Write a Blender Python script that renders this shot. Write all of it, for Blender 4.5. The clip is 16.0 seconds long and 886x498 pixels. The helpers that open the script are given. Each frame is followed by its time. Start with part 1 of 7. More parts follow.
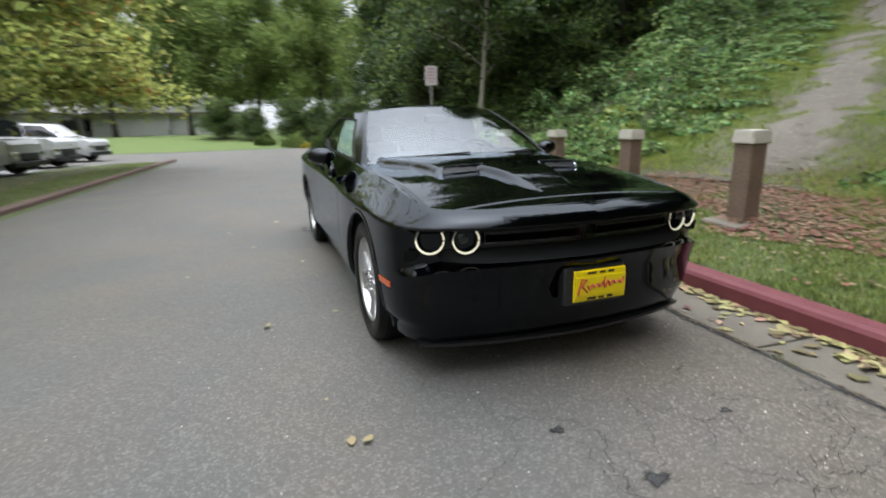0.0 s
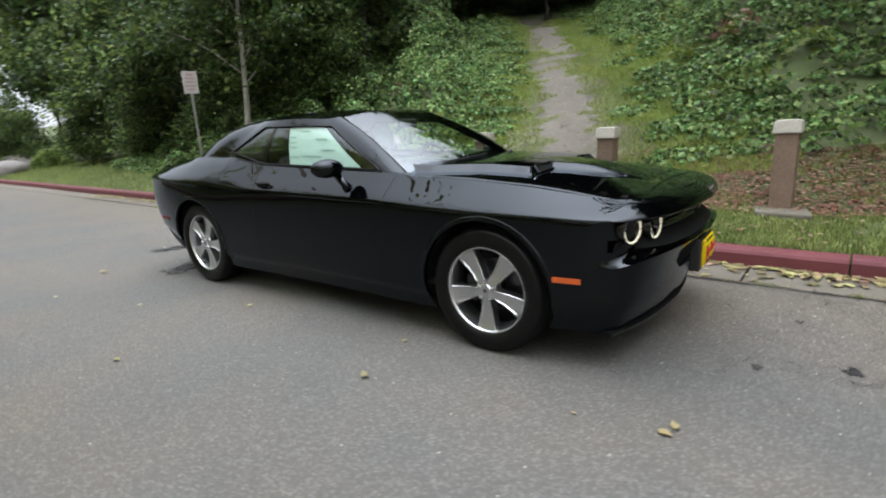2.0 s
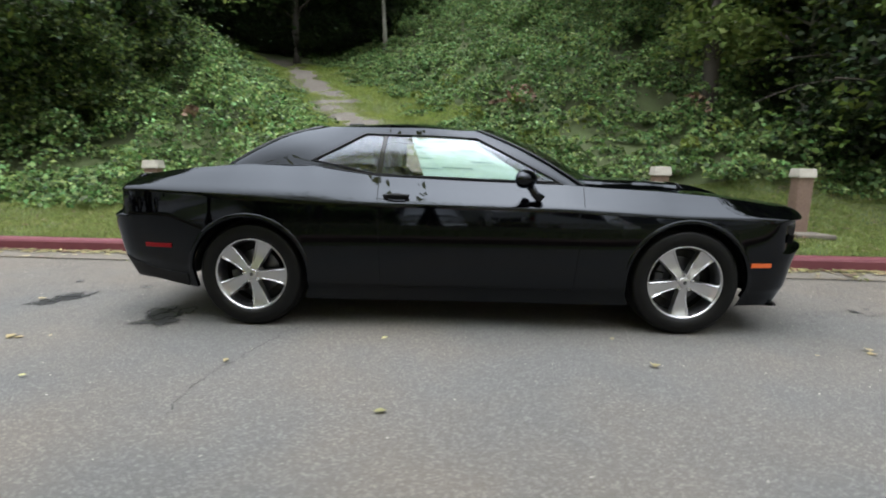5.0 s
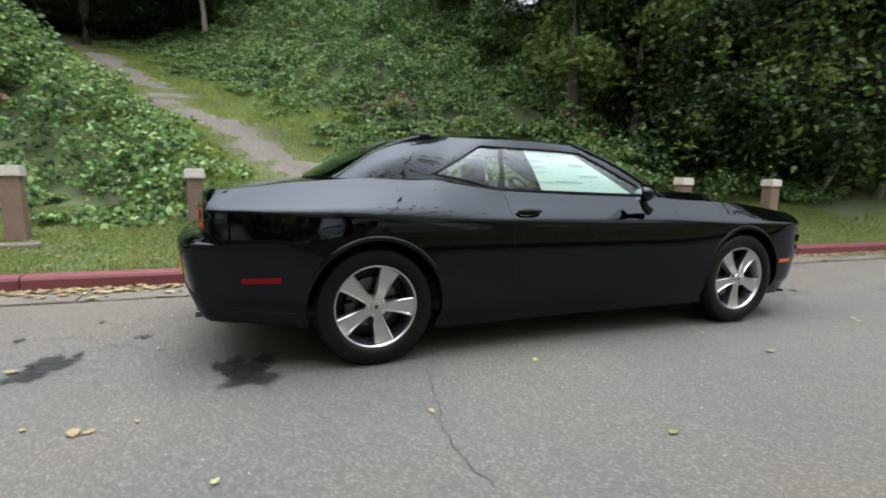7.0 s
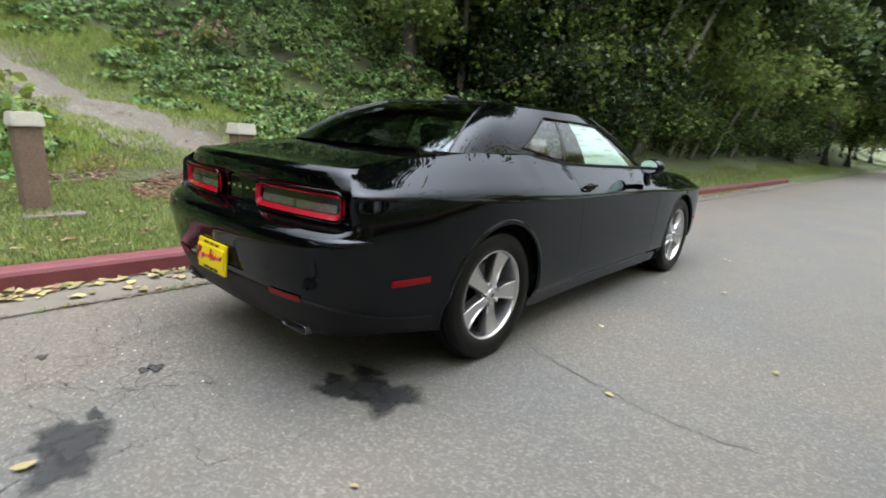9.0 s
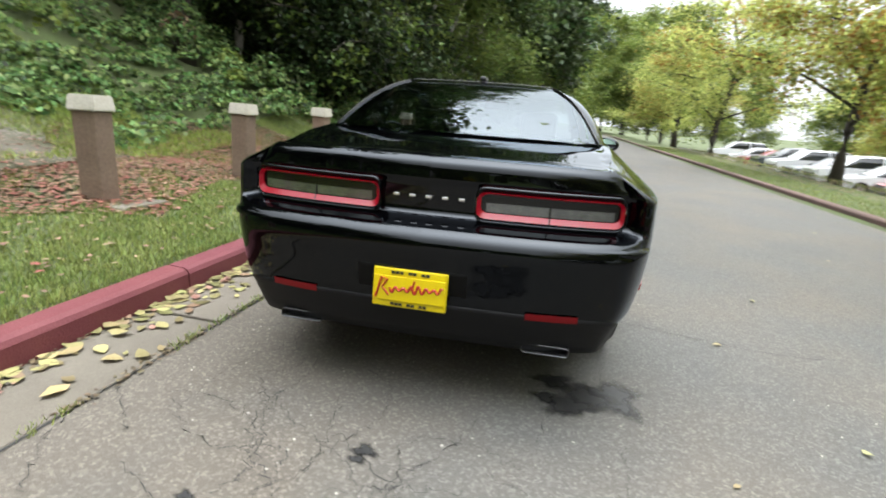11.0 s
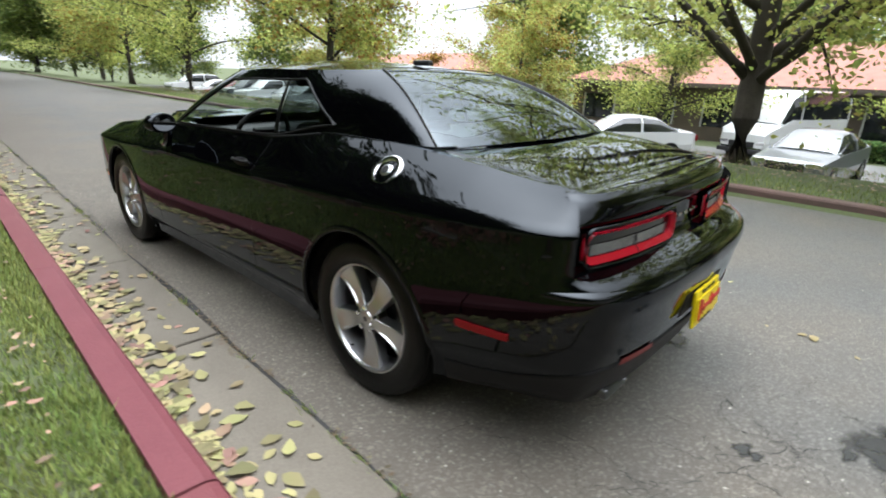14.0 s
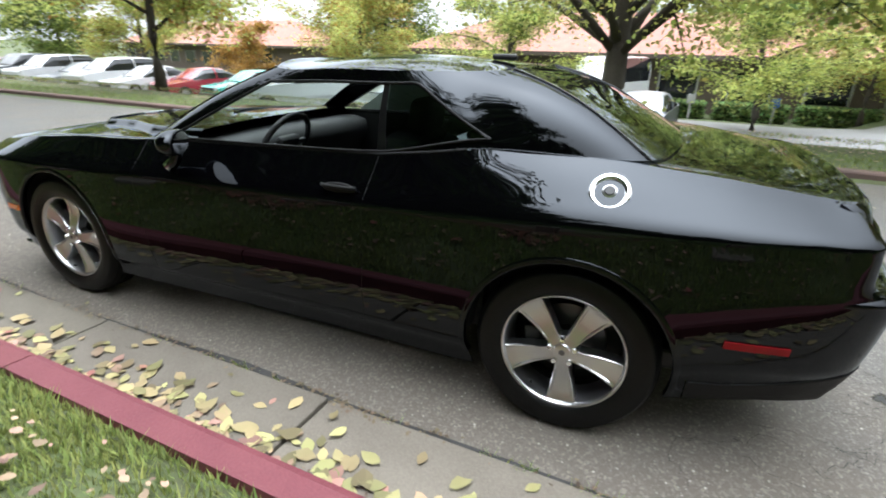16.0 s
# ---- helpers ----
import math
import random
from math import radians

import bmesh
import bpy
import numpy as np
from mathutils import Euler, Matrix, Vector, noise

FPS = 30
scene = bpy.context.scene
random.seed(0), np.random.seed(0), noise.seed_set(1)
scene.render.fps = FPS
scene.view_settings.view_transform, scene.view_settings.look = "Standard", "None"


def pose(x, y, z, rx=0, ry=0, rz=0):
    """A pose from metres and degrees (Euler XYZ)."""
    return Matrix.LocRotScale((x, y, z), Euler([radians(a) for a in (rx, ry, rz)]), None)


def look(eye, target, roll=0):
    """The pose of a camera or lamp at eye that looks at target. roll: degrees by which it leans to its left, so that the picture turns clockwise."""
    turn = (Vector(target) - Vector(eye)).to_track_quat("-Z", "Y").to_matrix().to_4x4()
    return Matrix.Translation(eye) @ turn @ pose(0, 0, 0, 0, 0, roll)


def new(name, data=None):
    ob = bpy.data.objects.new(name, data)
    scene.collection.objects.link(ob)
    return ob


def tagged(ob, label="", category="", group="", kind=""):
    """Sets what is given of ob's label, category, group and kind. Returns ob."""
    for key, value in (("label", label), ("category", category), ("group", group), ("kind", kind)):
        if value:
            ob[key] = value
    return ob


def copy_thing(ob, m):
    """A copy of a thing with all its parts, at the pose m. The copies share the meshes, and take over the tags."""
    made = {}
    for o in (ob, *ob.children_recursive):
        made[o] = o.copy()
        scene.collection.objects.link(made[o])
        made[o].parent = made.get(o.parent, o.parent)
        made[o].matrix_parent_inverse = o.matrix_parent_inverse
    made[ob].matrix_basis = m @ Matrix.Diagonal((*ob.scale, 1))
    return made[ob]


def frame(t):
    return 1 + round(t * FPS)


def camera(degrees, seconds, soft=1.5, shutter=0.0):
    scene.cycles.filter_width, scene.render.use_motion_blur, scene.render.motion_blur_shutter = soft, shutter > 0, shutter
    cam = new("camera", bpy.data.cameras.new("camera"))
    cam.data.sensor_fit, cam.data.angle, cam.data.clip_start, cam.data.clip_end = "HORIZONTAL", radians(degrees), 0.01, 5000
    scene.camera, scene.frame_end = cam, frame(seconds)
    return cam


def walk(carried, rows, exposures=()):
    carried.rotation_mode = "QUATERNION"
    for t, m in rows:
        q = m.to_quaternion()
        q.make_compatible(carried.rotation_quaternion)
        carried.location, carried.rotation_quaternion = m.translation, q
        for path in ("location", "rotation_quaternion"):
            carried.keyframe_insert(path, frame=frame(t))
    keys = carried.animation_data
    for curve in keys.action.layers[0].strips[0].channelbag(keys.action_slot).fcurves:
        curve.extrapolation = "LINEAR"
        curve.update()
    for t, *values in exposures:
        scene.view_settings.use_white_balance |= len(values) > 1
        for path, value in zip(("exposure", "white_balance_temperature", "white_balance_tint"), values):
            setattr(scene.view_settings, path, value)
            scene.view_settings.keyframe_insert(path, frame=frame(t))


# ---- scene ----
cam = camera(82.6, 16.0, 1.8, 0.5)
PATH = [
    (0, (-1.465, -4.335, 1.241), (-0.799, -2.51, 0.767), -1.3),
    (0.5, (-1.937, -4.064, 1.243), (-0.929, -2.414, 0.733), -0.4),
    (1, (-2.401, -3.71, 1.254), (-1.245, -2.151, 0.771), -1.8),
    (1.5, (-2.83, -3.331, 1.244), (-1.452, -1.957, 0.783), 0.4),
    (2, (-3.165, -2.903, 1.266), (-1.613, -1.734, 0.792), -3.2),
    (2.5, (-3.449, -2.445, 1.265), (-1.782, -1.433, 0.82), -4.2),
    (3, (-3.731, -1.968, 1.267), (-1.931, -1.205, 0.848), -5.2),
    (3.2, (-3.825, -1.76, 1.226), (-2.002, -1.021, 0.865), -5.8),
    (5.3, (-4.265, 0.372, 1.116), (-2.295, 0.31, 0.775), -0.2),
    (5.5, (-4.236, 0.598, 1.116), (-2.271, 0.464, 0.769), -1.3),
    (6, (-4.13, 1.145, 1.12), (-2.173, 0.849, 0.828), -0.0),
    (6.5, (-3.987, 1.663, 1.142), (-2.107, 1.074, 0.798), 0.3),
    (7, (-3.731, 2.154, 1.153), (-1.887, 1.441, 0.853), 1.1),
    (7.5, (-3.458, 2.589, 1.175), (-1.768, 1.58, 0.818), 0.9),
    (8, (-3.097, 3.009, 1.193), (-1.481, 1.896, 0.806), 1.5),
    (8.5, (-2.717, 3.43, 1.207), (-1.263, 2.107, 0.837), 1.5),
    (8.7, (-2.61, 3.509, 1.225), (-1.227, 2.126, 0.804), 2.5),
    (10.8, (-0.594, 4.33, 1.211), (-0.114, 2.447, 0.739), 3.2),
    (11, (-0.403, 4.355, 1.21), (-0.077, 2.452, 0.688), 4.3),
    (11.5, (0.11, 4.302, 1.201), (0.257, 2.376, 0.685), 2.8),
    (12, (0.587, 4.176, 1.186), (0.315, 2.245, 0.743), 2.9),
    (12.5, (1.046, 3.959, 1.188), (0.318, 2.167, 0.68), 4.1),
    (13, (1.456, 3.643, 1.219), (0.44, 1.982, 0.762), 4.5),
    (13.5, (1.849, 3.361, 1.323), (0.531, 1.963, 0.767), 3.9),
    (14, (2.152, 3.034, 1.38), (0.744, 1.772, 0.726), 2.2),
    (14.5, (2.387, 2.72, 1.415), (0.837, 1.643, 0.753), 1.4),
    (15, (2.576, 2.411, 1.473), (0.887, 1.641, 0.729), 2.7),
    (15.5, (2.66, 2.041, 1.485), (1.003, 1.2, 0.746), 0.8),
    (16, (2.661, 1.682, 1.473), (0.944, 0.972, 0.732), 1.4),
]
walk(cam, [(t, look(eye, target, roll)) for t, eye, target, roll in PATH],
     [(0, 1.02, 6600, 12), (3.2, 1.10, 6600, 12), (5.3, 1.20, 6580, 12), (7.5, 1.24, 6580, 12), (8.7, 1.38, 6640, 12), (10.8, 1.54, 6850, 10), (12.5, 1.44, 6550, 9), (13.8, 1.28, 6600, 10), (15, 1.46, 6600, 10), (16, 1.54, 6500, 10)])

# ---- place ----
# world: a bright overcast sky with a very soft sun behind the cloud
SUN_EL, SUN_AZ = 76.0, 215.0
world = bpy.data.worlds.new("overcast_sky")
scene.world = world
world.use_nodes = True
wn, wl = world.node_tree.nodes, world.node_tree.links
sky = wn.new("ShaderNodeTexSky")
sky.sky_type, sky.sun_disc = "NISHITA", False
sky.sun_elevation, sky.sun_rotation = radians(SUN_EL), radians(SUN_AZ)
sky.air_density, sky.dust_density, sky.ozone_density = 1.0, 1.0, 1.0
grey = wn.new("ShaderNodeHueSaturation")
grey.inputs["Saturation"].default_value = 0.12
wl.new(sky.outputs["Color"], grey.inputs["Color"])
# closed cloud cover, thinnest and brightest overhead where the sun stands behind it
way = wn.new("ShaderNodeTexCoord")
xyz, lift, scaled = wn.new("ShaderNodeSeparateXYZ"), wn.new("ShaderNodeMapRange"), wn.new("ShaderNodeVectorMath")
lift.inputs[1].default_value, lift.inputs[2].default_value, lift.inputs[3].default_value, lift.inputs[4].default_value = 0.0, 1.0, 0.62, 6.0
scaled.operation = "SCALE"
wl.new(way.outputs["Generated"], xyz.inputs[0])
steep = wn.new("ShaderNodeMath")
steep.operation, steep.inputs[1].default_value, steep.use_clamp = "POWER", 5.0, True
wl.new(xyz.outputs["Z"], steep.inputs[0])
wl.new(steep.outputs[0], lift.inputs[0])
cover = wn.new("ShaderNodeMix")
cover.data_type = "RGBA"
cover.inputs[0].default_value = 0.8
cover.inputs[7].default_value = (5.78, 6.3, 6.95, 1)
wl.new(grey.outputs["Color"], cover.inputs[6])
wl.new(cover.outputs[2], scaled.inputs[0])
wl.new(lift.outputs[0], scaled.inputs["Scale"])
wl.new(scaled.outputs[0], wn["Background"].inputs["Color"])
wn["Background"].inputs["Strength"].default_value = 0.14
sun = new("sun", bpy.data.lights.new("sun", "SUN"))
sun.data.energy, sun.data.angle, sun.data.color = 0.5, radians(170), (0.98, 1.0, 0.94)
a_, e_ = radians(SUN_AZ), radians(SUN_EL)
sun.matrix_world = look((0, 0, 30), (-math.sin(a_) * math.cos(e_) * 10, -math.cos(a_) * math.cos(e_) * 10, 30 - math.sin(e_) * 10))

# ---- materials ----


def mat(name, base=(0.5, 0.5, 0.5), rough=0.6, metal=0.0, spec=0.5, coat=0.0, second=None, scale=6.0, fine=60.0,
        amount=0.5, bump=0.0, bump_scale=80.0, island=0.0, obj_random=0.0, coords="Object", transmission=0.0, emit=None, power=0.0):
    """A node material: two colours mixed by noise at two scales, with relief, and brightness that differs from piece to piece."""
    m = bpy.data.materials.new(name)
    m.use_nodes = True
    n, l = m.node_tree.nodes, m.node_tree.links
    b = n["Principled BSDF"]
    b.inputs["Roughness"].default_value, b.inputs["Metallic"].default_value = rough, metal
    b.inputs["Specular IOR Level"].default_value = spec
    b.inputs["Coat Weight"].default_value, b.inputs["Coat Roughness"].default_value = coat, 0.02
    b.inputs["Transmission Weight"].default_value = transmission
    b.inputs["Base Color"].default_value = (*base, 1)
    out = None
    tex = n.new("ShaderNodeTexCoord")
    if second:
        mix = n.new("ShaderNodeMix")
        mix.data_type = "RGBA"
        mix.inputs[6].default_value, mix.inputs[7].default_value = (*base, 1), (*second, 1)
        big, small = n.new("ShaderNodeTexNoise"), n.new("ShaderNodeTexNoise")
        big.inputs["Scale"].default_value, small.inputs["Scale"].default_value = scale, fine
        big.inputs["Detail"].default_value, small.inputs["Detail"].default_value = 5, 3
        both = n.new("ShaderNodeMath")
        both.operation = "MULTIPLY_ADD"
        both.inputs[1].default_value = 0.5
        half = n.new("ShaderNodeMath")
        half.operation = "MULTIPLY"
        half.inputs[1].default_value = 0.5
        ramp = n.new("ShaderNodeMapRange")
        ramp.inputs[1].default_value, ramp.inputs[2].default_value = 0.5 - 0.28 * amount, 0.5 + 0.28 * amount
        l.new(tex.outputs[coords], big.inputs["Vector"])
        l.new(tex.outputs[coords], small.inputs["Vector"])
        l.new(small.outputs["Fac"], half.inputs[0])
        l.new(big.outputs["Fac"], both.inputs[0])
        l.new(half.outputs[0], both.inputs[2])
        l.new(both.outputs[0], ramp.inputs[0])
        l.new(ramp.outputs[0], mix.inputs[0])
        out = mix.outputs[2]
    if island or obj_random:
        hsv = n.new("ShaderNodeHueSaturation")
        ran = n.new("ShaderNodeMapRange")
        k = island or obj_random
        ran.inputs[3].default_value, ran.inputs[4].default_value = 1 - k, 1 + k
        src = n.new("ShaderNodeNewGeometry").outputs["Random Per Island"] if island else n.new("ShaderNodeObjectInfo").outputs["Random"]
        l.new(src, ran.inputs[0])
        l.new(ran.outputs[0], hsv.inputs["Value"])
        hue = n.new("ShaderNodeMapRange")
        hue.inputs[3].default_value, hue.inputs[4].default_value = 0.5 - 0.05 * k, 0.5 + 0.05 * k
        tw = n.new("ShaderNodeMath")
        tw.operation = "FRACT"
        mul = n.new("ShaderNodeMath")
        mul.operation = "MULTIPLY"
        mul.inputs[1].default_value = 17.3
        l.new(src, mul.inputs[0])
        l.new(mul.outputs[0], tw.inputs[0])
        l.new(tw.outputs[0], hue.inputs[0])
        l.new(hue.outputs[0], hsv.inputs["Hue"])
        hsv.inputs["Color"].default_value = (*base, 1)
        if out:
            l.new(out, hsv.inputs["Color"])
        out = hsv.outputs["Color"]
    if out:
        l.new(out, b.inputs["Base Color"])
    if bump:
        bn, bt = n.new("ShaderNodeBump"), n.new("ShaderNodeTexNoise")
        bt.inputs["Scale"].default_value, bt.inputs["Detail"].default_value = bump_scale, 4
        bn.inputs["Strength"].default_value, bn.inputs["Distance"].default_value = bump, 0.01
        l.new(tex.outputs[coords], bt.inputs["Vector"])
        l.new(bt.outputs["Fac"], bn.inputs["Height"])
        l.new(bn.outputs["Normal"], b.inputs["Normal"])
    if emit:
        b.inputs["Emission Color"].default_value, b.inputs["Emission Strength"].default_value = (*emit, 1), power
    return m


def leaf_mat(name, base, second, island=0.35, rough=0.5, see=0.35):
    """A leaf: part of the light that meets it comes through."""
    m = mat(name, base, rough, second=second, scale=0.9, fine=7.0, amount=0.9, island=island, spec=0.3)
    n, l = m.node_tree.nodes, m.node_tree.links
    b = n["Principled BSDF"]
    tr, mx = n.new("ShaderNodeBsdfTranslucent"), n.new("ShaderNodeMixShader")
    src = b.inputs["Base Color"].links[0].from_socket
    l.new(src, tr.inputs["Color"])
    mx.inputs[0].default_value = see
    l.new(b.outputs[0], mx.inputs[1])
    l.new(tr.outputs[0], mx.inputs[2])
    l.new(mx.outputs[0], n["Material Output"].inputs["Surface"])
    return m


def glass_mat(name, tint, face=0.08, power=5.0, gloss=(0.90, 0.95, 1.0)):
    m = bpy.data.materials.new(name)
    m.use_nodes = True
    n, l = m.node_tree.nodes, m.node_tree.links
    n.remove(n["Principled BSDF"])
    fr, cl, gl, mx = n.new("ShaderNodeLayerWeight"), n.new("ShaderNodeBsdfTransparent"), n.new("ShaderNodeBsdfGlossy"), n.new("ShaderNodeMixShader")
    p5, f0 = n.new("ShaderNodeMath"), n.new("ShaderNodeMath")
    fr.inputs["Blend"].default_value = 0.5
    p5.operation, p5.inputs[1].default_value = "POWER", power
    f0.operation, f0.inputs[1].default_value, f0.inputs[2].default_value = "MULTIPLY_ADD", 1 - face, face
    l.new(fr.outputs["Facing"], p5.inputs[0])
    l.new(p5.outputs[0], f0.inputs[0])
    cl.inputs["Color"].default_value = (*tint, 1)
    gl.inputs["Color"].default_value = (*gloss, 1)
    gl.inputs["Roughness"].default_value = 0.015
    l.new(f0.outputs[0], mx.inputs[0])
    l.new(cl.outputs[0], mx.inputs[1])
    l.new(gl.outputs[0], mx.inputs[2])
    l.new(mx.outputs[0], n["Material Output"].inputs["Surface"])
    return m


def lacquer_mat(name, base, tint, face, power):
    """Deep lacquer: a dark ground under a clear coat whose gloss grows towards glancing angles."""
    m = bpy.data.materials.new(name)
    m.use_nodes = True
    n, l = m.node_tree.nodes, m.node_tree.links
    n.remove(n["Principled BSDF"])
    fr, df, gl, mx = n.new("ShaderNodeLayerWeight"), n.new("ShaderNodeBsdfDiffuse"), n.new("ShaderNodeBsdfGlossy"), n.new("ShaderNodeMixShader")
    pw, f0 = n.new("ShaderNodeMath"), n.new("ShaderNodeMath")
    fr.inputs["Blend"].default_value = 0.5
    pw.operation, pw.inputs[1].default_value = "POWER", power
    f0.operation, f0.inputs[1].default_value, f0.inputs[2].default_value = "MULTIPLY_ADD", 1 - face, face
    df.inputs["Color"].default_value, gl.inputs["Color"].default_value = (*base, 1), (*tint, 1)
    gl.inputs["Roughness"].default_value = 0.03
    l.new(fr.outputs["Facing"], pw.inputs[0])
    l.new(pw.outputs[0], f0.inputs[0])
    l.new(f0.outputs[0], mx.inputs[0])
    l.new(df.outputs[0], mx.inputs[1])
    l.new(gl.outputs[0], mx.inputs[2])
    l.new(mx.outputs[0], n["Material Output"].inputs["Surface"])
    return m


M_ASPHALT = mat("weathered_asphalt", (0.0732, 0.0713, 0.0657), 0.85, second=(0.107, 0.104, 0.0961), scale=0.7, fine=190, amount=1.1, bump=0.45, bump_scale=260)
# stones of the road surface: cells of differing brightness over broad worn patches
n_, l_ = M_ASPHALT.node_tree.nodes, M_ASPHALT.node_tree.links
vo_, mr_, mx_ = n_.new("ShaderNodeTexVoronoi"), n_.new("ShaderNodeMapRange"), n_.new("ShaderNodeMix")
tc_, bs_ = n_.new("ShaderNodeTexCoord"), n_["Principled BSDF"]
vo_.inputs["Scale"].default_value = 95
mr_.inputs[1].default_value, mr_.inputs[2].default_value, mr_.inputs[3].default_value, mr_.inputs[4].default_value = 0.0, 1.0, 0.80, 1.42
pw_ = n_.new("ShaderNodeMath")
pw_.operation, pw_.inputs[1].default_value = "POWER", 3.5
sp_ = n_.new("ShaderNodeSeparateColor")
mx_.data_type, mx_.blend_type = "RGBA", "MULTIPLY"
mx_.inputs[0].default_value = 1.0
src_ = bs_.inputs["Base Color"].links[0].from_socket
l_.new(tc_.outputs["Object"], vo_.inputs["Vector"])
l_.new(vo_.outputs["Color"], sp_.inputs["Color"])
l_.new(sp_.outputs["Red"], pw_.inputs[0])
l_.new(pw_.outputs[0], mr_.inputs[0])
l_.new(src_, mx_.inputs[6])
l_.new(mr_.outputs[0], mx_.inputs[7])
wide_, wr_, tint_ = n_.new("ShaderNodeTexNoise"), n_.new("ShaderNodeMapRange"), n_.new("ShaderNodeMix")
wide_.inputs["Scale"].default_value, wide_.inputs["Detail"].default_value = 0.9, 7
wr_.inputs[1].default_value, wr_.inputs[2].default_value = 0.40, 0.66
tint_.data_type, tint_.blend_type = "RGBA", "MULTIPLY"
tint_.inputs[7].default_value = (1.26, 1.12, 0.98, 1)
l_.new(tc_.outputs["Object"], wide_.inputs["Vector"])
l_.new(wide_.outputs["Fac"], wr_.inputs[0])
sx_, kx_, band_, sum_ = n_.new("ShaderNodeSeparateXYZ"), n_.new("ShaderNodeMath"), n_.new("ShaderNodeMapRange"), n_.new("ShaderNodeMath")
kx_.operation, kx_.inputs[1].default_value = "MULTIPLY_ADD", -0.04
band_.inputs[1].default_value, band_.inputs[2].default_value = -0.5, 1.0
sum_.operation, sum_.use_clamp = "MULTIPLY_ADD", True
sum_.inputs[1].default_value = 0.75
l_.new(tc_.outputs["Object"], sx_.inputs[0])
l_.new(sx_.outputs["Y"], kx_.inputs[0])
l_.new(sx_.outputs["X"], kx_.inputs[2])
l_.new(kx_.outputs[0], band_.inputs[0])
l_.new(wr_.outputs[0], sum_.inputs[0])
l_.new(band_.outputs[0], sum_.inputs[2])
l_.new(sum_.outputs[0], tint_.inputs[0])
l_.new(mx_.outputs[2], tint_.inputs[6])
l_.new(tint_.outputs[2], bs_.inputs["Base Color"])
M_LOT = mat("car_park_asphalt", (0.150, 0.148, 0.146), 0.85, second=(0.195, 0.192, 0.190), scale=0.5, fine=40, amount=0.8)
M_CONCRETE = mat("old_concrete", (0.082, 0.0705, 0.055), 0.9, second=(0.158, 0.139, 0.110), scale=3, fine=120, amount=1.0, bump=0.35, bump_scale=170, obj_random=0.08)
M_KERB = mat("red_kerb_paint", (0.085, 0.012, 0.018), 0.7, second=(0.128, 0.030, 0.034), scale=5, fine=90, amount=0.9, bump=0.35, bump_scale=90, obj_random=0.1)
M_DARKKERB = mat("dirty_concrete_kerb", (0.0682, 0.0527, 0.0434), 0.9, second=(0.136, 0.0744, 0.062), scale=2, fine=60, amount=1.0, bump=0.3)
M_SOIL = mat("verge_soil", (0.055, 0.050, 0.028), 0.95, second=(0.070, 0.108, 0.028), scale=1.3, fine=30, amount=0.8, bump=0.6, bump_scale=40)
M_TRAIL = mat("gravel_trail", (0.074, 0.062, 0.046), 0.95, second=(0.142, 0.126, 0.102), scale=3.1, fine=70, amount=1.0, bump=0.7, bump_scale=60)
# the trail's gravel gives way to grassy soil at its ragged edges
n_, l_ = M_TRAIL.node_tree.nodes, M_TRAIL.node_tree.links
at_, no_, ad_, ss_, mx_ = n_.new("ShaderNodeAttribute"), n_.new("ShaderNodeTexNoise"), n_.new("ShaderNodeMath"), n_.new("ShaderNodeMapRange"), n_.new("ShaderNodeMix")
at_.attribute_name, mx_.data_type, ad_.operation = "edge", "RGBA", "MULTIPLY_ADD"
no_.inputs["Scale"].default_value, no_.inputs["Detail"].default_value = 2.2, 6
ad_.inputs[1].default_value = 1.5
ss_.inputs[1].default_value, ss_.inputs[2].default_value = 1.38, 1.95
tc_, bs_ = n_.new("ShaderNodeTexCoord"), n_["Principled BSDF"]
l_.new(tc_.outputs["Object"], no_.inputs["Vector"])
l_.new(no_.outputs["Fac"], ad_.inputs[0])
l_.new(at_.outputs["Fac"], ad_.inputs[2])
l_.new(ad_.outputs[0], ss_.inputs[0])
l_.new(ss_.outputs[0], mx_.inputs[0])
l_.new(bs_.inputs["Base Color"].links[0].from_socket, mx_.inputs[6])
mx_.inputs[7].default_value = (0.055, 0.053, 0.027, 1)
l_.new(mx_.outputs[2], bs_.inputs["Base Color"])
M_LAWN = mat("lawn", (0.055, 0.10, 0.018), 0.9, second=(0.095, 0.12, 0.028), scale=0.6, fine=40, amount=0.9, bump=0.5, bump_scale=60)
M_POST = mat("stained_timber", (0.105, 0.068, 0.047), 0.75, second=(0.215, 0.150, 0.108), scale=4, fine=40, amount=0.9, bump=0.3, bump_scale=50, obj_random=0.15)
M_POSTWHITE = mat("chipped_white_paint", (0.49, 0.469, 0.408), 0.6, second=(0.34, 0.313, 0.258), scale=9, fine=60, amount=0.7, bump=0.2)
M_BARK = mat("bark", (0.0279, 0.0223, 0.0174), 0.9, second=(0.062, 0.0527, 0.0403), scale=5, fine=40, amount=0.9, bump=0.6, bump_scale=30)
M_BIRCH = mat("pale_bark", (0.30, 0.285, 0.24), 0.85, second=(0.135, 0.122, 0.096), scale=3, fine=30, amount=0.9, bump=0.4, bump_scale=30)
M_GRASS = leaf_mat("grass_blades", (0.120, 0.188, 0.046), (0.25, 0.265, 0.086), 0.5)
M_BANKGRASS = leaf_mat("bank_grass_blades", (0.150, 0.235, 0.045), (0.30, 0.33, 0.085), 0.5)
M_IVY = leaf_mat("bramble_leaves", (0.060, 0.122, 0.040), (0.215, 0.310, 0.104), 0.9)
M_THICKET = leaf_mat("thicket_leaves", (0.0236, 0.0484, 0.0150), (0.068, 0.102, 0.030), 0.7)
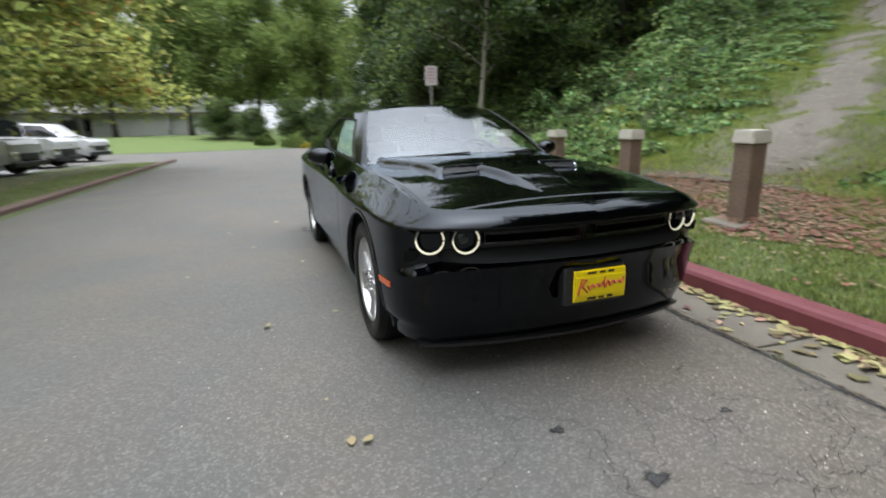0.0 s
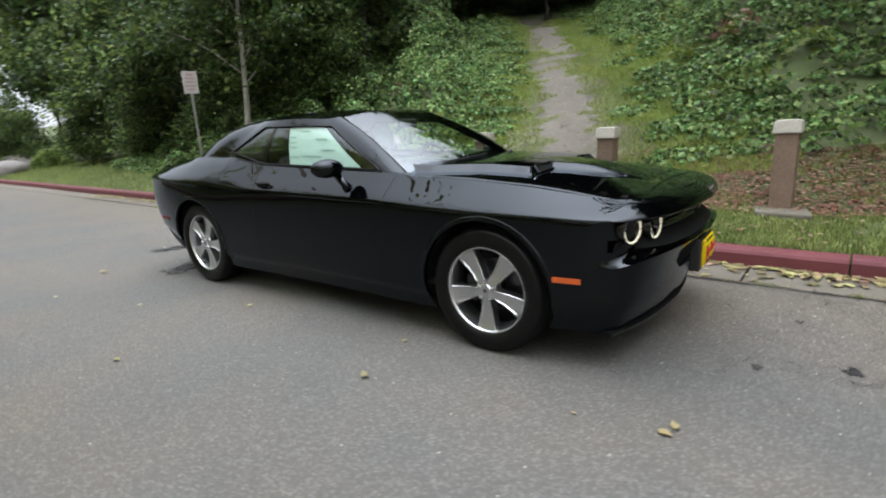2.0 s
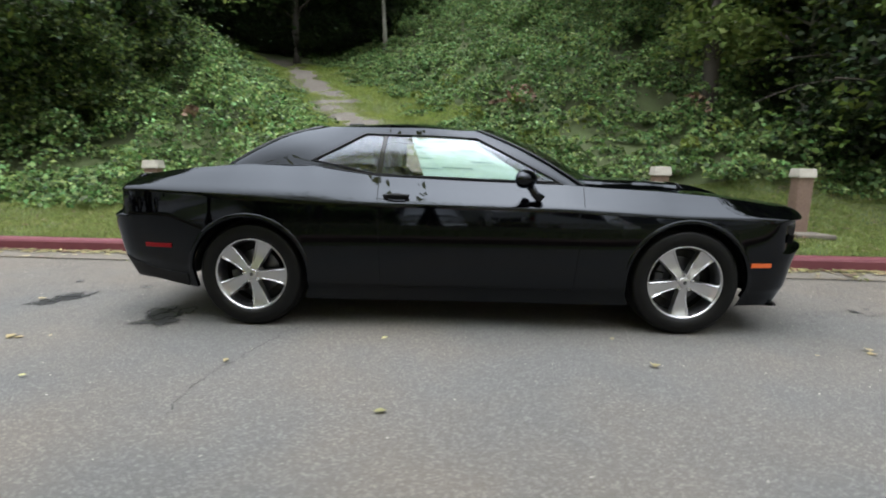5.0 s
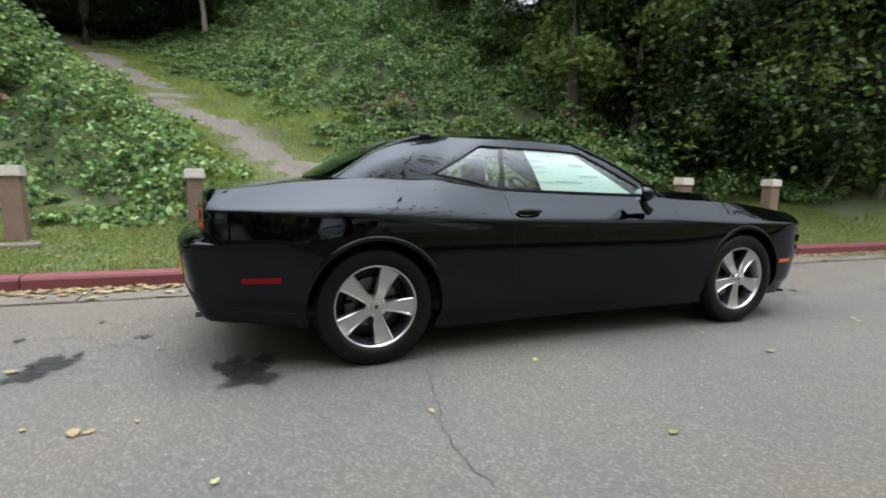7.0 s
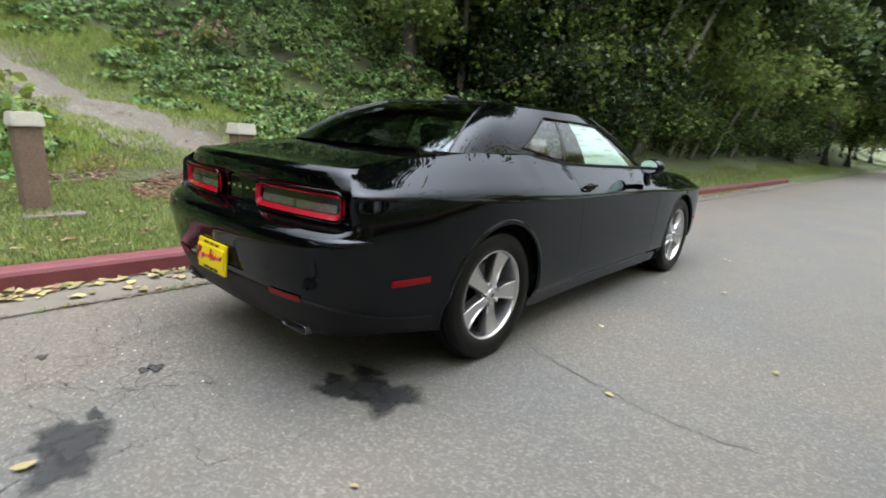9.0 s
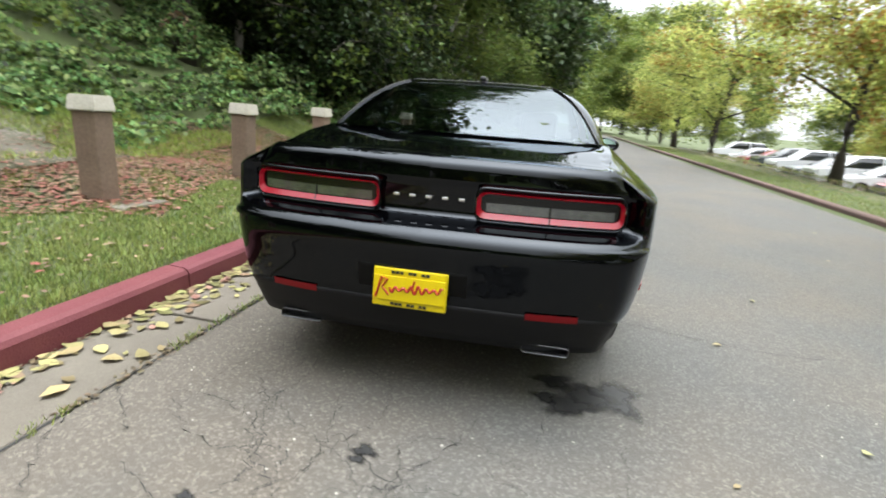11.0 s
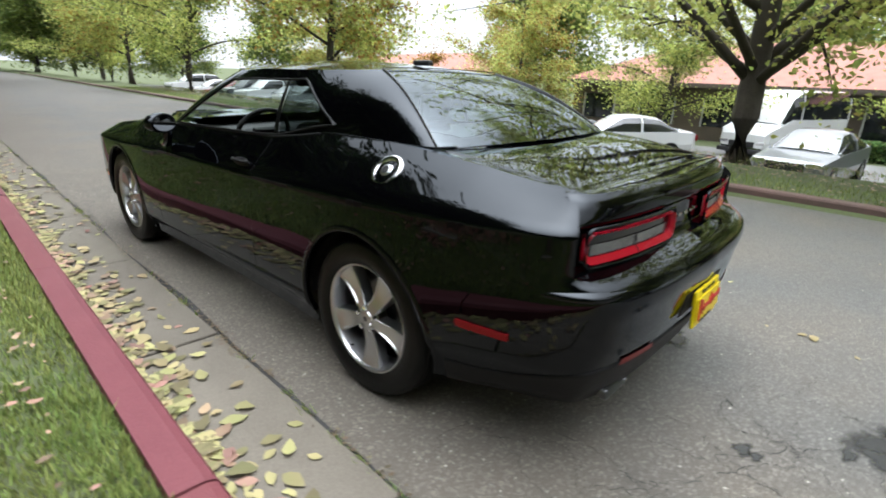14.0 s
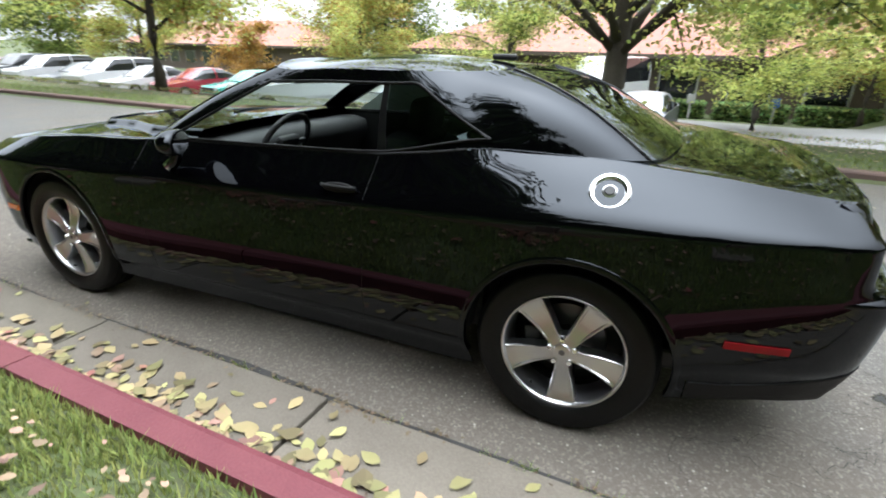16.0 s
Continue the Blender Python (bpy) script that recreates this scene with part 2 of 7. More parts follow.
# darker copy of the thicket leaves: the deep shade is put into the colour
M_SHADE = leaf_mat("shaded_thicket_leaves", (0.0115, 0.025, 0.0085), (0.036, 0.056, 0.018), 0.85)
M_GREENLEAF = leaf_mat("green_leaves", (0.0558, 0.105, 0.0217), (0.112, 0.149, 0.0279), 0.45)
M_AUTUMN = leaf_mat("turning_leaves", (0.29, 0.39, 0.095), (0.50, 0.475, 0.15), 0.4, see=0.6)
M_ORANGE2 = leaf_mat("lime_and_rust_leaves", (0.22, 0.34, 0.08), (0.42, 0.27, 0.11), 0.4, see=0.5)
M_WILLOW = leaf_mat("weeping_leaves", (0.110, 0.180, 0.042), (0.21, 0.262, 0.074), 0.4, see=0.45)
M_ORANGE = leaf_mat("orange_leaves", (0.31, 0.155, 0.0387), (0.349, 0.232, 0.0542), 0.4, see=0.45)
M_DRY = leaf_mat("fallen_leaves_brown", (0.165, 0.088, 0.058), (0.31, 0.21, 0.145), 0.55, see=0.1)
M_CRUMB = leaf_mat("crumbled_leaf_dirt", (0.060, 0.044, 0.026), (0.135, 0.100, 0.060), 0.5, see=0.05)
M_GRIT = mat("road_grit", (0.16, 0.145, 0.125), 0.85, second=(0.30, 0.28, 0.25), scale=9, fine=60, island=0.4)
M_YELLOWFL = leaf_mat("yellow_flowers", (0.42, 0.33, 0.03), (0.30, 0.30, 0.05), 0.4, see=0.3)
M_LIME = leaf_mat("yellow_green_leaves", (0.115, 0.18, 0.035), (0.21, 0.24, 0.052), 0.4)
M_YELLOW = leaf_mat("fallen_leaves_yellow", (0.180, 0.178, 0.070), (0.285, 0.225, 0.115), 0.55, see=0.1)
M_RED = leaf_mat("fallen_leaves_red", (0.211, 0.0558, 0.0465), (0.248, 0.118, 0.0868), 0.3, see=0.1)
M_PAINT = lacquer_mat("black_car_paint", (0.0005, 0.0005, 0.0007), (0.87, 0.93, 1.0), 0.029, 5.0)
M_SHELF = mat("dull_black_plastic", (0.004, 0.004, 0.004), 0.7, spec=0.2)
M_BLACKPL = mat("black_plastic", (0.00744, 0.00744, 0.00806), 0.45, bump=0.1, bump_scale=300)
M_SEAL = mat("dull_black_rubber", (0.003, 0.003, 0.003), 0.5, spec=0.12)
M_VALANCE = mat("grained_black_plastic", (0.0050, 0.0050, 0.0058), 0.5, spec=0.2, bump=0.12, bump_scale=350)
M_GLOSSBLK = mat("gloss_black_trim", (0.004, 0.004, 0.004), 0.12)
M_CHROME = mat("chrome", (0.68, 0.68, 0.68), 0.06, metal=1.0)
M_ALLOY = mat("machined_alloy", (0.54, 0.54, 0.55), 0.30, metal=1.0)
M_ALLOYDK = mat("dark_alloy", (0.12, 0.12, 0.128), 0.35, metal=1.0)
M_SURROUND = mat("satin_dark_metal", (0.10, 0.10, 0.105), 0.3, metal=0.9)
M_IRON = mat("dull_iron", (0.02, 0.02, 0.021), 0.55, metal=0.5, second=(0.03, 0.026, 0.022), scale=30, fine=120)
M_TYRE = mat("tyre_rubber", (0.0025, 0.0025, 0.0025), 0.38, spec=0.18, second=(0.005, 0.005, 0.0048), scale=10, fine=80, bump=0.15, bump_scale=120)
M_GLASS = glass_mat("tinted_glass", (0.74, 0.82, 0.79), 0.085, 4.6)
M_GLASSDK = glass_mat("dark_glass", (0.20, 0.23, 0.23), 0.070, 4.6, (0.80, 0.89, 0.96))
M_CARGLASS = mat("dark_car_glass", (0.010, 0.012, 0.014), 0.08, spec=0.5)
# unlit red lens; a faint emission is added to brighten it
M_TAILRED = mat("red_lens", (0.20, 0.003, 0.010), 0.2, spec=0.25, coat=0.25, emit=(1.0, 0.02, 0.06), power=0.022)
M_CLEARBAR = mat("clear_ribbed_lens", (0.25, 0.26, 0.255), 0.14, metal=0.8, second=(0.15, 0.155, 0.155), scale=14, fine=50)
M_REDREF = mat("red_reflector", (0.17, 0.003, 0.006), 0.35, spec=0.2)
M_AMBER = mat("amber_lens", (0.51, 0.0884, 0.0136), 0.2, coat=0.5)
M_HALO = mat("halo_light", (0.9, 0.87, 0.7), 0.3, emit=(1.0, 0.92, 0.68), power=0.22)
M_PLATEY = mat("yellow_plate", (0.612, 0.475, 0), 0.4, second=(0.576, 0.432, 0), scale=20, fine=90)
M_PLATER = mat("red_print", (0.341, 0.0186, 0.0124), 0.4)
M_PAPER = mat("window_paper", (0.592, 0.688, 0.64), 0.7, second=(0.528, 0.64, 0.592), scale=6, fine=50)
M_INK = mat("grey_print", (0.32, 0.42, 0.39), 0.7)
M_INTERIOR = mat("dark_interior", (0.0124, 0.0124, 0.0136), 0.6, bump=0.2, bump_scale=200)
M_SEAT = mat("dark_seat_cloth", (0.0136, 0.0136, 0.0149), 0.85, bump=0.3, bump_scale=250)
M_WHITECAR = mat("white_car_paint", (0.518, 0.526, 0.533), 0.25, coat=0.7)
M_SILVERCAR = mat("silver_car_paint", (0.198, 0.211, 0.223), 0.3, metal=0.6, coat=0.7)
M_REDCAR = mat("red_car_paint", (0.26, 0.0186, 0.031), 0.25, coat=0.8)
M_TEALCAR = mat("teal_car_paint", (0.062, 0.31, 0.26), 0.25, coat=0.8)
M_DARKCAR = mat("dark_car_paint", (0.03, 0.035, 0.04), 0.25, coat=0.8)
M_ROOF = mat("terracotta_roof", (0.26, 0.0992, 0.0744), 0.8, second=(0.322, 0.149, 0.112), scale=2, fine=30, bump=0.4, bump_scale=20)
M_WALLB = mat("brown_wall", (0.0744, 0.0589, 0.0465), 0.85, second=(0.112, 0.0868, 0.0682), scale=1, fine=20)
M_WALLW = mat("pale_wall", (0.341, 0.341, 0.341), 0.8, second=(0.384, 0.384, 0.372), scale=1, fine=20)
M_SIGN = mat("faded_white_sign", (0.409, 0.384, 0.372), 0.5, second=(0.36, 0.322, 0.31), scale=8, fine=50)
M_SIGNRED = mat("faded_sign_print", (0.32, 0.215, 0.205), 0.5)
M_STEEL = mat("galvanised_steel", (0.338, 0.338, 0.33), 0.45, metal=0.9)
M_BLUE = mat("blue_sign", (0.031, 0.0992, 0.31), 0.5)
M_STAIN = mat("oil_stain", (0.012, 0.012, 0.0125), 0.45, second=(0.024, 0.024, 0.0235), scale=9, fine=60)
# wet oil: darkest in the middle, thinning out raggedly at the rim
n_, l_ = M_STAIN.node_tree.nodes, M_STAIN.node_tree.links
at_, no_, ad_, mr_, tr_, mx_ = n_.new("ShaderNodeAttribute"), n_.new("ShaderNodeTexNoise"), n_.new("ShaderNodeMath"), n_.new("ShaderNodeMapRange"), n_.new("ShaderNodeBsdfTransparent"), n_.new("ShaderNodeMixShader")
at_.attribute_name, ad_.operation, ad_.inputs[1].default_value = "wet", "MULTIPLY_ADD", 0.55
no_.inputs["Scale"].default_value, no_.inputs["Detail"].default_value = 28, 5
mr_.inputs[1].default_value, mr_.inputs[2].default_value, mr_.inputs[4].default_value = 0.34, 1.0, 0.92
l_.new(n_.new("ShaderNodeTexCoord").outputs["Object"], no_.inputs["Vector"])
l_.new(no_.outputs["Fac"], ad_.inputs[0])
l_.new(at_.outputs["Fac"], ad_.inputs[2])
l_.new(ad_.outputs[0], mr_.inputs[0])
l_.new(mr_.outputs[0], mx_.inputs[0])
l_.new(tr_.outputs[0], mx_.inputs[1])
l_.new(n_["Principled BSDF"].outputs[0], mx_.inputs[2])
l_.new(mx_.outputs[0], n_["Material Output"].inputs["Surface"])
M_CRACK = mat("crack_filler", (0.031, 0.0298, 0.0279), 0.9)
M_STONE = mat("grey_boulder", (0.155, 0.143, 0.136), 0.9, second=(0.223, 0.205, 0.186), scale=3, fine=30, bump=0.5, bump_scale=12)

M_GRAVEL = mat("path_gravel", (0.09, 0.08, 0.064), 0.9, second=(0.20, 0.182, 0.150), scale=3, fine=30, island=0.35)

# ---- mesh tools ----


def fast_mesh(name, verts, faces, smooth=False):
    """A mesh from an array of places and an array of faces with the same number of corners each."""
    verts, faces = np.asarray(verts, np.float32).reshape(-1, 3), np.asarray(faces, np.int32)
    k = faces.shape[1]
    me = bpy.data.meshes.new(name)
    me.vertices.add(len(verts))
    me.vertices.foreach_set("co", verts.ravel())
    me.loops.add(faces.size)
    me.loops.foreach_set("vertex_index", faces.ravel())
    me.polygons.add(len(faces))
    me.polygons.foreach_set("loop_start", np.arange(0, faces.size, k, dtype=np.int32))
    if smooth:
        me.polygons.foreach_set("use_smooth", np.ones(len(faces), bool))
    me.update(calc_edges=True)
    return me


def link(name, me, material, parent=None, label=""):
    if material and not me.materials:
        me.materials.append(material)
    ob = new(name, me)
    if parent:
        ob.parent = parent
    if label:
        ob["label"] = label
    return ob


def part(name, bm, material, parent=None, label="", smooth=False):
    """Links a bmesh as one mesh object under a thing or a part."""
    me = bpy.data.meshes.new(name)
    for f in bm.faces:
        f.smooth = smooth
    bm.to_mesh(me)
    bm.free()
    return link(name, me, material, parent, label)


def thing(name, label, category, at=(0, 0, 0), rz=0.0, group="", kind=""):
    e = new(name)
    e.matrix_basis = pose(*at, 0, 0, rz)
    return tagged(e, label, category, group, kind)


def box(sx, sy, sz, at=(0, 0, 0), bevel=0.0, turn=None, seg=2, bm=None):
    """A bevelled box, its middle at the given place."""
    b = bmesh.new()
    bmesh.ops.create_cube(b, size=1.0)
    bmesh.ops.scale(b, vec=(sx, sy, sz), verts=b.verts)
    if bevel:
        bmesh.ops.bevel(b, geom=b.edges[:], offset=bevel, segments=seg, affect="EDGES", profile=0.5)
    m = Matrix.Translation(at) @ (turn if turn else Matrix())
    bmesh.ops.transform(b, matrix=m, verts=b.verts)
    if bm is None:
        return b
    join(bm, b)
    return bm


def join(bm, other):
    tmp = bpy.data.meshes.new("tmp")
    other.to_mesh(tmp)
    other.free()
    bm.from_mesh(tmp)
    bpy.data.meshes.remove(tmp)
    return bm


def tube(points, radii, sides=8, closed=False, bm=None):
    """A round bar along points."""
    b = bm or bmesh.new()
    pts = [Vector(p) for p in points]
    rings = []
    for i, p in enumerate(pts):
        a, c = pts[max(i - 1, 0)], pts[min(i + 1, len(pts) - 1)]
        if closed:
            a, c = pts[i - 1], pts[(i + 1) % len(pts)]
        d = (c - a).normalized()
        u = d.cross(Vector((0, 0, 1)))
        u = u.normalized() if u.length > 1e-3 else Vector((1, 0, 0))
        v = u.cross(d)
        r = radii if isinstance(radii, (int, float)) else radii[i]
        rings.append([b.verts.new(p + (u * math.cos(k * 2 * math.pi / sides) + v * math.sin(k * 2 * math.pi / sides)) * r) for k in range(sides)])
    n = len(rings)
    for i in range(n if closed else n - 1):
        r0, r1 = rings[i], rings[(i + 1) % n]
        for k in range(sides):
            b.faces.new((r0[k], r0[(k + 1) % sides], r1[(k + 1) % sides], r1[k]))
    if not closed:
        b.faces.new(rings[0][::-1])
        b.faces.new(rings[-1])
    return b


def lathe(profile, sides=32, axis="x", bm=None, closed=True):
    """Turns a profile of (along, radius) round an axis."""
    b = bm or bmesh.new()
    rings = []
    for k in range(sides):
        c, s = math.cos(2 * math.pi * k / sides), math.sin(2 * math.pi * k / sides)
        rings.append([b.verts.new((a, r * c, r * s) if axis == "x" else (r * c, r * s, a)) for a, r in profile])
    m = len(profile)
    for k in range(sides):
        r0, r1 = rings[k], rings[(k + 1) % sides]
        for i in range(m if closed else m - 1):
            j = (i + 1) % m
            b.faces.new((r0[i], r1[i], r1[j], r0[j]))
    return b


def sheet(rows, smooth_name="sheet", cyclic=False):
    """A bmesh grid from rows of places."""
    b = bmesh.new()
    vs = [[b.verts.new(p) for p in row] for row in rows]
    for r0, r1 in zip(vs, vs[1:]):
        for i in range(len(r0) - 1):
            b.faces.new((r0[i], r0[i + 1], r1[i + 1], r1[i]))
    return b


def grid_faces(n, m):
    i = np.arange(n - 1)[:, None] * m + np.arange(m - 1)[None]
    return np.stack([i, i + 1, i + m + 1, i + m], -1).reshape(-1, 4)


def ease(x, xs, ys):
    """Smooth values between keys that never overshoot them."""
    xs, ys = np.asarray(xs, float), np.asarray(ys, float)
    h, d = np.diff(xs), np.diff(ys) / np.diff(xs)
    m = np.r_[d[0], np.where(d[:-1] * d[1:] > 0, 2 * d[:-1] * d[1:] / (d[:-1] + d[1:] + 1e-12), 0), d[-1]]
    i = int(np.clip(np.searchsorted(xs, x) - 1, 0, len(h) - 1))
    t = min(max((x - xs[i]) / h[i], 0), 1)
    return (2 * t**3 - 3 * t**2 + 1) * ys[i] + (t**3 - 2 * t**2 + t) * h[i] * m[i] + (3 * t**2 - 2 * t**3) * ys[i + 1] + (t**3 - t**2) * h[i] * m[i + 1]


def spline(points, n):
    """n places, evenly far apart, on a smooth curve through the points."""
    p = np.array(points, float)
    q = np.vstack([2 * p[0] - p[1], p, 2 * p[-1] - p[-2]])
    out = []
    for i in range(1, len(q) - 2):
        for t in np.linspace(0, 1, 24, endpoint=False):
            out.append(0.5 * (2 * q[i] + (q[i + 1] - q[i - 1]) * t + (2 * q[i - 1] - 5 * q[i] + 4 * q[i + 1] - q[i + 2]) * t * t
                              + (3 * q[i] - q[i - 1] - 3 * q[i + 1] + q[i + 2]) * t ** 3))
    out = np.array(out + [p[-1]])
    s = np.r_[0, np.cumsum(np.linalg.norm(np.diff(out, axis=0), axis=1))]
    at = np.linspace(0, s[-1], n)
    return np.stack([np.interp(at, s, out[:, k]) for k in range(p.shape[1])], -1)


def leaves(places, size, spread, rng, up=0.5, long=1.5, fold=0.25, face=None):
    """Pointed leaves: four corners each, at the given places, turned by chance."""
    n = len(places)
    d = rng.normal(size=(n, 3))
    d[:, 2] = d[:, 2] * 0.6 - 0.1
    d /= np.linalg.norm(d, axis=1)[:, None] + 1e-9
    nrm = rng.normal(size=(n, 3)) * spread
    nrm[:, 2] += up
    if face is not None:
        nrm += face
    w = np.cross(d, nrm)
    w /= np.linalg.norm(w, axis=1)[:, None] + 1e-9
    nn = np.cross(w, d)
    s = size * rng.uniform(0.6, 1.35, (n, 1))
    a = places - d * s * long / 2
    tip = places + d * s * long / 2 - nn * s * 0.15
    l = places + w * s * 0.5 + nn * s * fold - d * s * 0.1
    r = places - w * s * 0.5 + nn * s * fold - d * s * 0.1
    v = np.stack([a, l, tip, r], 1).reshape(-1, 3)
    return v, np.arange(4 * n, dtype=np.int32).reshape(-1, 4)


# ---- the ground ----
SKEW = 0.04  # the kerb runs at a small angle to the car


def hill(x, y):
    """Height of the ground: road, verge and the bank beside it."""
    kx = np.asarray(x - SKEW * y, float)
    prof_x = [-400, -60, -26, -24, -10.8, -9.45, -9.15, -5.52, -5.42, 1.1, 1.63, 1.78, 2.9, 4.2, 6.5, 10.0, 14.0, 17.0, 24.0, 40.0, 90.0, 400.0]
    prof_z = [-2.0, -1.7, -1.42, -1.38, -0.98, 0.0, 0.07, 0.09, -0.03, -0.03, -0.03, 0.155, 0.33, 0.75, 1.7, 3.2, 4.6, 5.8, 8.2, 10.5, 21.0, 40.0]
    z = np.interp(kx, prof_x, prof_z)
    y = np.asarray(y, float)
    # towards +y, by the footpath, the bank is lower and gentler
    low = np.interp(kx, [2.9, 4.2, 5.5, 6.5, 7.5, 8.5, 9.5, 11.0, 14.0, 17.0, 24.0, 40.0, 90.0, 400.0], [0.33, 0.52, 0.80, 1.10, 1.40, 1.73, 2.07, 2.53, 3.5, 4.75, 7.4, 9.5, 19.0, 38.0])
    gentle = np.clip((y - 0.45 * (kx - 4.0) + 5.0) / 4.0, 0, 1)
    z = np.where(kx > 2.9, z * (1 - gentle) + low * gentle, z)
    # the brambled side of the footpath stands higher than the path
    over = y - (0.5 * kx - 2.2)
    z = z + np.where(kx > 2.9, 0.55 * np.clip((over - 0.9) / 1.6, 0, 1) * np.clip((kx - 4.5) / 3.0, 0, 1), 0.0)
    z = z + np.where(kx > 2.9, 0.8 * np.clip((-over - 4.0) / 3.0, 0, 1) * np.clip((kx - 7.0) / 4.0, 0, 1), 0.0)
    far = np.clip((y - 16) / 12, 0, 1)
    flat = np.where(kx > 2, np.minimum(z, 0.15 + 0.12 * np.maximum(kx - 2, 0)), z)
    z = z * (1 - far) + flat * far
    level = np.clip((y - 18) / 2.0, 0, 1)
    z = np.where(kx < 1.5, z * (1 - level) - 0.03 * level, z)
    rise = np.clip((y - 9) / 4.0, 0, 1)
    z = np.where(kx < -8.0 - np.clip((11 - y) / 4, 0, 1) * 1.2, z * (1 - rise) - 0.03 * rise, z)
    lawn = np.clip((y - 31.5) / 9.0, 0, 1)
    z = z + np.where(kx < 6, lawn * 0.9, lawn * 0.3)
    rough = np.clip((kx - 3.0) / 3.0, 0, 1) * 0.16
    return z + rough * (np.sin(x * 1.3 + 0.7 * y) * 0.5 + np.sin(0.9 * y - 0.4 * x + 2) * 0.6 + np.sin(2.3 * x - 1.7 * y) * 0.25)


def hz(x, y):
    return float(hill(np.array([x]), np.array([y]))[0])


gx = np.unique(np.r_[-900, -400, -200, np.arange(-120, -24, 12), np.arange(-24, -8, 2.0), np.arange(-8, -5, 0.25), np.arange(-5, 1, 1.0), np.arange(1, 4, 0.15),
                     np.arange(4, 26, 0.5), np.arange(26, 60, 4), 80, 120, 200, 400, 900])
gy = np.unique(np.r_[-900, -400, -200, np.arange(-120, -30, 10), np.arange(-30, 34, 0.6), np.arange(34, 120, 10), 200, 400, 900])
KX, Y = np.meshgrid(gx, gy)
X = KX + SKEW * np.clip(Y, -60, 60)
Z = hill(X, np.clip(Y, -60, 60))
ground = tagged(link("ground", fast_mesh("ground", np.stack([X, Y, Z], -1), grid_faces(len(gy), len(gx)), True), M_SOIL),
                "soil and grass bank rising beside the road", "ground", kind="structure")


def strip(name, k0, k1, y0, y1, z, material, label, category, nk=2, ny=80, bulge=0.0):
    ks, ys = np.linspace(k0, k1, nk), np.linspace(y0, y1, ny)
    a, b = np.meshgrid(ks, ys)
    return tagged(link(name, fast_mesh(name, np.stack([a + SKEW * b, b, np.full(a.shape, z)], -1), grid_faces(ny, nk), True), material), label, category, kind="structure")


strip("road", -5.42, 1.14, -120, 34, 0.0, M_ASPHALT, "weathered grey asphalt road with fine cracks", "road")
strip("side_road", -60, 1.14, 20.3, 31.4, 0.004, M_ASPHALT, "grey asphalt side road round the tree strip", "road")
a_, b_ = np.meshgrid(np.linspace(-23.6, -10.6, 12), np.linspace(-70, 16.0, 40))
lot_z = hill(a_ + SKEW * b_, b_) + 0.02
tagged(link("car_park", fast_mesh("car_park", np.stack([a_ + SKEW * b_, b_, lot_z], -1), grid_faces(40, 12), True), M_LOT), "grey asphalt car park sloping away behind a tree strip", "car park", kind="structure")

a_, b_ = np.meshgrid(np.linspace(-60, 5.5, 40), np.linspace(31.6, 75, 24))
tagged(link("lawn", fast_mesh("lawn", np.stack([a_ + SKEW * b_, b_, hill(a_ + SKEW * b_, b_) + 0.03], -1), grid_faces(24, 40), True), M_LAWN), "bright green mown lawn rising beyond the side road", "lawn", kind="structure")

strip("car_park_entry", -23.6, -7.9, 13.2, 20.3, 0.002, M_LOT, "grey asphalt parking bays beside the tree strip", "car park", ny=6)

# kerb in sections of painted concrete, and the gutter pan in slabs
kerb = thing("kerb", "red painted concrete kerb, chipped and dirty", "kerb", kind="structure")
sec = [(0.0, -0.05), (0.0, 0.115), (0.015, 0.14), (0.045, 0.152), (0.15, 0.155), (0.155, -0.05)]
LK = 2.42
b = bmesh.new()
rows = [[(x, y, z) for x, z in sec] for y in np.linspace(0.006, LK - 0.006, 9)]
b = sheet(rows)
b.faces.new([v for v in b.verts if abs(v.co.y - 0.006) < 1e-5])
b.faces.new([v for v in b.verts if abs(v.co.y - LK + 0.006) < 1e-5])
bmesh.ops.recalc_face_normals(b, faces=b.faces)
first = part("kerb_section", b, M_KERB, kerb, smooth=False)
first.matrix_basis = pose(1.59 + SKEW * -20.1, -20.1, 0, 0, 0, -math.degrees(math.atan(SKEW)))
for i in range(1, 20):
    o = link("kerb_section", first.data, None, kerb)
    y0 = -20.1 + i * LK
    o.matrix_basis = pose(1.59 + SKEW * y0, y0, random.uniform(-0.004, 0.004), 0, random.uniform(-0.4, 0.4), -math.degrees(math.atan(SKEW)))
gutter = thing("gutter", "grey concrete gutter pan beside the kerb", "gutter", kind="structure")
GS = 1.52
b = box(0.452, GS - 0.014, 0.06, (0, 0, 0), 0.006)
slab = part("gutter_slab", b, M_CONCRETE, gutter)
for i in range(32):
    o = slab if i == 0 else link("gutter_slab", slab.data, None, gutter)
    y0 = -20.0 + i * GS
    o.matrix_basis = pose(1.36 + SKEW * y0, y0, -0.018 + random.uniform(-0.003, 0.003), random.uniform(-0.2, 0.2), random.uniform(-0.6, 0.1), -math.degrees(math.atan(SKEW)))
farkerb = thing("far_kerb", "dark dirty concrete kerb along the tree strip", "kerb", kind="structure")
b = sheet([[(-5.42 - x + SKEW * y, y, z * 0.85) for x, z in sec] for y in np.linspace(-60, 20.2, 60)])
part("kerb_edge", b, M_DARKKERB, farkerb)

# timber posts along the verge
post_at = [(2.40, -6.24), (2.56, -4.42), (2.71, -2.64), (2.84, -0.87), (2.99, 0.92), (3.09, 2.74), (3.08, 4.53)]


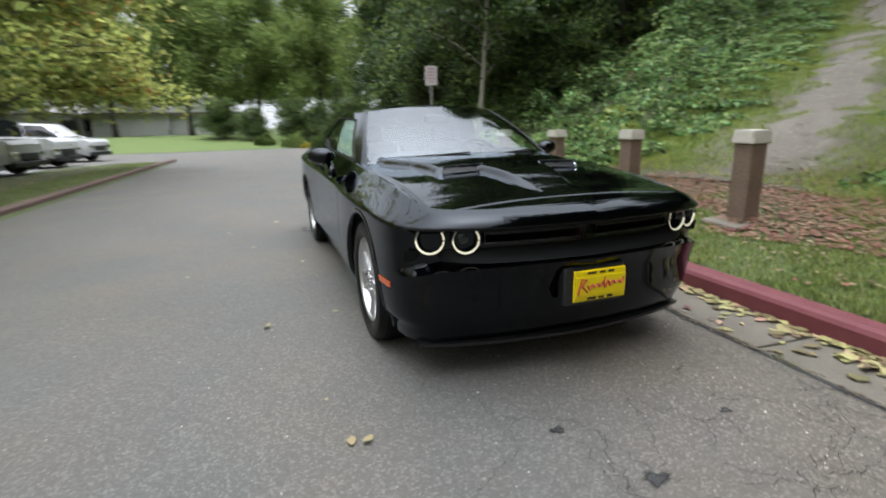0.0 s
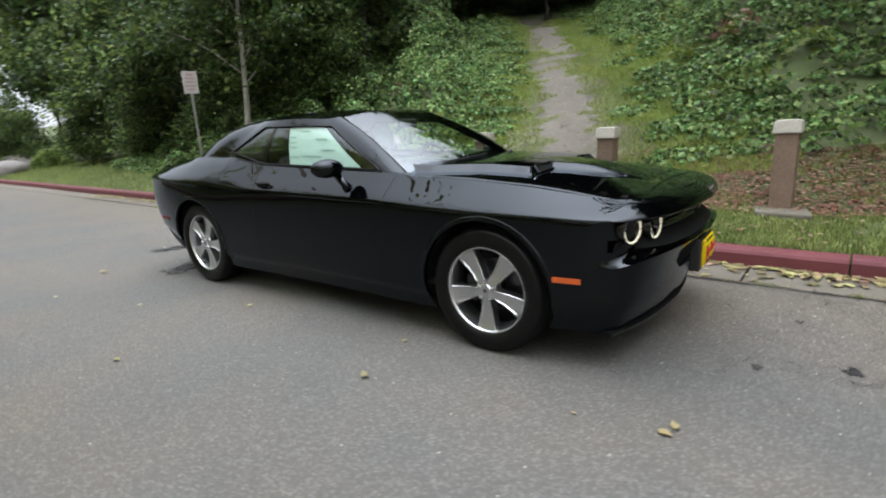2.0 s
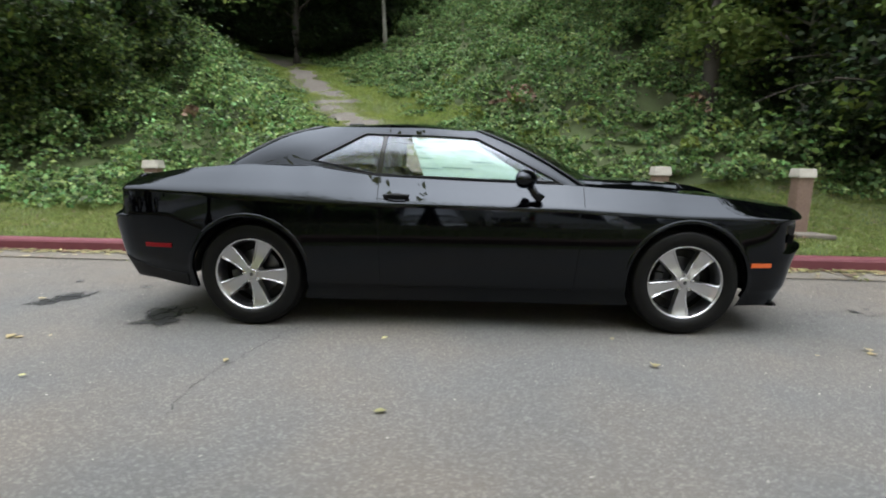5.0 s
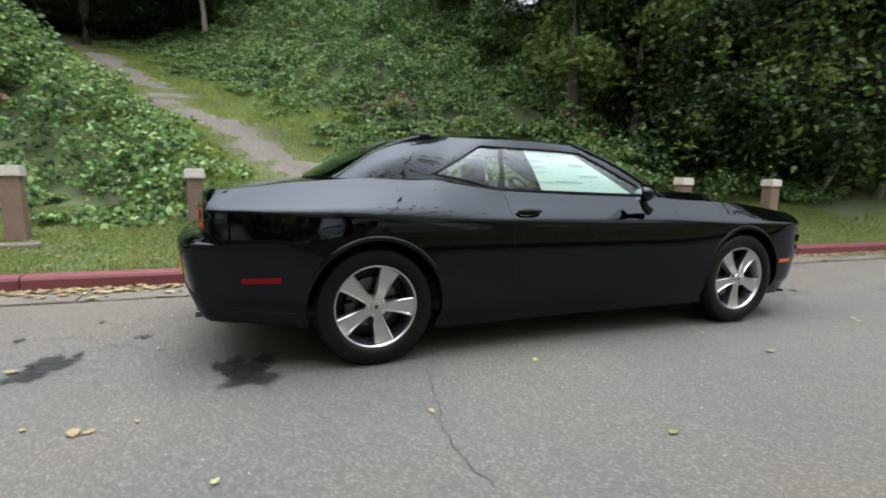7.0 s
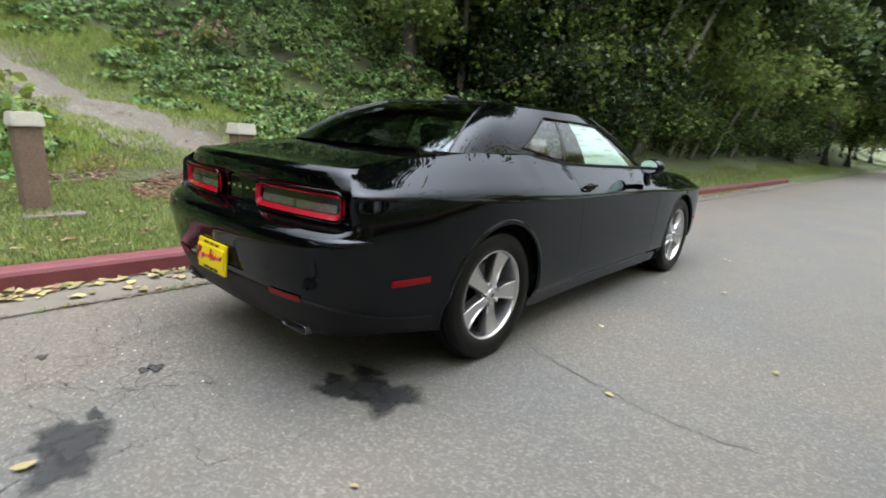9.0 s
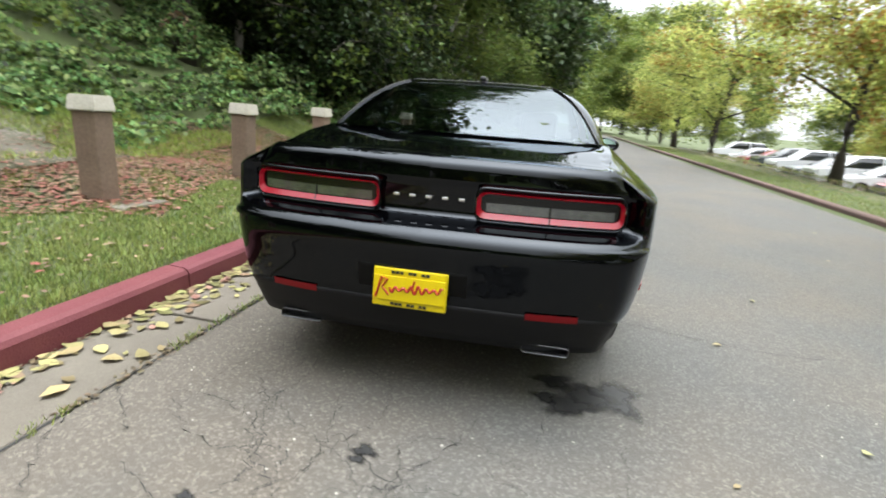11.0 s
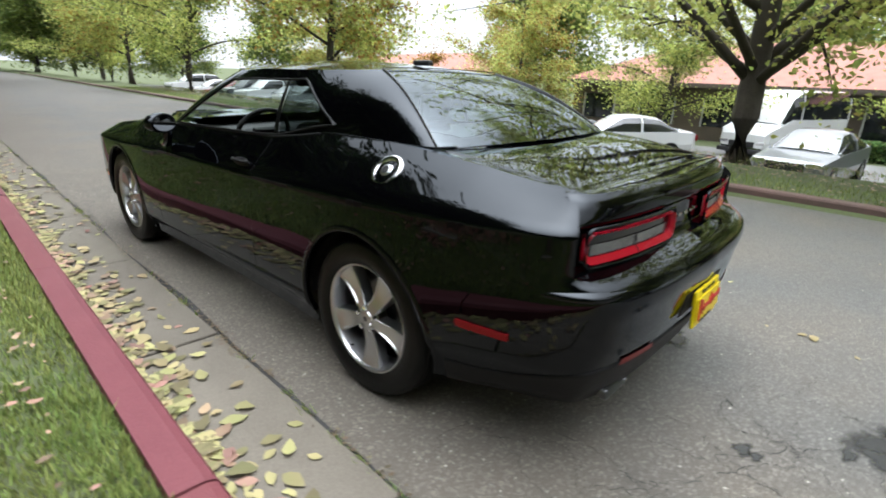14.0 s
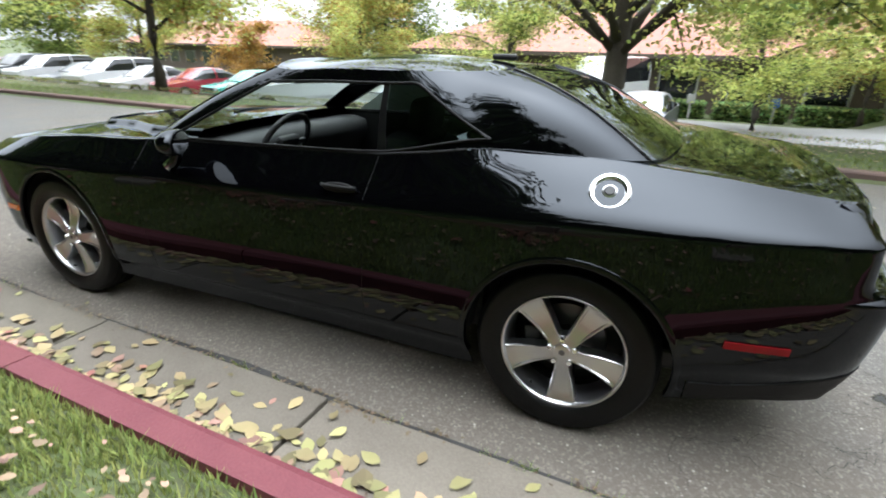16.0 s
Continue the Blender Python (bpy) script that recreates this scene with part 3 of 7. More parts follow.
def make_bollard():
    t = thing("bollard", "square brown timber bollard with a chipped white cap", "bollard", group="bollards along the verge")
    part("post", box(0.19, 0.19, 0.86, (0, 0, 0.29), 0.012), M_POST, t)
    cap = box(0.235, 0.235, 0.12, (0, 0, 0.775), 0.0)
    for v in cap.verts:
        if v.co.z > 0.8:
            v.co.x, v.co.y = v.co.x * 0.90, v.co.y * 0.90
    bmesh.ops.bevel(cap, geom=cap.edges[:], offset=0.010, segments=2, affect="EDGES")
    part("cap", cap, M_POSTWHITE, t, "chipped white painted cap")
    foot = box(0.56, 0.46, 0.07, (-0.08, 0, -0.022), 0.02)
    for v in foot.verts:
        v.co.x += 0.05 * math.sin(7 * v.co.y + 1)
        v.co.y += 0.06 * math.sin(5 * v.co.x)
    part("footing", foot, M_CONCRETE, t, "rough concrete footing pad")
    return t


bol = make_bollard()
for i, (x, y) in enumerate(post_at):
    m = pose(x, y, 0.31, random.uniform(-1.2, 1.2), random.uniform(-1.2, 1.2), random.uniform(-4, 4))
    if i == 0:
        bol.matrix_basis = m
    else:
        copy_thing(bol, m)


# ---- the black coupe; its nose points along -y, its wheels stand on z = 0 ----
car = thing("coupe", "shiny black two-door muscle coupe parked beside a red kerb", "car")
NS, NL = 170, (20, 16, 14)
plan = spline([(0, -2.440), (0.35, -2.415), (0.62, -2.358), (0.79, -2.262), (0.880, -2.115), (0.921, -1.90), (0.935, -1.47), (0.948, -1.0), (0.940, -0.4), (0.935, 0.2), (0.942, 0.8),
               (0.962, 1.47), (0.945, 1.9), (0.905, 2.2), (0.85, 2.38), (0.74, 2.49), (0.45, 2.55), (0, 2.57)], NS)
tang = np.gradient(plan, axis=0)
tang /= np.linalg.norm(tang, axis=1)[:, None]
norm = np.stack([tang[:, 1], -tang[:, 0]], -1)  # outward


def along(y_keys, v_keys, y):
    return np.interp(y, y_keys, v_keys)


def smooth01(a, b, v):
    t = min(max((v - a) / (b - a), 0), 1)
    return t * t * (3 - 2 * t)


WX, WZ, WR = 1.473, 0.362, 0.402


def body_row(i):
    """The outline of the lower body at station i of the half plan: places from the sill up to the hood, belt or deck edge."""
    (x, y), (nx, ny) = plan[i], norm[i]
    wf, wr = max(-ny, 0) ** 2, max(ny, 0) ** 2
    ws = nx * nx
    zb = along([-2.44, -1.9, -1.0, 1.0, 1.9, 2.2, 2.5], [0.20, 0.20, 0.19, 0.19, 0.26, 0.30, 0.31], y)
    k1 = 0.625 * wf + 0.55 * ws + 0.776 * wr
    if y > 1.5:
        k1 = along([1.5, 2.0], [0.55, 0.776], y)
    k2 = 0.790 * wf + along([-2.2, -1.9, -1.4, -0.7, 0.6, 1.1, 1.6, 2.2], [0.79, 0.80, 0.805, 0.84, 0.862, 0.875, 0.90, 0.93], y) * ws + 0.955 * wr
    zt = along([-2.44, -2.35, -2.2, -2.06, -1.71, -1.3, -0.9, -0.66, 0.0, 0.6, 0.85, 1.06, 1.3, 1.6, 1.96, 2.25, 2.4, 2.57],
               [0.872, 0.872, 0.874, 0.886, 0.93, 0.965, 0.982, 1.000, 1.018, 1.043, 1.075, 1.108, 1.115, 1.108, 1.080, 1.045, 1.035, 1.040], y)
    out = []
    for stage, (z0, z1) in enumerate(((zb, k1), (k1, k2), (k2, zt))):
        n = NL[stage]
        for j in range(n + (stage == 2)):
            f = j / n
            if stage == 0:
                inf = ease(f, [0, 0.12, 0.3, 0.6, 0.85, 0.96, 1], [0.20, 0.145, 0.110, 0.075, 0.036, 0.010, 0.0])
                ins = ease(f, [0, 0.25, 0.35, 0.7, 1], [0.075, 0.045, 0.02, 0.004, 0.0])
                inr = ease(f, [0, 0.2, 0.45, 0.72, 0.86, 0.94, 1], [0.105, 0.060, 0.026, 0.004, -0.008, -0.002, 0.026])
            elif stage == 1:
                inf = ease(f, [0, 0.04, 0.10, 0.18, 0.86, 0.95, 1], [0.0, 0.020, 0.070, 0.115, 0.115, 0.050, 0.012])
                ins = ease(f, [0, 0.5, 1], [0.0, 0.002, 0.004])
                inr = ease(f, [0, 0.03, 0.07, 0.13, 0.24, 0.34, 0.92, 1], [0.026, 0.027, 0.028, 0.029, 0.030, 0.030, 0.030, 0.028])
            else:
                inf = ease(f, [0, 0.12, 0.35, 0.6, 0.82, 1], [0.012, 0.0, 0.006, 0.022, 0.050, 0.095])
                ins = ease(f, [0, 0.06, 0.3, 0.65, 1], [0.004, 0.011, 0.047, 0.102, 0.155])
                # the haunch over the rear wheel is rounder: upright below, flat above
                full = ease(f, [0, 0.06, 0.2, 0.45, 0.75, 1], [0.004, 0.008, 0.026, 0.078, 0.147, 0.214])
                h = smooth01(0.7, 1.3, y)
                ins = ins * (1 - h) + full * h
                inr = ease(f, [0, 0.15, 0.5, 0.8, 1], [0.028, 0.028, 0.028, 0.036, 0.058])
            if stage == 0 and y > 1.85:
                ins = ins + 0.045 * (1 - f) ** 1.6 * min((y - 1.85) / 0.5, 1)
            if stage == 1:
                # the tail's ledge dies away early round the corner, the nose's band late
                g = smooth01(0.6, 1.0, f)
                inr *= g + (1 - g) * max(ny, 0) ** 0.5
                inf *= max(-ny, 0.35) ** -0.6 * (1 - smooth01(0.845, 0.888, x))
            d = inf * wf + ins * ws + inr * wr
            # the tail panel and deck edge stand straight forward of the bumper, behind a sloping ledge
            back = 0.0
            if stage:
                back = (ease(f, [0, 0.04, 0.09, 0.22, 0.29, 0.92, 1], [0.0, 0.018, 0.040, 0.104, 0.116, 0.116, 0.108]) if stage == 1 else ease(f, [0, 1], [0.108, 0.112])) * smooth01(0.42, 0.80, ny)
            out.append((x - nx * d, y - ny * d - back, z0 + (z1 - z0) * f))
    return out


half = np.array([body_row(i) for i in range(NS)])
whole = half.copy()  # the shell before its wheel openings are cut


def open_arches(pts):
    """Faces of the half shell without those inside the wheel arches, whose rims are drawn onto true circles."""
    n, m, _ = pts.shape
    gone = np.zeros((n, m), bool)
    for yc in (-WX, WX):
        dy, dz = pts[..., 1] - yc, pts[..., 2] - WZ
        r = np.hypot(dy, dz)
        gone |= (r < WR - 0.001) & (pts[..., 0] > 0.6)
    f = []
    for i in range(n - 1):
        for j in range(m - 1):
            q = [(i, j), (i + 1, j), (i + 1, j + 1), (i, j + 1)]
            if not all(gone[a] for a in q):
                f.append([a * m + c for a, c in q])
    for yc in (-WX, WX):
        dy, dz = pts[..., 1] - yc, pts[..., 2] - WZ
        r = np.maximum(np.hypot(dy, dz), 1e-4)
        inside = (r < WR - 0.001) & (pts[..., 0] > 0.6)
        pts[..., 1] = np.where(inside, yc + dy / r * WR, pts[..., 1])
        pts[..., 2] = np.where(inside, WZ + dz / r * WR, pts[..., 2])
    return f


FLANK = [i for i in range(NS) if norm[i, 0] > 0.5]


def on_side(y, z):
    """Half width of the shell's flank at a place along and up it."""
    ys = plan[FLANK, 1]
    k = int(np.clip(np.searchsorted(ys, y) - 1, 0, len(FLANK) - 2))
    t = min(max((y - ys[k]) / (ys[k + 1] - ys[k]), 0), 1)
    a, b_ = (float(np.interp(z, whole[FLANK[q], :, 2], whole[FLANK[q], :, 0])) for q in (k, k + 1))
    return a + (b_ - a) * t


hf = open_arches(half)
nv = half.shape[0] * half.shape[1]
mir = half * np.array([-1, 1, 1])
verts = np.vstack([half.reshape(-1, 3), mir.reshape(-1, 3)])
faces = np.array(hf + [[nv + k for k in q[::-1]] for q in hf])
bm = bmesh.new()
me = fast_mesh("body", verts, faces)
bm.from_mesh(me)
bpy.data.meshes.remove(me)
bmesh.ops.remove_doubles(bm, verts=bm.verts, dist=0.0012)
bmesh.ops.delete(bm, geom=[v for v in bm.verts if not v.link_faces], context="VERTS")
bmesh.ops.recalc_face_normals(bm, faces=bm.faces)
body = part("body", bm, M_PAINT, car, "gloss black lower body shell", smooth=True)
mod = body.modifiers.new("edges", "EDGE_SPLIT")
mod.split_angle = radians(48)

# rounded upper lip of the rear bumper, wrapping both corners
rows = []
for i in range(NS):
    if norm[i, 1] > 0.24:
        w = smooth01(0.24, 0.62, norm[i, 1])
        ox, oy = norm[i, 0], norm[i, 1]
        px, py, pz = whole[i, 20]
        a0 = 0.016 + 0.022 * (1 - w)
        lip = [(0.016 * math.cos(radians(a)), 0.016 * math.sin(radians(a))) for a in range(115, 54, -10)]
        lip += [(0.0213 + 0.016 * math.cos(radians(a)), -0.0149 + 0.016 * math.sin(radians(a))) for a in range(55, -26, -10)]
        rows.append([(px + ox * (u - a0), py + oy * (u - a0), pz - 0.012 + v) for u, v in lip])
part("bumper_lip", sheet(rows + [[(-x, y, z) for x, y, z in r] for r in rows[-2::-1]]), M_PAINT, car, "rounded bumper lip", smooth=True)

# hood and deck lid: crowned panels inside the top edge of the shell
edge = half[:, -1]


def hood_shape(x, y):
    """A raised field whose edge runs in from the cowl to the two nostrils and on, narrower, towards the nose."""
    ax = abs(x)
    back = float(np.interp(y, [-1.56, -1.45, -1.2, -0.95, -0.6], [0.455, 0.460, 0.515, 0.61, 0.66]))
    fore = float(np.interp(y, [-2.10, -1.58], [0.08, 0.195]))
    s = smooth01(-1.575, -1.545, y)
    o = fore * (1 - s) + back * s
    fade = smooth01(-2.16, -1.75, y)
    dome = 0.036 * (1 - smooth01(o, o + 0.055, ax)) * fade
    shut = -0.010 * math.exp(-((ax - (0.735 + 0.03 * smooth01(-2, -1, y))) / 0.006) ** 2)
    front = -0.008 * math.exp(-((y + 2.20 + 0.12 * ax * ax) / 0.006) ** 2) * (ax < 0.735)
    return dome + shut + front


y_nose = float(edge[:, 1].min())
ny_ = [y_nose + 0.0005 + (1.82) * t * t for t in np.linspace(0, 1, 170)]
rows = []
order = np.argsort(edge[:, 1])
es = edge[order]
for y in ny_:
    xe, zt = np.interp(y, es[:, 1], es[:, 0]), np.interp(y, es[:, 1], es[:, 2])
    cr = np.interp(y, [-2.4, -2.2, -1.8, -1.3, -0.9, -0.5], [0.0, 0.020, 0.034, 0.036, 0.030, 0.022])
    rows.append([(u * xe, y, zt + cr * (1 - abs(u) ** 2.4) + hood_shape(u * xe, y)) for u in np.linspace(-1, 1, 201)])
hood = part("hood", sheet(rows), M_PAINT, car, "black hood with two raised ridges and nostril scoops", smooth=True)
rows = []
y_tail = float(edge[:, 1].max())
for t in np.linspace(0, 1, 64):
    y = y_tail - 0.0005 - 1.75 * t * t
    xe, zt = np.interp(y, es[:, 1], es[:, 0]), np.interp(y, es[:, 1], es[:, 2])
    cr = np.interp(y, [1.2, 1.8, 2.2, 2.46], [0.006, 0.010, 0.010, 0.0])
    rows.append([(u * xe, y, zt + cr * (1 - abs(u) ** 3) - 0.007 * math.exp(-((abs(u * xe) - 0.690) / 0.007) ** 2)) for u in np.linspace(-1, 1, 91)])
part("deck_lid", sheet(rows), M_PAINT, car, "black boot lid", smooth=True)

# cabin
low = [(0, -1.03, 0.998), (0.45, -0.97, 0.998), (0.725, -0.815, 0.992), (0.780, -0.68, 1.000), (0.780, 0.0, 1.018), (0.777, 0.60, 1.043), (0.758, 1.06, 1.105), (0.712, 1.645, 1.107), (0.43, 1.76, 1.116), (0, 1.79, 1.116)]
top = [(0, -0.20, 1.405), (0.34, -0.175, 1.398), (0.555, -0.09, 1.370), (0.600, 0.03, 1.362), (0.612, 0.28, 1.376), (0.612, 0.56, 1.378), (0.572, 0.80, 1.382), (0.465, 1.060, 1.392), (0.28, 1.068, 1.399), (0, 1.065, 1.402)]


def ring(points, per=16):
    p = np.array(points, float)
    out = []
    q = np.vstack([p[0] * [-1, 1, 1] + (p[1] * [0, 0, 0]), p, p[-1]])
    q[0] = p[1] * [-1, 1, 1]
    q[-1] = p[-2] * [-1, 1, 1]
    for i in range(1, len(q) - 2):
        for t in np.linspace(0, 1, per, endpoint=False):
            a, b_, c, d = q[i - 1], q[i], q[i + 1], q[i + 2]
            t1, t2 = (c - a) / 2, (d - b_) / 2
            lim = np.linalg.norm(c - b_)
            t1, t2 = [v * min(1, lim / (np.linalg.norm(v) + 1e-9)) for v in (t1, t2)]
            h00, h10, h01, h11 = 2 * t**3 - 3 * t**2 + 1, t**3 - 2 * t**2 + t, -2 * t**3 + 3 * t**2, t**3 - t**2
            out.append(h00 * b_ + h10 * t1 + h01 * c + h11 * t2)
    return np.array(out + [p[-1]])


PER = 16
RL, RT = ring(low), ring(top)


def cabin(s, k, inset=0.0):
    """A place on the cabin's skin: s runs round from the windscreen's middle to the rear glass's, k from belt to roof."""
    i = s * PER
    a = np.array([np.interp(i, np.arange(len(RL)), RL[:, c]) for c in range(3)])
    b_ = np.array([np.interp(i, np.arange(len(RT)), RT[:, c]) for c in range(3)])
    p = a + (b_ - a) * k
    w = smooth01(1.8, 3.4, s) * (1 - smooth01(6.4, 7.2, s))
    p[0] += 0.022 * math.sin(math.pi * k) * w
    ends = 1 - smooth01(2.0, 3.2, s) + smooth01(6.35, 7.25, s)
    p[2] += (0.030 if s < 5 else 0.036) * math.sin(math.pi * k) * ends
    # the rear pillar swells, and so rounds into the rear glass
    swell = 0.024 * math.sin(math.pi * min(max((s - 6.10) / 1.30, 0), 1)) ** 2 * math.sin(math.pi * min(max(k, 0), 1))
    p += np.array([0.60, 0.25, 0.76]) * swell
    p[0] -= inset * max(w, 0.0)
    p[2] -= inset * ends
    return p


def skin(name, s0, s1, k0, k1, ns, nk, material, sign=1, inset=0.0, parent=None, label=""):
    rows = [[cabin(s, k, inset) * [sign, 1, 1] for k in np.linspace(k0, k1, nk)] for s in np.linspace(s0, s1, ns)]
    bm = sheet(rows)
    bmesh.ops.recalc_face_normals(bm, faces=bm.faces)
    return part(name, bm, material, parent or car, label, smooth=True)


K0, K1 = 0.035, 0.845
Q0, Q1 = 5.06, 6.10


def quarter_low(s):
    return K0 + 0.09 * ((s - Q0) / (Q1 - Q0)) ** 1.2


def quarter_high(s):
    u = (s - Q0) / (Q1 - Q0)
    return K1 - (K1 - 0.128) * max((u - 0.42) / 0.58, 0) ** 1.4


def band(name, s0, s1, lo, hi, ns, nk, material, sign, inset=0.0, label=""):
    """A piece of the cabin's skin between two lines that rise and fall along it."""
    rows = [[cabin(s, lo(s) + (hi(s) - lo(s)) * t, inset) * [sign, 1, 1] for t in np.linspace(0, 1, nk)] for s in np.linspace(s0, s1, ns)]
    bm = sheet(rows)
    bmesh.ops.recalc_face_normals(bm, faces=bm.faces)
    return part(name, bm, material, car, label, smooth=True)


for sg in (1, -1):
    skin("a_pillar", 2.0, 3.06, 0, 1, 12, 16, M_PAINT, sg)
    skin("roof_rail", 3.06, Q0, K1, 1, 32, 6, M_PAINT, sg)
    skin("belt_moulding", 3.06, Q0, 0.0, K0, 32, 3, M_GLOSSBLK, sg, label="black belt moulding")
    band("quarter_panel", Q0, Q1, lambda s: 0.0, quarter_low, 22, 6, M_PAINT, sg)
    band("roof_rail", Q0, Q1, quarter_high, lambda s: 1.0, 22, 10, M_PAINT, sg)
    skin("c_pillar", Q1, 7.14, 0, 1, 20, 16, M_PAINT, sg)
    skin("b_pillar", 4.97, Q0, K0, K1, 4, 12, M_GLOSSBLK, sg, 0.002)
    band("quarter_window", Q0, Q1, quarter_low, quarter_high, 22, 8, M_GLASS if sg < 0 else M_GLASSDK, sg, 0.006, "fixed quarter glass")
    # slim black frame round the side glass
    rim = [(s, K1) for s in np.linspace(3.06, Q0, 24)] + [(s, quarter_high(s)) for s in np.linspace(Q0, Q1, 18)[1:]] + [(s, quarter_low(s)) for s in np.linspace(Q1, Q0, 18)[1:]] + [(s, K0) for s in np.linspace(Q0, 3.06, 24)[1:]] + [(3.06, k) for k in np.linspace(K0, K1, 10)[1:-1]]
    part("window_frame", tube([cabin(s, k, -0.001) * [sg, 1, 1] for s, k in rim], 0.007, 6, closed=True), M_SEAL, car, smooth=True)
skin("door_window", 3.06, 4.97, K0, K1, 30, 10, M_GLASS, -1, 0.006, label="closed tinted door glass")
for s0, s1, name in ((0.0, 2.02, "windscreen"), (7.12, 9.0, "rear_window")):
    rows = [[cabin(s, k, 0.003) for k in np.linspace(0.0, 1.0, 14)] for s in np.linspace(s0, s1, 26)]
    rows = [[p * [-1, 1, 1] for p in r] for r in rows[::-1]] + rows[1:] if name == "windscreen" else rows + [[p * [-1, 1, 1] for p in r] for r in rows[::-1][1:]]
    bm = sheet(rows)
    bmesh.ops.recalc_face_normals(bm, faces=bm.faces)
    part(name, bm, M_GLASS if name == "windscreen" else M_GLASSDK, car, "curved glass", smooth=True)
    # rubber and trim round the glass
    loop = [cabin(s, 1.0) for s in np.linspace(s0, s1, 20)]
    side = [cabin(s1 if name == "windscreen" else s0, k) for k in np.linspace(0, 1, 14)]
    for sg in (1, -1):
        part("glass_seal", tube([p * [sg, 1, 1] for p in side], 0.005, 6), M_GLOSSBLK, car)
        if name == "rear_window":
            part("glass_trim", tube([p * [sg, 1, 1] + [0, 0, 0.006] for p in side + loop], 0.003, 6), M_GLOSSBLK, car, "thin black glass trim", smooth=True)
for sg in (1, -1):
    belt = [e for e in edge if -0.66 < e[1] < 1.0 and e[0] > 0.5]
    part("belt_seal", tube([(sg * (x - 0.006), y, z) for x, y, z in belt], 0.009, 6), M_SEAL, car, "black rubber belt seal", smooth=True)
    foot = [cabin(s, 0.004) for s in np.linspace(5.7, 7.4, 26)]
    part("pillar_seam", tube([p * [sg, 1, 1] for p in foot], 0.003, 6), M_PAINT, car, smooth=True)
# roof skin with a ridge at either side
rt = RT[np.argsort(RT[:, 1])]
rows = []
ts = np.linspace(0, 1, 46)
y0, y1 = RT[0, 1], RT[-1, 1]
for t in ts:
    y = y0 + (y1 - y0) * (0.5 - 0.5 * math.cos(math.pi * t))
    y = min(max(y, y0 + 0.0005), y1 - 0.0005)
    xe, ze = np.interp(y, rt[:, 1], rt[:, 0]), np.interp(y, rt[:, 1], rt[:, 2])
    cr = 0.062 * math.sin(math.pi * min(max((y - y0) / (y1 - y0), 0), 1)) ** 0.75
    rows.append([(u * xe, y, ze + cr * (1 - abs(u) ** 2.6)) for u in np.linspace(-1, 1, 41)])
part("roof", sheet(rows), M_PAINT, car, "black roof panel", smooth=True)
part("aerial_fin", box(0.045, 0.13, 0.03, (0, 0.90, 1.437), 0.012), M_BLACKPL, car)

# floor pan, wheel housings and sills
part("underbody", box(1.3, 3.9, 0.10, (0, 0.0, 0.29), 0.02), M_BLACKPL, car)
for sx in (1, -1):
    for yc in (-WX, WX):
        b = bmesh.new()
        arc = [math.pi * t for t in np.linspace(0.0, 1.0, 26)]
        rows = [[(sx * xx, yc + (WR + 0.001) * math.cos(a), WZ + (WR + 0.001) * math.sin(a)) for a in arc] for xx in (0.55, 0.70, 0.82, 0.90)]
        part("wheel_housing", sheet(rows), M_BLACKPL, car)
        part("housing_back", box(0.01, 0.80, 0.50, (sx * 0.55, yc, 0.56)), M_BLACKPL, car)
        rows = []
        for a in [radians(t) for t in np.linspace(-14, 194, 64)]:
            row = []
            for r, off in ((0.400, -0.030), (0.400, 0.002), (0.403, 0.005), (0.409, 0.006), (0.418, 0.005), (0.424, 0.003), (0.430, -0.003)):
                y, z = yc + r * math.cos(a), WZ + r * math.sin(a)
                row.append((sx * (on_side(y, max(z, 0.20)) + off), y, z))
            rows.append(row)
        b = sheet(rows)
        bmesh.ops.recalc_face_normals(b, faces=b.faces)
        part("arch_flare", b, M_PAINT, car, "raised wheel arch lip", smooth=True)


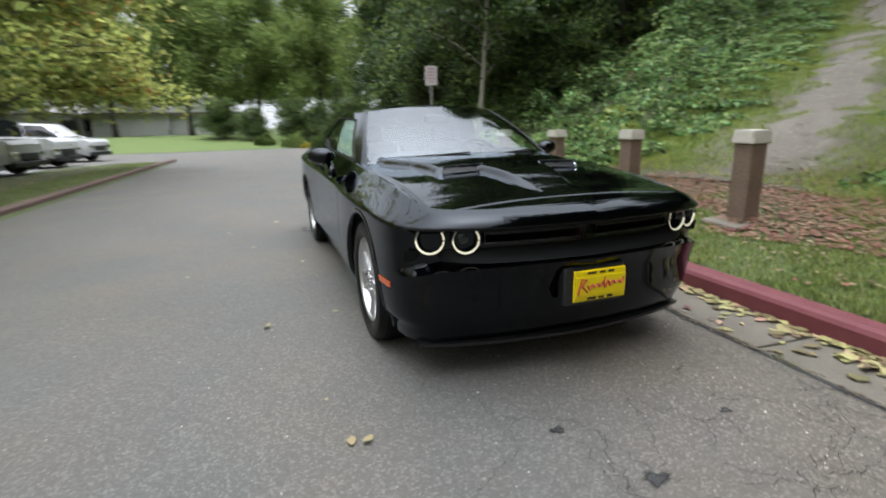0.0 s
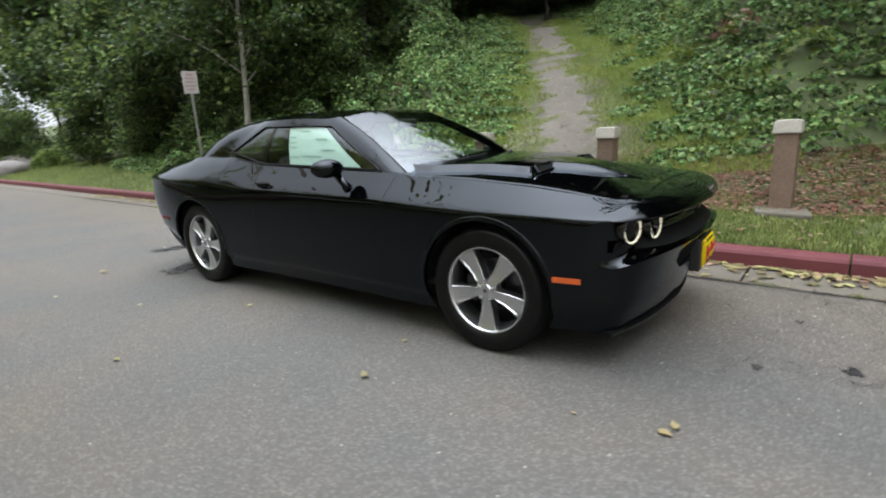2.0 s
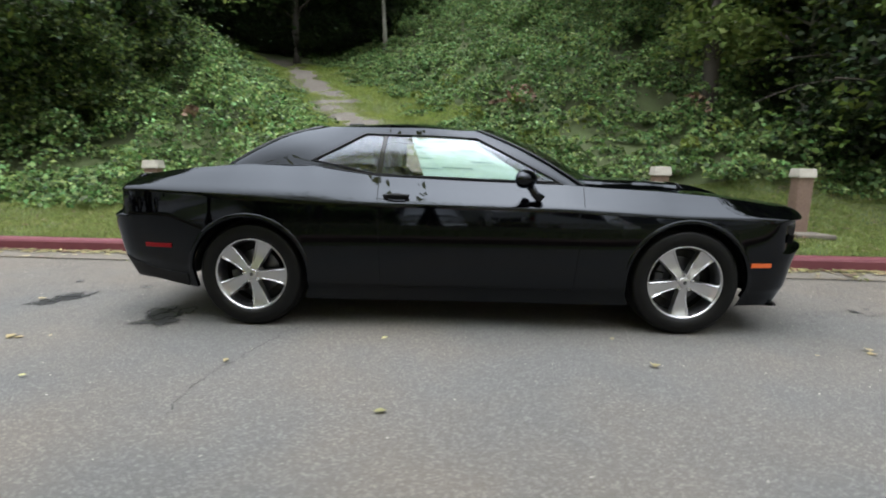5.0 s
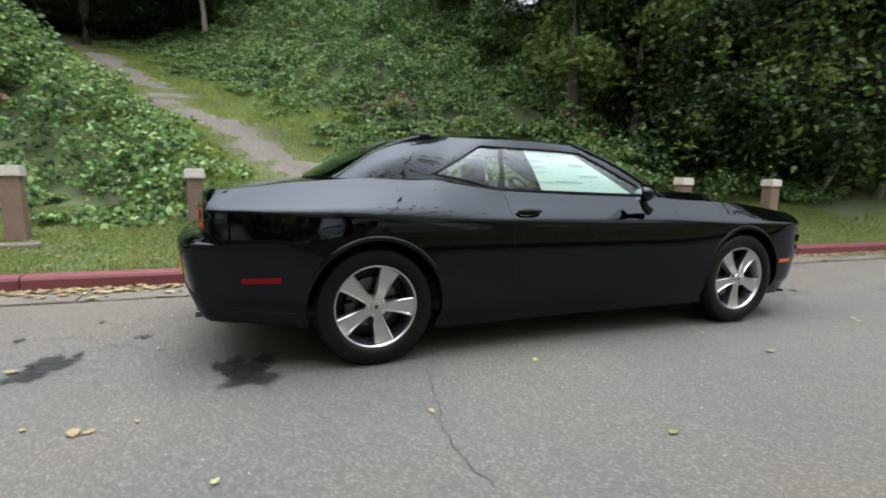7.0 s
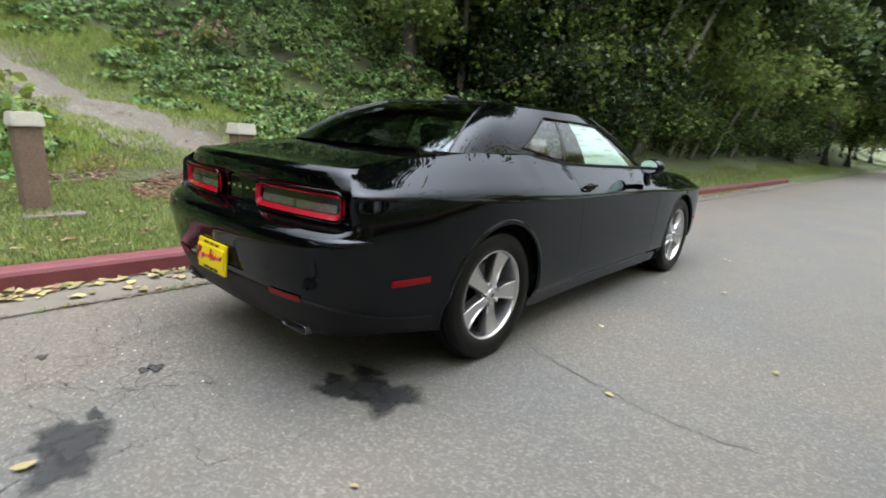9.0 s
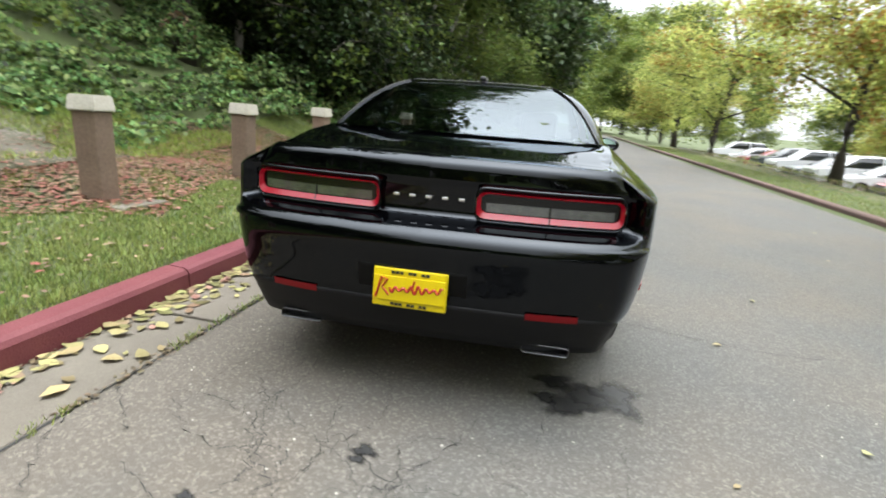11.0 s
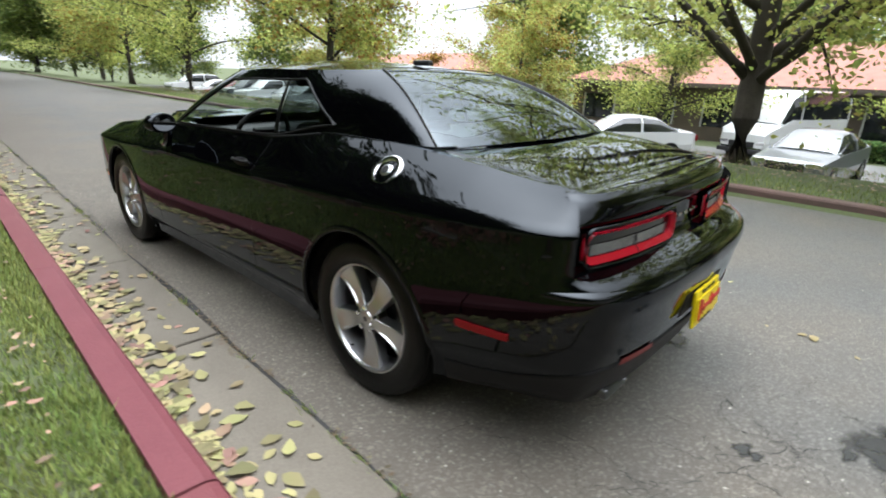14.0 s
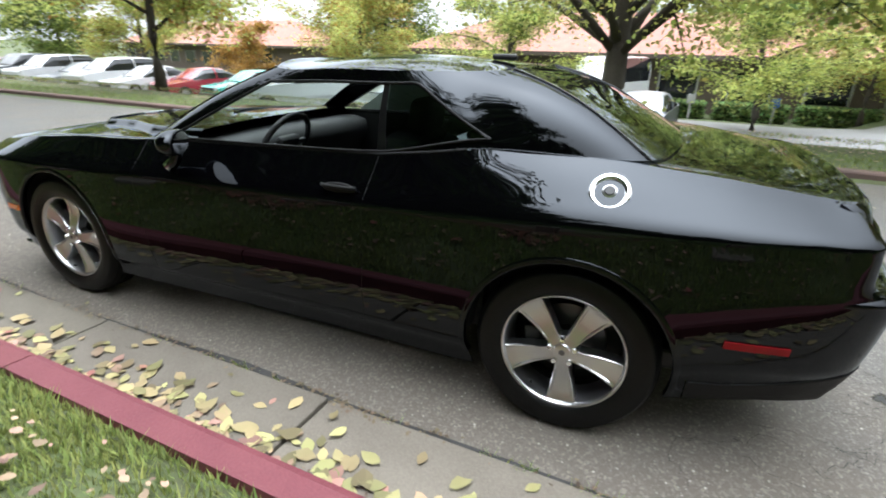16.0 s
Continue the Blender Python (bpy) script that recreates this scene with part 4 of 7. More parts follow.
def make_wheel(sx, y, turn):
    w = new("wheel")
    w.parent = car
    w.matrix_basis = pose(sx * 0.80, y, WZ, 0, 0, 0 if sx > 0 else 180) @ pose(0, 0, 0, turn, 0, 0)
    tyre = [(-0.11, 0.246), (-0.122, 0.29), (-0.118, 0.335), (-0.095, 0.356), (-0.05, 0.362), (0.05, 0.362), (0.088, 0.357), (0.108, 0.343), (0.113, 0.338), (0.114, 0.332), (0.121, 0.308), (0.119, 0.282), (0.112, 0.262), (0.104, 0.252), (0.098, 0.246)]
    part("tyre", lathe(tyre, 72), M_TYRE, w, "black road tyre", smooth=True)
    tread = bmesh.new()
    for xo in (-0.06, -0.02, 0.02, 0.06):
        join(tread, lathe([(xo - 0.015, 0.361), (xo - 0.013, 0.3645), (xo + 0.013, 0.3645), (xo + 0.015, 0.361)], 72, closed=False))
    part("tread", tread, M_TYRE, w, smooth=False)
    rim = [(0.098, 0.2475), (0.104, 0.2495), (0.106, 0.2465), (0.102, 0.241), (0.094, 0.2365), (0.088, 0.235)]
    part("rim", lathe(rim, 72, closed=False), M_ALLOY, w, "bright alloy rim", smooth=True)
    part("barrel", lathe([(0.088, 0.235), (0.06, 0.229), (0.02, 0.224), (-0.02, 0.222)], 64, closed=False), M_ALLOY, w, "bright inner barrel", smooth=True)
    part("inner_barrel", lathe([(-0.02, 0.222), (-0.09, 0.220), (-0.10, 0.246)], 48, closed=False), M_IRON, w, "dark inner barrel", smooth=True)
    disc = lathe([(-0.03, 0.06), (-0.03, 0.155), (-0.045, 0.158), (-0.05, 0.06)], 40)
    part("brake_disc", disc, M_ALLOYDK, w)
    back = bmesh.new()
    bmesh.ops.create_cone(back, cap_ends=True, segments=40, radius1=0.22, radius2=0.22, depth=0.01)
    bmesh.ops.transform(back, matrix=pose(-0.085, 0, 0, 0, 90, 0), verts=back.verts)
    part("backing", back, M_BLACKPL, w)
    part("caliper", box(0.06, 0.07, 0.16, (-0.01, 0.14, 0.03), 0.012), M_BLACKPL, w)
    # one spoke along +z: narrow by the hub, wider at the rim, with a raised bead along either edge
    rows = []
    for r in np.linspace(0.030, 0.2375, 14):
        wd = ease(r, [0.03, 0.07, 0.12, 0.18, 0.22, 0.2375], [0.028, 0.030, 0.038, 0.050, 0.059, 0.067])
        xo = ease(r, [0.03, 0.07, 0.14, 0.21, 0.2375], [0.090, 0.087, 0.079, 0.084, 0.092])
        hollow = 0.005 * smooth01(0.05, 0.12, r) * (1 - 0.7 * smooth01(0.19, 0.2375, r))
        cut = [(-0.055, 1.0), (-0.012, 1.0), (-0.002, 0.97), (0.001, 0.90), (0.001, 0.80), (-hollow, 0.70), (-hollow * 1.15, 0.35)]
        rows.append([(xo + c, -wd * k, r) for c, k in cut] + [(xo - hollow * 1.2, 0, r)] + [(xo + c, wd * k, r) for c, k in cut[::-1]])
    spm = sheet(rows)
    bmesh.ops.recalc_face_normals(spm, faces=spm.faces)
    spoke = part("spoke", spm, M_ALLOY, w, smooth=True)
    mod = spoke.modifiers.new("edges", "EDGE_SPLIT")
    mod.split_angle = radians(32)
    for k in range(1, 5):
        o = spoke.copy()
        scene.collection.objects.link(o)
        o.matrix_basis = pose(0, 0, 0, 72 * k, 0, 0)
    hub = [(0.03, 0.066), (0.076, 0.066), (0.083, 0.062), (0.084, 0.038), (0.092, 0.036), (0.098, 0.032), (0.101, 0.018), (0.102, 0.0)]
    part("hub", lathe(hub, 40, closed=False), M_ALLOY, w, smooth=False)
    part("hub_badge", lathe([(0.1025, 0.0), (0.1025, 0.012), (0.101, 0.013)], 20, closed=False), M_ALLOYDK, w, "small dark centre badge")
    nut = bmesh.new()
    bmesh.ops.create_cone(nut, cap_ends=True, segments=6, radius1=0.0125, radius2=0.0105, depth=0.03)
    bmesh.ops.transform(nut, matrix=pose(0.090, 0, 0, 0, 90, 0), verts=nut.verts)
    first = part("lug_nut", nut, M_CHROME, w)
    for k in range(5):
        o = first if k == 0 else link("lug_nut", first.data, None, w)
        a = radians(72 * k + 36)
        o.matrix_basis = pose(0, 0.052 * math.sin(a), 0.052 * math.cos(a))
    part("valve", tube([(0.080, 0.215 * math.sin(0.63), 0.215 * math.cos(0.63)), (0.098, 0.205 * math.sin(0.63), 0.205 * math.cos(0.63))], 0.005, 6), M_BLACKPL, w)
    return w


for sx, y, turn in ((-1, -WX, 178), (-1, WX, 193), (1, -WX, 200), (1, WX, 184)):
    make_wheel(sx, y, turn)


def on_end(x, z, rear):
    """How far out the nose or tail stands at a place across and up it."""
    sel = [i for i in range(NS) if (norm[i, 1] > 0.5 if rear else norm[i, 1] < -0.5)]
    ys = [np.interp(z, half[i, :, 2], half[i, :, 1]) for i in sel]
    xs = [np.interp(z, half[i, :, 2], half[i, :, 0]) for i in sel]
    o = np.argsort(xs)
    return float(np.interp(abs(x), np.array(xs)[o], np.array(ys)[o]))


# front: four round lamps with light rings, slotted grille, splitter
for sx in (1, -1):
    for x, y in ((0.752, -2.195), (0.604, -2.262)):
        z = 0.738
        lamp = new("headlight")
        lamp.parent = car
        lamp.matrix_basis = pose(sx * x, y - 0.012, z, 0, 0, sx * (18 if x > 0.7 else 9))
        r = 0.065 if x > 0.7 else 0.062
        part("halo", tube([(r * math.cos(a), -0.012, r * math.sin(a)) for a in [2 * math.pi * t / 40 + (3.0 if sx < 0 else 1.7) for t in range(30)]], 0.0062, 8), M_HALO, lamp, "lit white light ring", smooth=True)
        part("ring", tube([(r * math.cos(a), -0.010, r * math.sin(a)) for a in [2 * math.pi * t / 40 for t in range(40)]], 0.0058, 8, closed=True), M_STEEL, lamp, "unlit part of the ring", smooth=True)
        bez = lathe([(0.06, r + 0.006), (-0.014, r + 0.008), (-0.018, r + 0.004), (-0.004, r - 0.012), (0.05, r - 0.02), (0.06, r - 0.03)], 40, "z", closed=False)
        bmesh.ops.transform(bez, matrix=pose(0, 0, 0, -90, 0, 0), verts=bez.verts)
        bmesh.ops.recalc_face_normals(bez, faces=bez.faces)
        part("bezel", bez, M_GLOSSBLK, lamp, smooth=True)
        lens = bmesh.new()
        bmesh.ops.create_uvsphere(lens, u_segments=20, v_segments=12, radius=0.046)
        bmesh.ops.scale(lens, vec=(1, 0.5, 1), verts=lens.verts)
        bmesh.ops.translate(lens, vec=(0, 0.04, 0), verts=lens.verts)
        part("projector_lens", lens, M_GLASSDK, lamp, smooth=True)
# added dull sheet over the painted ledge, in place of its dark reflection
rows = []
for t in (0.0, 0.5, 1.0):
    rows.append([(x, on_end(x, 0.630, False) * (1 - t) + on_end(x, 0.70, False) * t + 0.010 - 0.016 * t, 0.634 + 0.056 * t) for x in np.linspace(-0.868, 0.868, 45)])
part("ledge_cover", sheet(rows), M_SHELF, car, "dull black sheet added over the ledge, for its dark reflection", smooth=True)
gy_ = lambda x: on_end(x, 0.735, False) - 0.012
part("grille", sheet([[(x, gy_(x) + 0.035, z) for x in np.linspace(-0.56, 0.56, 27)] for z in (0.675, 0.70, 0.73, 0.76, 0.785)]), M_BLACKPL, car, "black honeycomb grille")
for sx in (1, -1):
    xs = np.linspace(0.045, 0.520, 14)
    pts = [(sx * x, gy_(x) - 0.018, 0.762) for x in xs] + [(sx * x, gy_(x) - 0.018, 0.716) for x in xs[::-1]]
    part("grille_surround", tube(pts, 0.0055, 6, closed=True), M_SURROUND, car, "satin grey slot surround", smooth=True)
    for z in (0.722, 0.735, 0.748):
        part("grille_bar", tube([(sx * x, gy_(x) - 0.002, z) for x in xs], 0.004, 4), M_GLOSSBLK, car)
sp = [(x, on_end(x, 0.24, False) + 0.004 - 0.012 * (1 - x * x), 0.205) for x in np.linspace(-0.80, 0.80, 31)]
b = sheet([[(x, y + 0.10, 0.215) for x, y, z in sp], [(x, y, 0.205) for x, y, z in sp], [(x, y + 0.003, 0.190) for x, y, z in sp], [(x, y + 0.10, 0.190) for x, y, z in sp]])
part("splitter", b, M_BLACKPL, car, "black front splitter lip")


def plate(y, face, cx, zc, tilt):
    """A yellow plate in a dark frame; its print is plain red strokes and dark bars."""
    p = new("licence_plate")
    p.parent = car
    p["label"] = "yellow dealer plate with red script strokes"
    p.matrix_basis = pose(cx, y, zc, tilt, 0, 0 if face < 0 else 180) @ Matrix.Diagonal((0.90, 1.0, 0.86, 1.0))
    part("plate_frame", box(0.325, 0.014, 0.178, (0, 0.004, 0), 0.006), M_PLATEY, p, "yellow frame with dark print")
    part("plate_face", box(0.312, 0.006, 0.112, (0, -0.008, 0.0), 0.002), M_PLATEY, p)
    for z, w in ((0.073, 0.17), (-0.073, 0.16)):
        bar = box(w / 11, 0.004, 0.012)
        first = None
        for k in range(9):
            if k not in (3, 6):
                o = link("print_bar", first.data, None, p) if first else part("print_bar", bar, M_BLACKPL, p)
                first = first or o
                o.matrix_basis = pose(-w / 2 + w * (k + 0.5) / 9, -0.005, z)
    first = None
    for x in (-0.12, 0.12):
        for z in (0.073, -0.073):
            if first is None:
                ring_ = lathe([(-0.007, 0.012), (-0.007, 0.007), (-0.002, 0.007), (-0.002, 0.012)], 14, "z")
                bmesh.ops.transform(ring_, matrix=pose(0, 0, 0, 90, 0, 0), verts=ring_.verts)
                first = o = part("bolt_ring", ring_, M_BLACKPL, p)
            else:
                o = link("bolt_ring", first.data, None, p)
            o.matrix_basis = pose(x, 0, z)
    b = bmesh.new()
    tube([(x, -0.013, 0.002 + x * 0.06 + 0.016 * math.sin(x * 190) * (0.8 + 0.4 * math.sin(x * 47))) for x in np.linspace(-0.085, 0.145, 110)], 0.0052, 4, bm=b)
    tube([(-0.145, -0.013, -0.045), (-0.122, -0.013, 0.048), (-0.095, -0.013, 0.040), (-0.118, -0.013, 0.004), (-0.088, -0.013, -0.032)], 0.0055, 4, bm=b)
    tube([(0.012, -0.013, 0.0), (0.022, -0.013, 0.045)], 0.005, 4, bm=b)
    part("script", b, M_PLATER, p, "red script strokes")
    return p


plate(on_end(0.03, 0.49, False) - 0.055, -1, 0.025, 0.49, 0)
part("plate_bracket", box(0.34, 0.06, 0.19, (0.0, on_end(0.03, 0.49, False) - 0.018, 0.49), 0.012), M_BLACKPL, car, "black plate bracket")
plate(on_end(0, 0.545, True) + 0.026, 1, 0.02, 0.545, -4)

# side lamps, door seams, handles, mirrors, fuel cap
for sx in (1, -1):
    for y0, y1, z, material, name in ((-2.025, -1.885, 0.492, M_AMBER, "side_marker"), (2.005, 2.205, 0.557, M_REDREF, "side_marker")):
        rows = []
        for zz in (z - 0.014, z + 0.014):
            rows.append([(sx * (on_side(y, zz) + 0.006), y, zz) for y in np.linspace(y0, y1, 8)])
        bm = sheet(rows)
        r = bmesh.ops.extrude_face_region(bm, geom=bm.faces[:])
        bmesh.ops.translate(bm, vec=(-sx * 0.014, 0, 0), verts=[v for v in r["geom"] if isinstance(v, bmesh.types.BMVert)])
        bmesh.ops.recalc_face_normals(bm, faces=bm.faces)
        part(name, bm, material, car, "amber lens" if y0 < 0 else "red reflector")
    # door seams
    for seam in ([(0.60 - 0.03 * (1.02 - z), z) for z in np.linspace(0.30, 1.035, 24)], [(-0.72 - 0.10 * (z - 0.3), z) for z in np.linspace(0.30, 0.985, 24)], [(y, 0.30) for y in np.linspace(-0.71, 0.57, 24)]):
        part("door_seam", tube([(sx * (on_side(y, z) - 0.0022), y, z) for y, z in seam], 0.003, 5), M_SEAL, car)
    # handle: a cupped recess with a bar
    yh, zh = 0.47, 0.905
    xh = on_side(yh, zh)
    h = new("door_handle")
    h.parent = car
    h.matrix_basis = pose(sx * (xh + 0.004), yh, zh)
    cup = bmesh.new()
    bmesh.ops.create_uvsphere(cup, u_segments=18, v_segments=10, radius=1)
    bmesh.ops.scale(cup, vec=(0.012, 0.085, 0.028), verts=cup.verts)
    part("cup", cup, M_SEAL, h, smooth=True)
    part("bar", tube([(sx * 0.008, -0.085, 0.012), (sx * 0.026, -0.05, 0.014), (sx * 0.030, 0.0, 0.015), (sx * 0.026, 0.05, 0.014), (sx * 0.008, 0.085, 0.012)], 0.009, 8), M_SHELF, h, smooth=True)
    # mirror
    mr = new("door_mirror")
    mr.parent = car
    mr.matrix_basis = pose(sx * 0.985, -0.37, 1.040, 0, 0, sx * 28)
    b = bmesh.new()
    bmesh.ops.create_uvsphere(b, u_segments=24, v_segments=14, radius=1)
    bmesh.ops.scale(b, vec=(0.108, 0.072, 0.060), verts=b.verts)
    for v in b.verts:
        if v.co.y > 0.03:
            v.co.y = 0.03
    part("shell", b, M_PAINT, mr, smooth=True)
    g = bmesh.new()
    bmesh.ops.create_circle(g, cap_ends=True, segments=28, radius=1)
    bmesh.ops.scale(g, vec=(0.090, 0.048, 1), verts=g.verts)
    bmesh.ops.transform(g, matrix=pose(0, 0.0335, 0, -90, 0, 0), verts=g.verts)
    part("mirror_glass", g, M_CHROME, mr, "mirror glass")
    part("arm", tube([(-sx * 0.05, -0.005, -0.03), (-sx * 0.09, -0.04, -0.10), (-sx * 0.105, -0.08, -0.135)], [0.028, 0.026, 0.034], 8), M_PAINT, mr, smooth=True)
fc = new("fuel_cap")
fc.parent = car
fc["label"] = "round chrome fuel cap"
fx = on_side(1.56, 1.02)
fc.matrix_basis = pose(fx - 0.006, 1.56, 1.016, 0, -42, 0) @ Matrix.Scale(0.8, 4)
part("ring", lathe([(-0.02, 0.095), (0.010, 0.092), (0.016, 0.080), (0.010, 0.066), (0.004, 0.060), (-0.01, 0.060)], 36, closed=False), M_CHROME, fc, smooth=True)
part("cap_disc", lathe([(0.0, 0.062), (-0.004, 0.050), (0.004, 0.036), (0.016, 0.030), (0.018, 0.0)], 36, closed=False), M_ALLOY, fc, smooth=True)
part("cap_centre", lathe([(0.017, 0.024), (0.021, 0.020), (0.021, 0.0)], 20, closed=False), M_BLACKPL, fc)

# tail: recessed dark panel, two lamps with red rings, badge pieces, reflectors, exhausts, lower valance
ty = lambda x, z: on_end(x, z, True)
for sx in (1, -1):
    lamp = new("tail_lamp")
    lamp.parent = car
    lamp["label"] = "wide dark tail lamp with a red light ring"
    x0, x1, z0, z1 = 0.195, 0.752, 0.828, 0.928
    yb = lambda x: ty(x, 0.88) + 0.012
    part("lens", sheet([[(sx * x, yb(x), z) for x in np.linspace(x0, x1, 20)] for z in (z0, 0.86, 0.90, z1)]), M_GLOSSBLK, lamp)
    cx, cz, rc = (x0 + x1) / 2, (z0 + z1) / 2, 0.030
    xs = np.linspace(x0 + rc, x1 - rc, 18)
    arc = lambda ox, oz, a0: [(ox + rc * math.cos(radians(a0 - 90 * t / 5)), oz + rc * math.sin(radians(a0 - 90 * t / 5))) for t in range(1, 5)]
    loop = [(x, z1) for x in xs] + arc(x1 - rc, z1 - rc, 90) + [(x1, z1 - rc), (x1, z0 + rc)] + arc(x1 - rc, z0 + rc, 0) + [(x, z0) for x in xs[::-1]] + arc(x0 + rc, z0 + rc, -90) + [(x0, z0 + rc), (x0, z1 - rc)] + arc(x0 + rc, z1 - rc, 180)
    b = bmesh.new()
    ringv = []
    for x, z in loop:
        ix = cx + (x - cx) * (1 - 0.014 / (x1 - cx))
        iz = z0 + 0.020 + (z - z0) * (z1 - z0 - 0.020 - 0.007) / (z1 - z0)
        ringv.append([b.verts.new((sx * x, yb(x) + 0.004, z)), b.verts.new((sx * x, yb(x) + 0.024, z)), b.verts.new((sx * ix, yb(ix) + 0.008, iz)), b.verts.new((sx * ix, yb(ix) + 0.001, iz))])
    for r0, r1 in zip(ringv, ringv[1:] + ringv[:1]):
        for k in range(3):
            b.faces.new((r0[k], r0[k + 1], r1[k + 1], r1[k]))
    bmesh.ops.recalc_face_normals(b, faces=b.faces)
    part("light_ring", b, M_TAILRED, lamp, "unlit red ring with a faint glow added")
    part("clear_bar", sheet([[(sx * x, yb(x) + 0.004, z) for x in np.linspace(x0 + 0.035, x1 - 0.035, 18)] for z in (z0 + 0.024, z0 + 0.060)]), M_CLEARBAR, lamp, "clear reverse lamp strip")
    part("seam", tube([(sx * cx, yb(cx) + 0.025, z0 - 0.002), (sx * cx, yb(cx) + 0.010, z0 + 0.020), (sx * cx, yb(cx) + 0.005, z0 + 0.060)], 0.0024, 5), M_SEAL, lamp)
    part("housing_edge", tube([(sx * x, yb(x) + 0.018, z + (0.016 if z > cz else -0.014)) for x, z in loop], 0.007, 6, closed=True), M_PAINT, lamp, smooth=True)
    rows = [[(sx * x, ty(x, z) + 0.006, z) for x in np.linspace(0.425, 0.625, 8)] for z in (0.464, 0.494)]
    bm = sheet(rows)
    part("reflector", bm, M_REDREF, car, "red bumper reflector")
    ex = new("exhaust")
    ex.parent = car
    ex.matrix_basis = pose(sx * 0.52, 2.410, 0.321) @ Matrix.Diagonal((1.05, 1.0, 1.02, 1.0))
    loop = [(math.copysign(0.078, math.cos(a)) + 0.013 * math.cos(a), math.copysign(0.008, math.sin(a)) + 0.013 * math.sin(a)) for a in [2 * math.pi * (t + 0.5) / 32 for t in range(32)]]
    loop = loop + loop[:1]
    b = sheet([[(x, yy, z) for x, z in loop] for yy in (-0.15, 0.046)] + [[(x * 0.985, 0.050, z * 0.93) for x, z in loop], [(x * 0.955, 0.048, z * 0.76) for x, z in loop], [(x * 0.95, -0.06, z * 0.74) for x, z in loop]])
    part("tip", b, M_SURROUND, ex, "rectangular metal exhaust tip", smooth=True)
    part("bore", box(0.172, 0.01, 0.031, (0, 0.0, 0)), M_BLACKPL, ex)
for k in range(5):
    x = 0.132 - 0.066 * k
    b = box(0.025, 0.006, 0.012, (0, 0, 0), 0.002)
    o = part("badge_piece", b, M_CHROME, car, "small chrome badge piece")
    o.matrix_basis = pose(x, ty(x, 0.885) + 0.003, 0.885)
rows = []
for i in range(NS):
    (px, py), z0 = plan[i], whole[i, 0, 2]
    if py > 1.895:
        z1 = float(np.interp(py, [1.89, 2.05, 2.2, 2.38, 2.49, 2.57], [0.352, 0.362, 0.385, 0.435, 0.474, 0.484]))
        row = []
        for t in (-0.02, 0.0, 0.3, 0.6, 0.9, 1.0, 1.02):
            z = z0 + (z1 - z0) * t
            off = 0.004 if 0 <= t <= 1 else -0.004
            row.append((float(np.interp(z, whole[i, :, 2], whole[i, :, 0])) + norm[i, 0] * off, float(np.interp(z, whole[i, :, 2], whole[i, :, 1])) + norm[i, 1] * off, z))
        rows.append(row)
part("valance", sheet(rows + [[(-x, y, z) for x, y, z in r] for r in rows[-2::-1]]), M_VALANCE, car, "matt black lower rear valance wrapping both corners", smooth=True)
part("plate_recess", sheet([[(x, ty(x, z) + (0.003 if abs(x - 0.02) < 0.222 and 0.526 < z < 0.628 else -0.004), z) for x in np.linspace(-0.205, 0.245, 31)] for z in (0.522, 0.53, 0.55, 0.58, 0.61, 0.624, 0.632)]), M_SEAL, car, "dull black recess behind the plate", smooth=True)

# wipers
for x0 in (-0.55, 0.05):
    pts = [cabin(min(abs(x0 + 0.09 * k) / 0.45, 1.9), 0.04 + 0.008 * k) * [1 if x0 + 0.09 * k > 0 else -1, 1, 1] + [0, -0.01, 0.014] for k in range(7)]
    part("wiper", tube(pts, 0.007, 6), M_BLACKPL, car)
# nostrils: a dark mouth in the step of the hood, with a fine rim
for sx in (1, -1):
    zb_ = float(np.interp(-1.56, es[:, 1], es[:, 2])) + 0.033
    zf = lambda x: zb_ * 1 + 0.002 - 0.036 * (x / 0.85) ** 2.4
    o = bmesh.new()
    lo = [(sx * x, -1.585, zf(x) - 0.001) for x in (0.455, 0.39, 0.32, 0.25, 0.185)]
    hi = [(sx * x, -1.555, zf(x) + 0.038) for x in (0.440, 0.39, 0.32, 0.25, 0.197)]
    part("hood_scoop", sheet([lo, hi]), M_BLACKPL, car, "narrow black hood nostril")
    part("scoop_rim", tube([(x, y - 0.003, z + 0.002) for x, y, z in lo + hi[::-1]], 0.0045, 6, closed=True), M_PAINT, car, smooth=True)

# cabin furniture
rows = []
for y, z in ((-0.95, 0.97), (-0.75, 0.995), (-0.52, 1.0), (-0.42, 0.975), (-0.40, 0.90), (-0.46, 0.80), (-0.50, 0.60)):
    rows.append([(x, y + 0.06 * abs(x), z - 0.02 * abs(x)) for x in np.linspace(-0.72, 0.72, 17)])
part("dashboard", sheet(rows), M_INTERIOR, car, "dark dashboard", smooth=True)
sw = new("steering_wheel")
sw.parent = car
sw.matrix_basis = pose(0.40, -0.22, 0.955, 62, 0, 0)
part("rim", tube([(0.185 * math.cos(a), 0.185 * math.sin(a), 0) for a in [2 * math.pi * t / 40 for t in range(40)]], 0.016, 8, closed=True), M_INTERIOR, sw, smooth=True)
part("boss", box(0.16, 0.12, 0.05, (0, 0, -0.01), 0.02), M_INTERIOR, sw)
for a in (0, 180, 270):
    part("spoke", box(0.14, 0.035, 0.018, (0, 0, 0), 0.006), M_ALLOYDK, sw).matrix_basis = pose(0, 0, 0, 0, 0, a) @ pose(0.12, 0, 0)


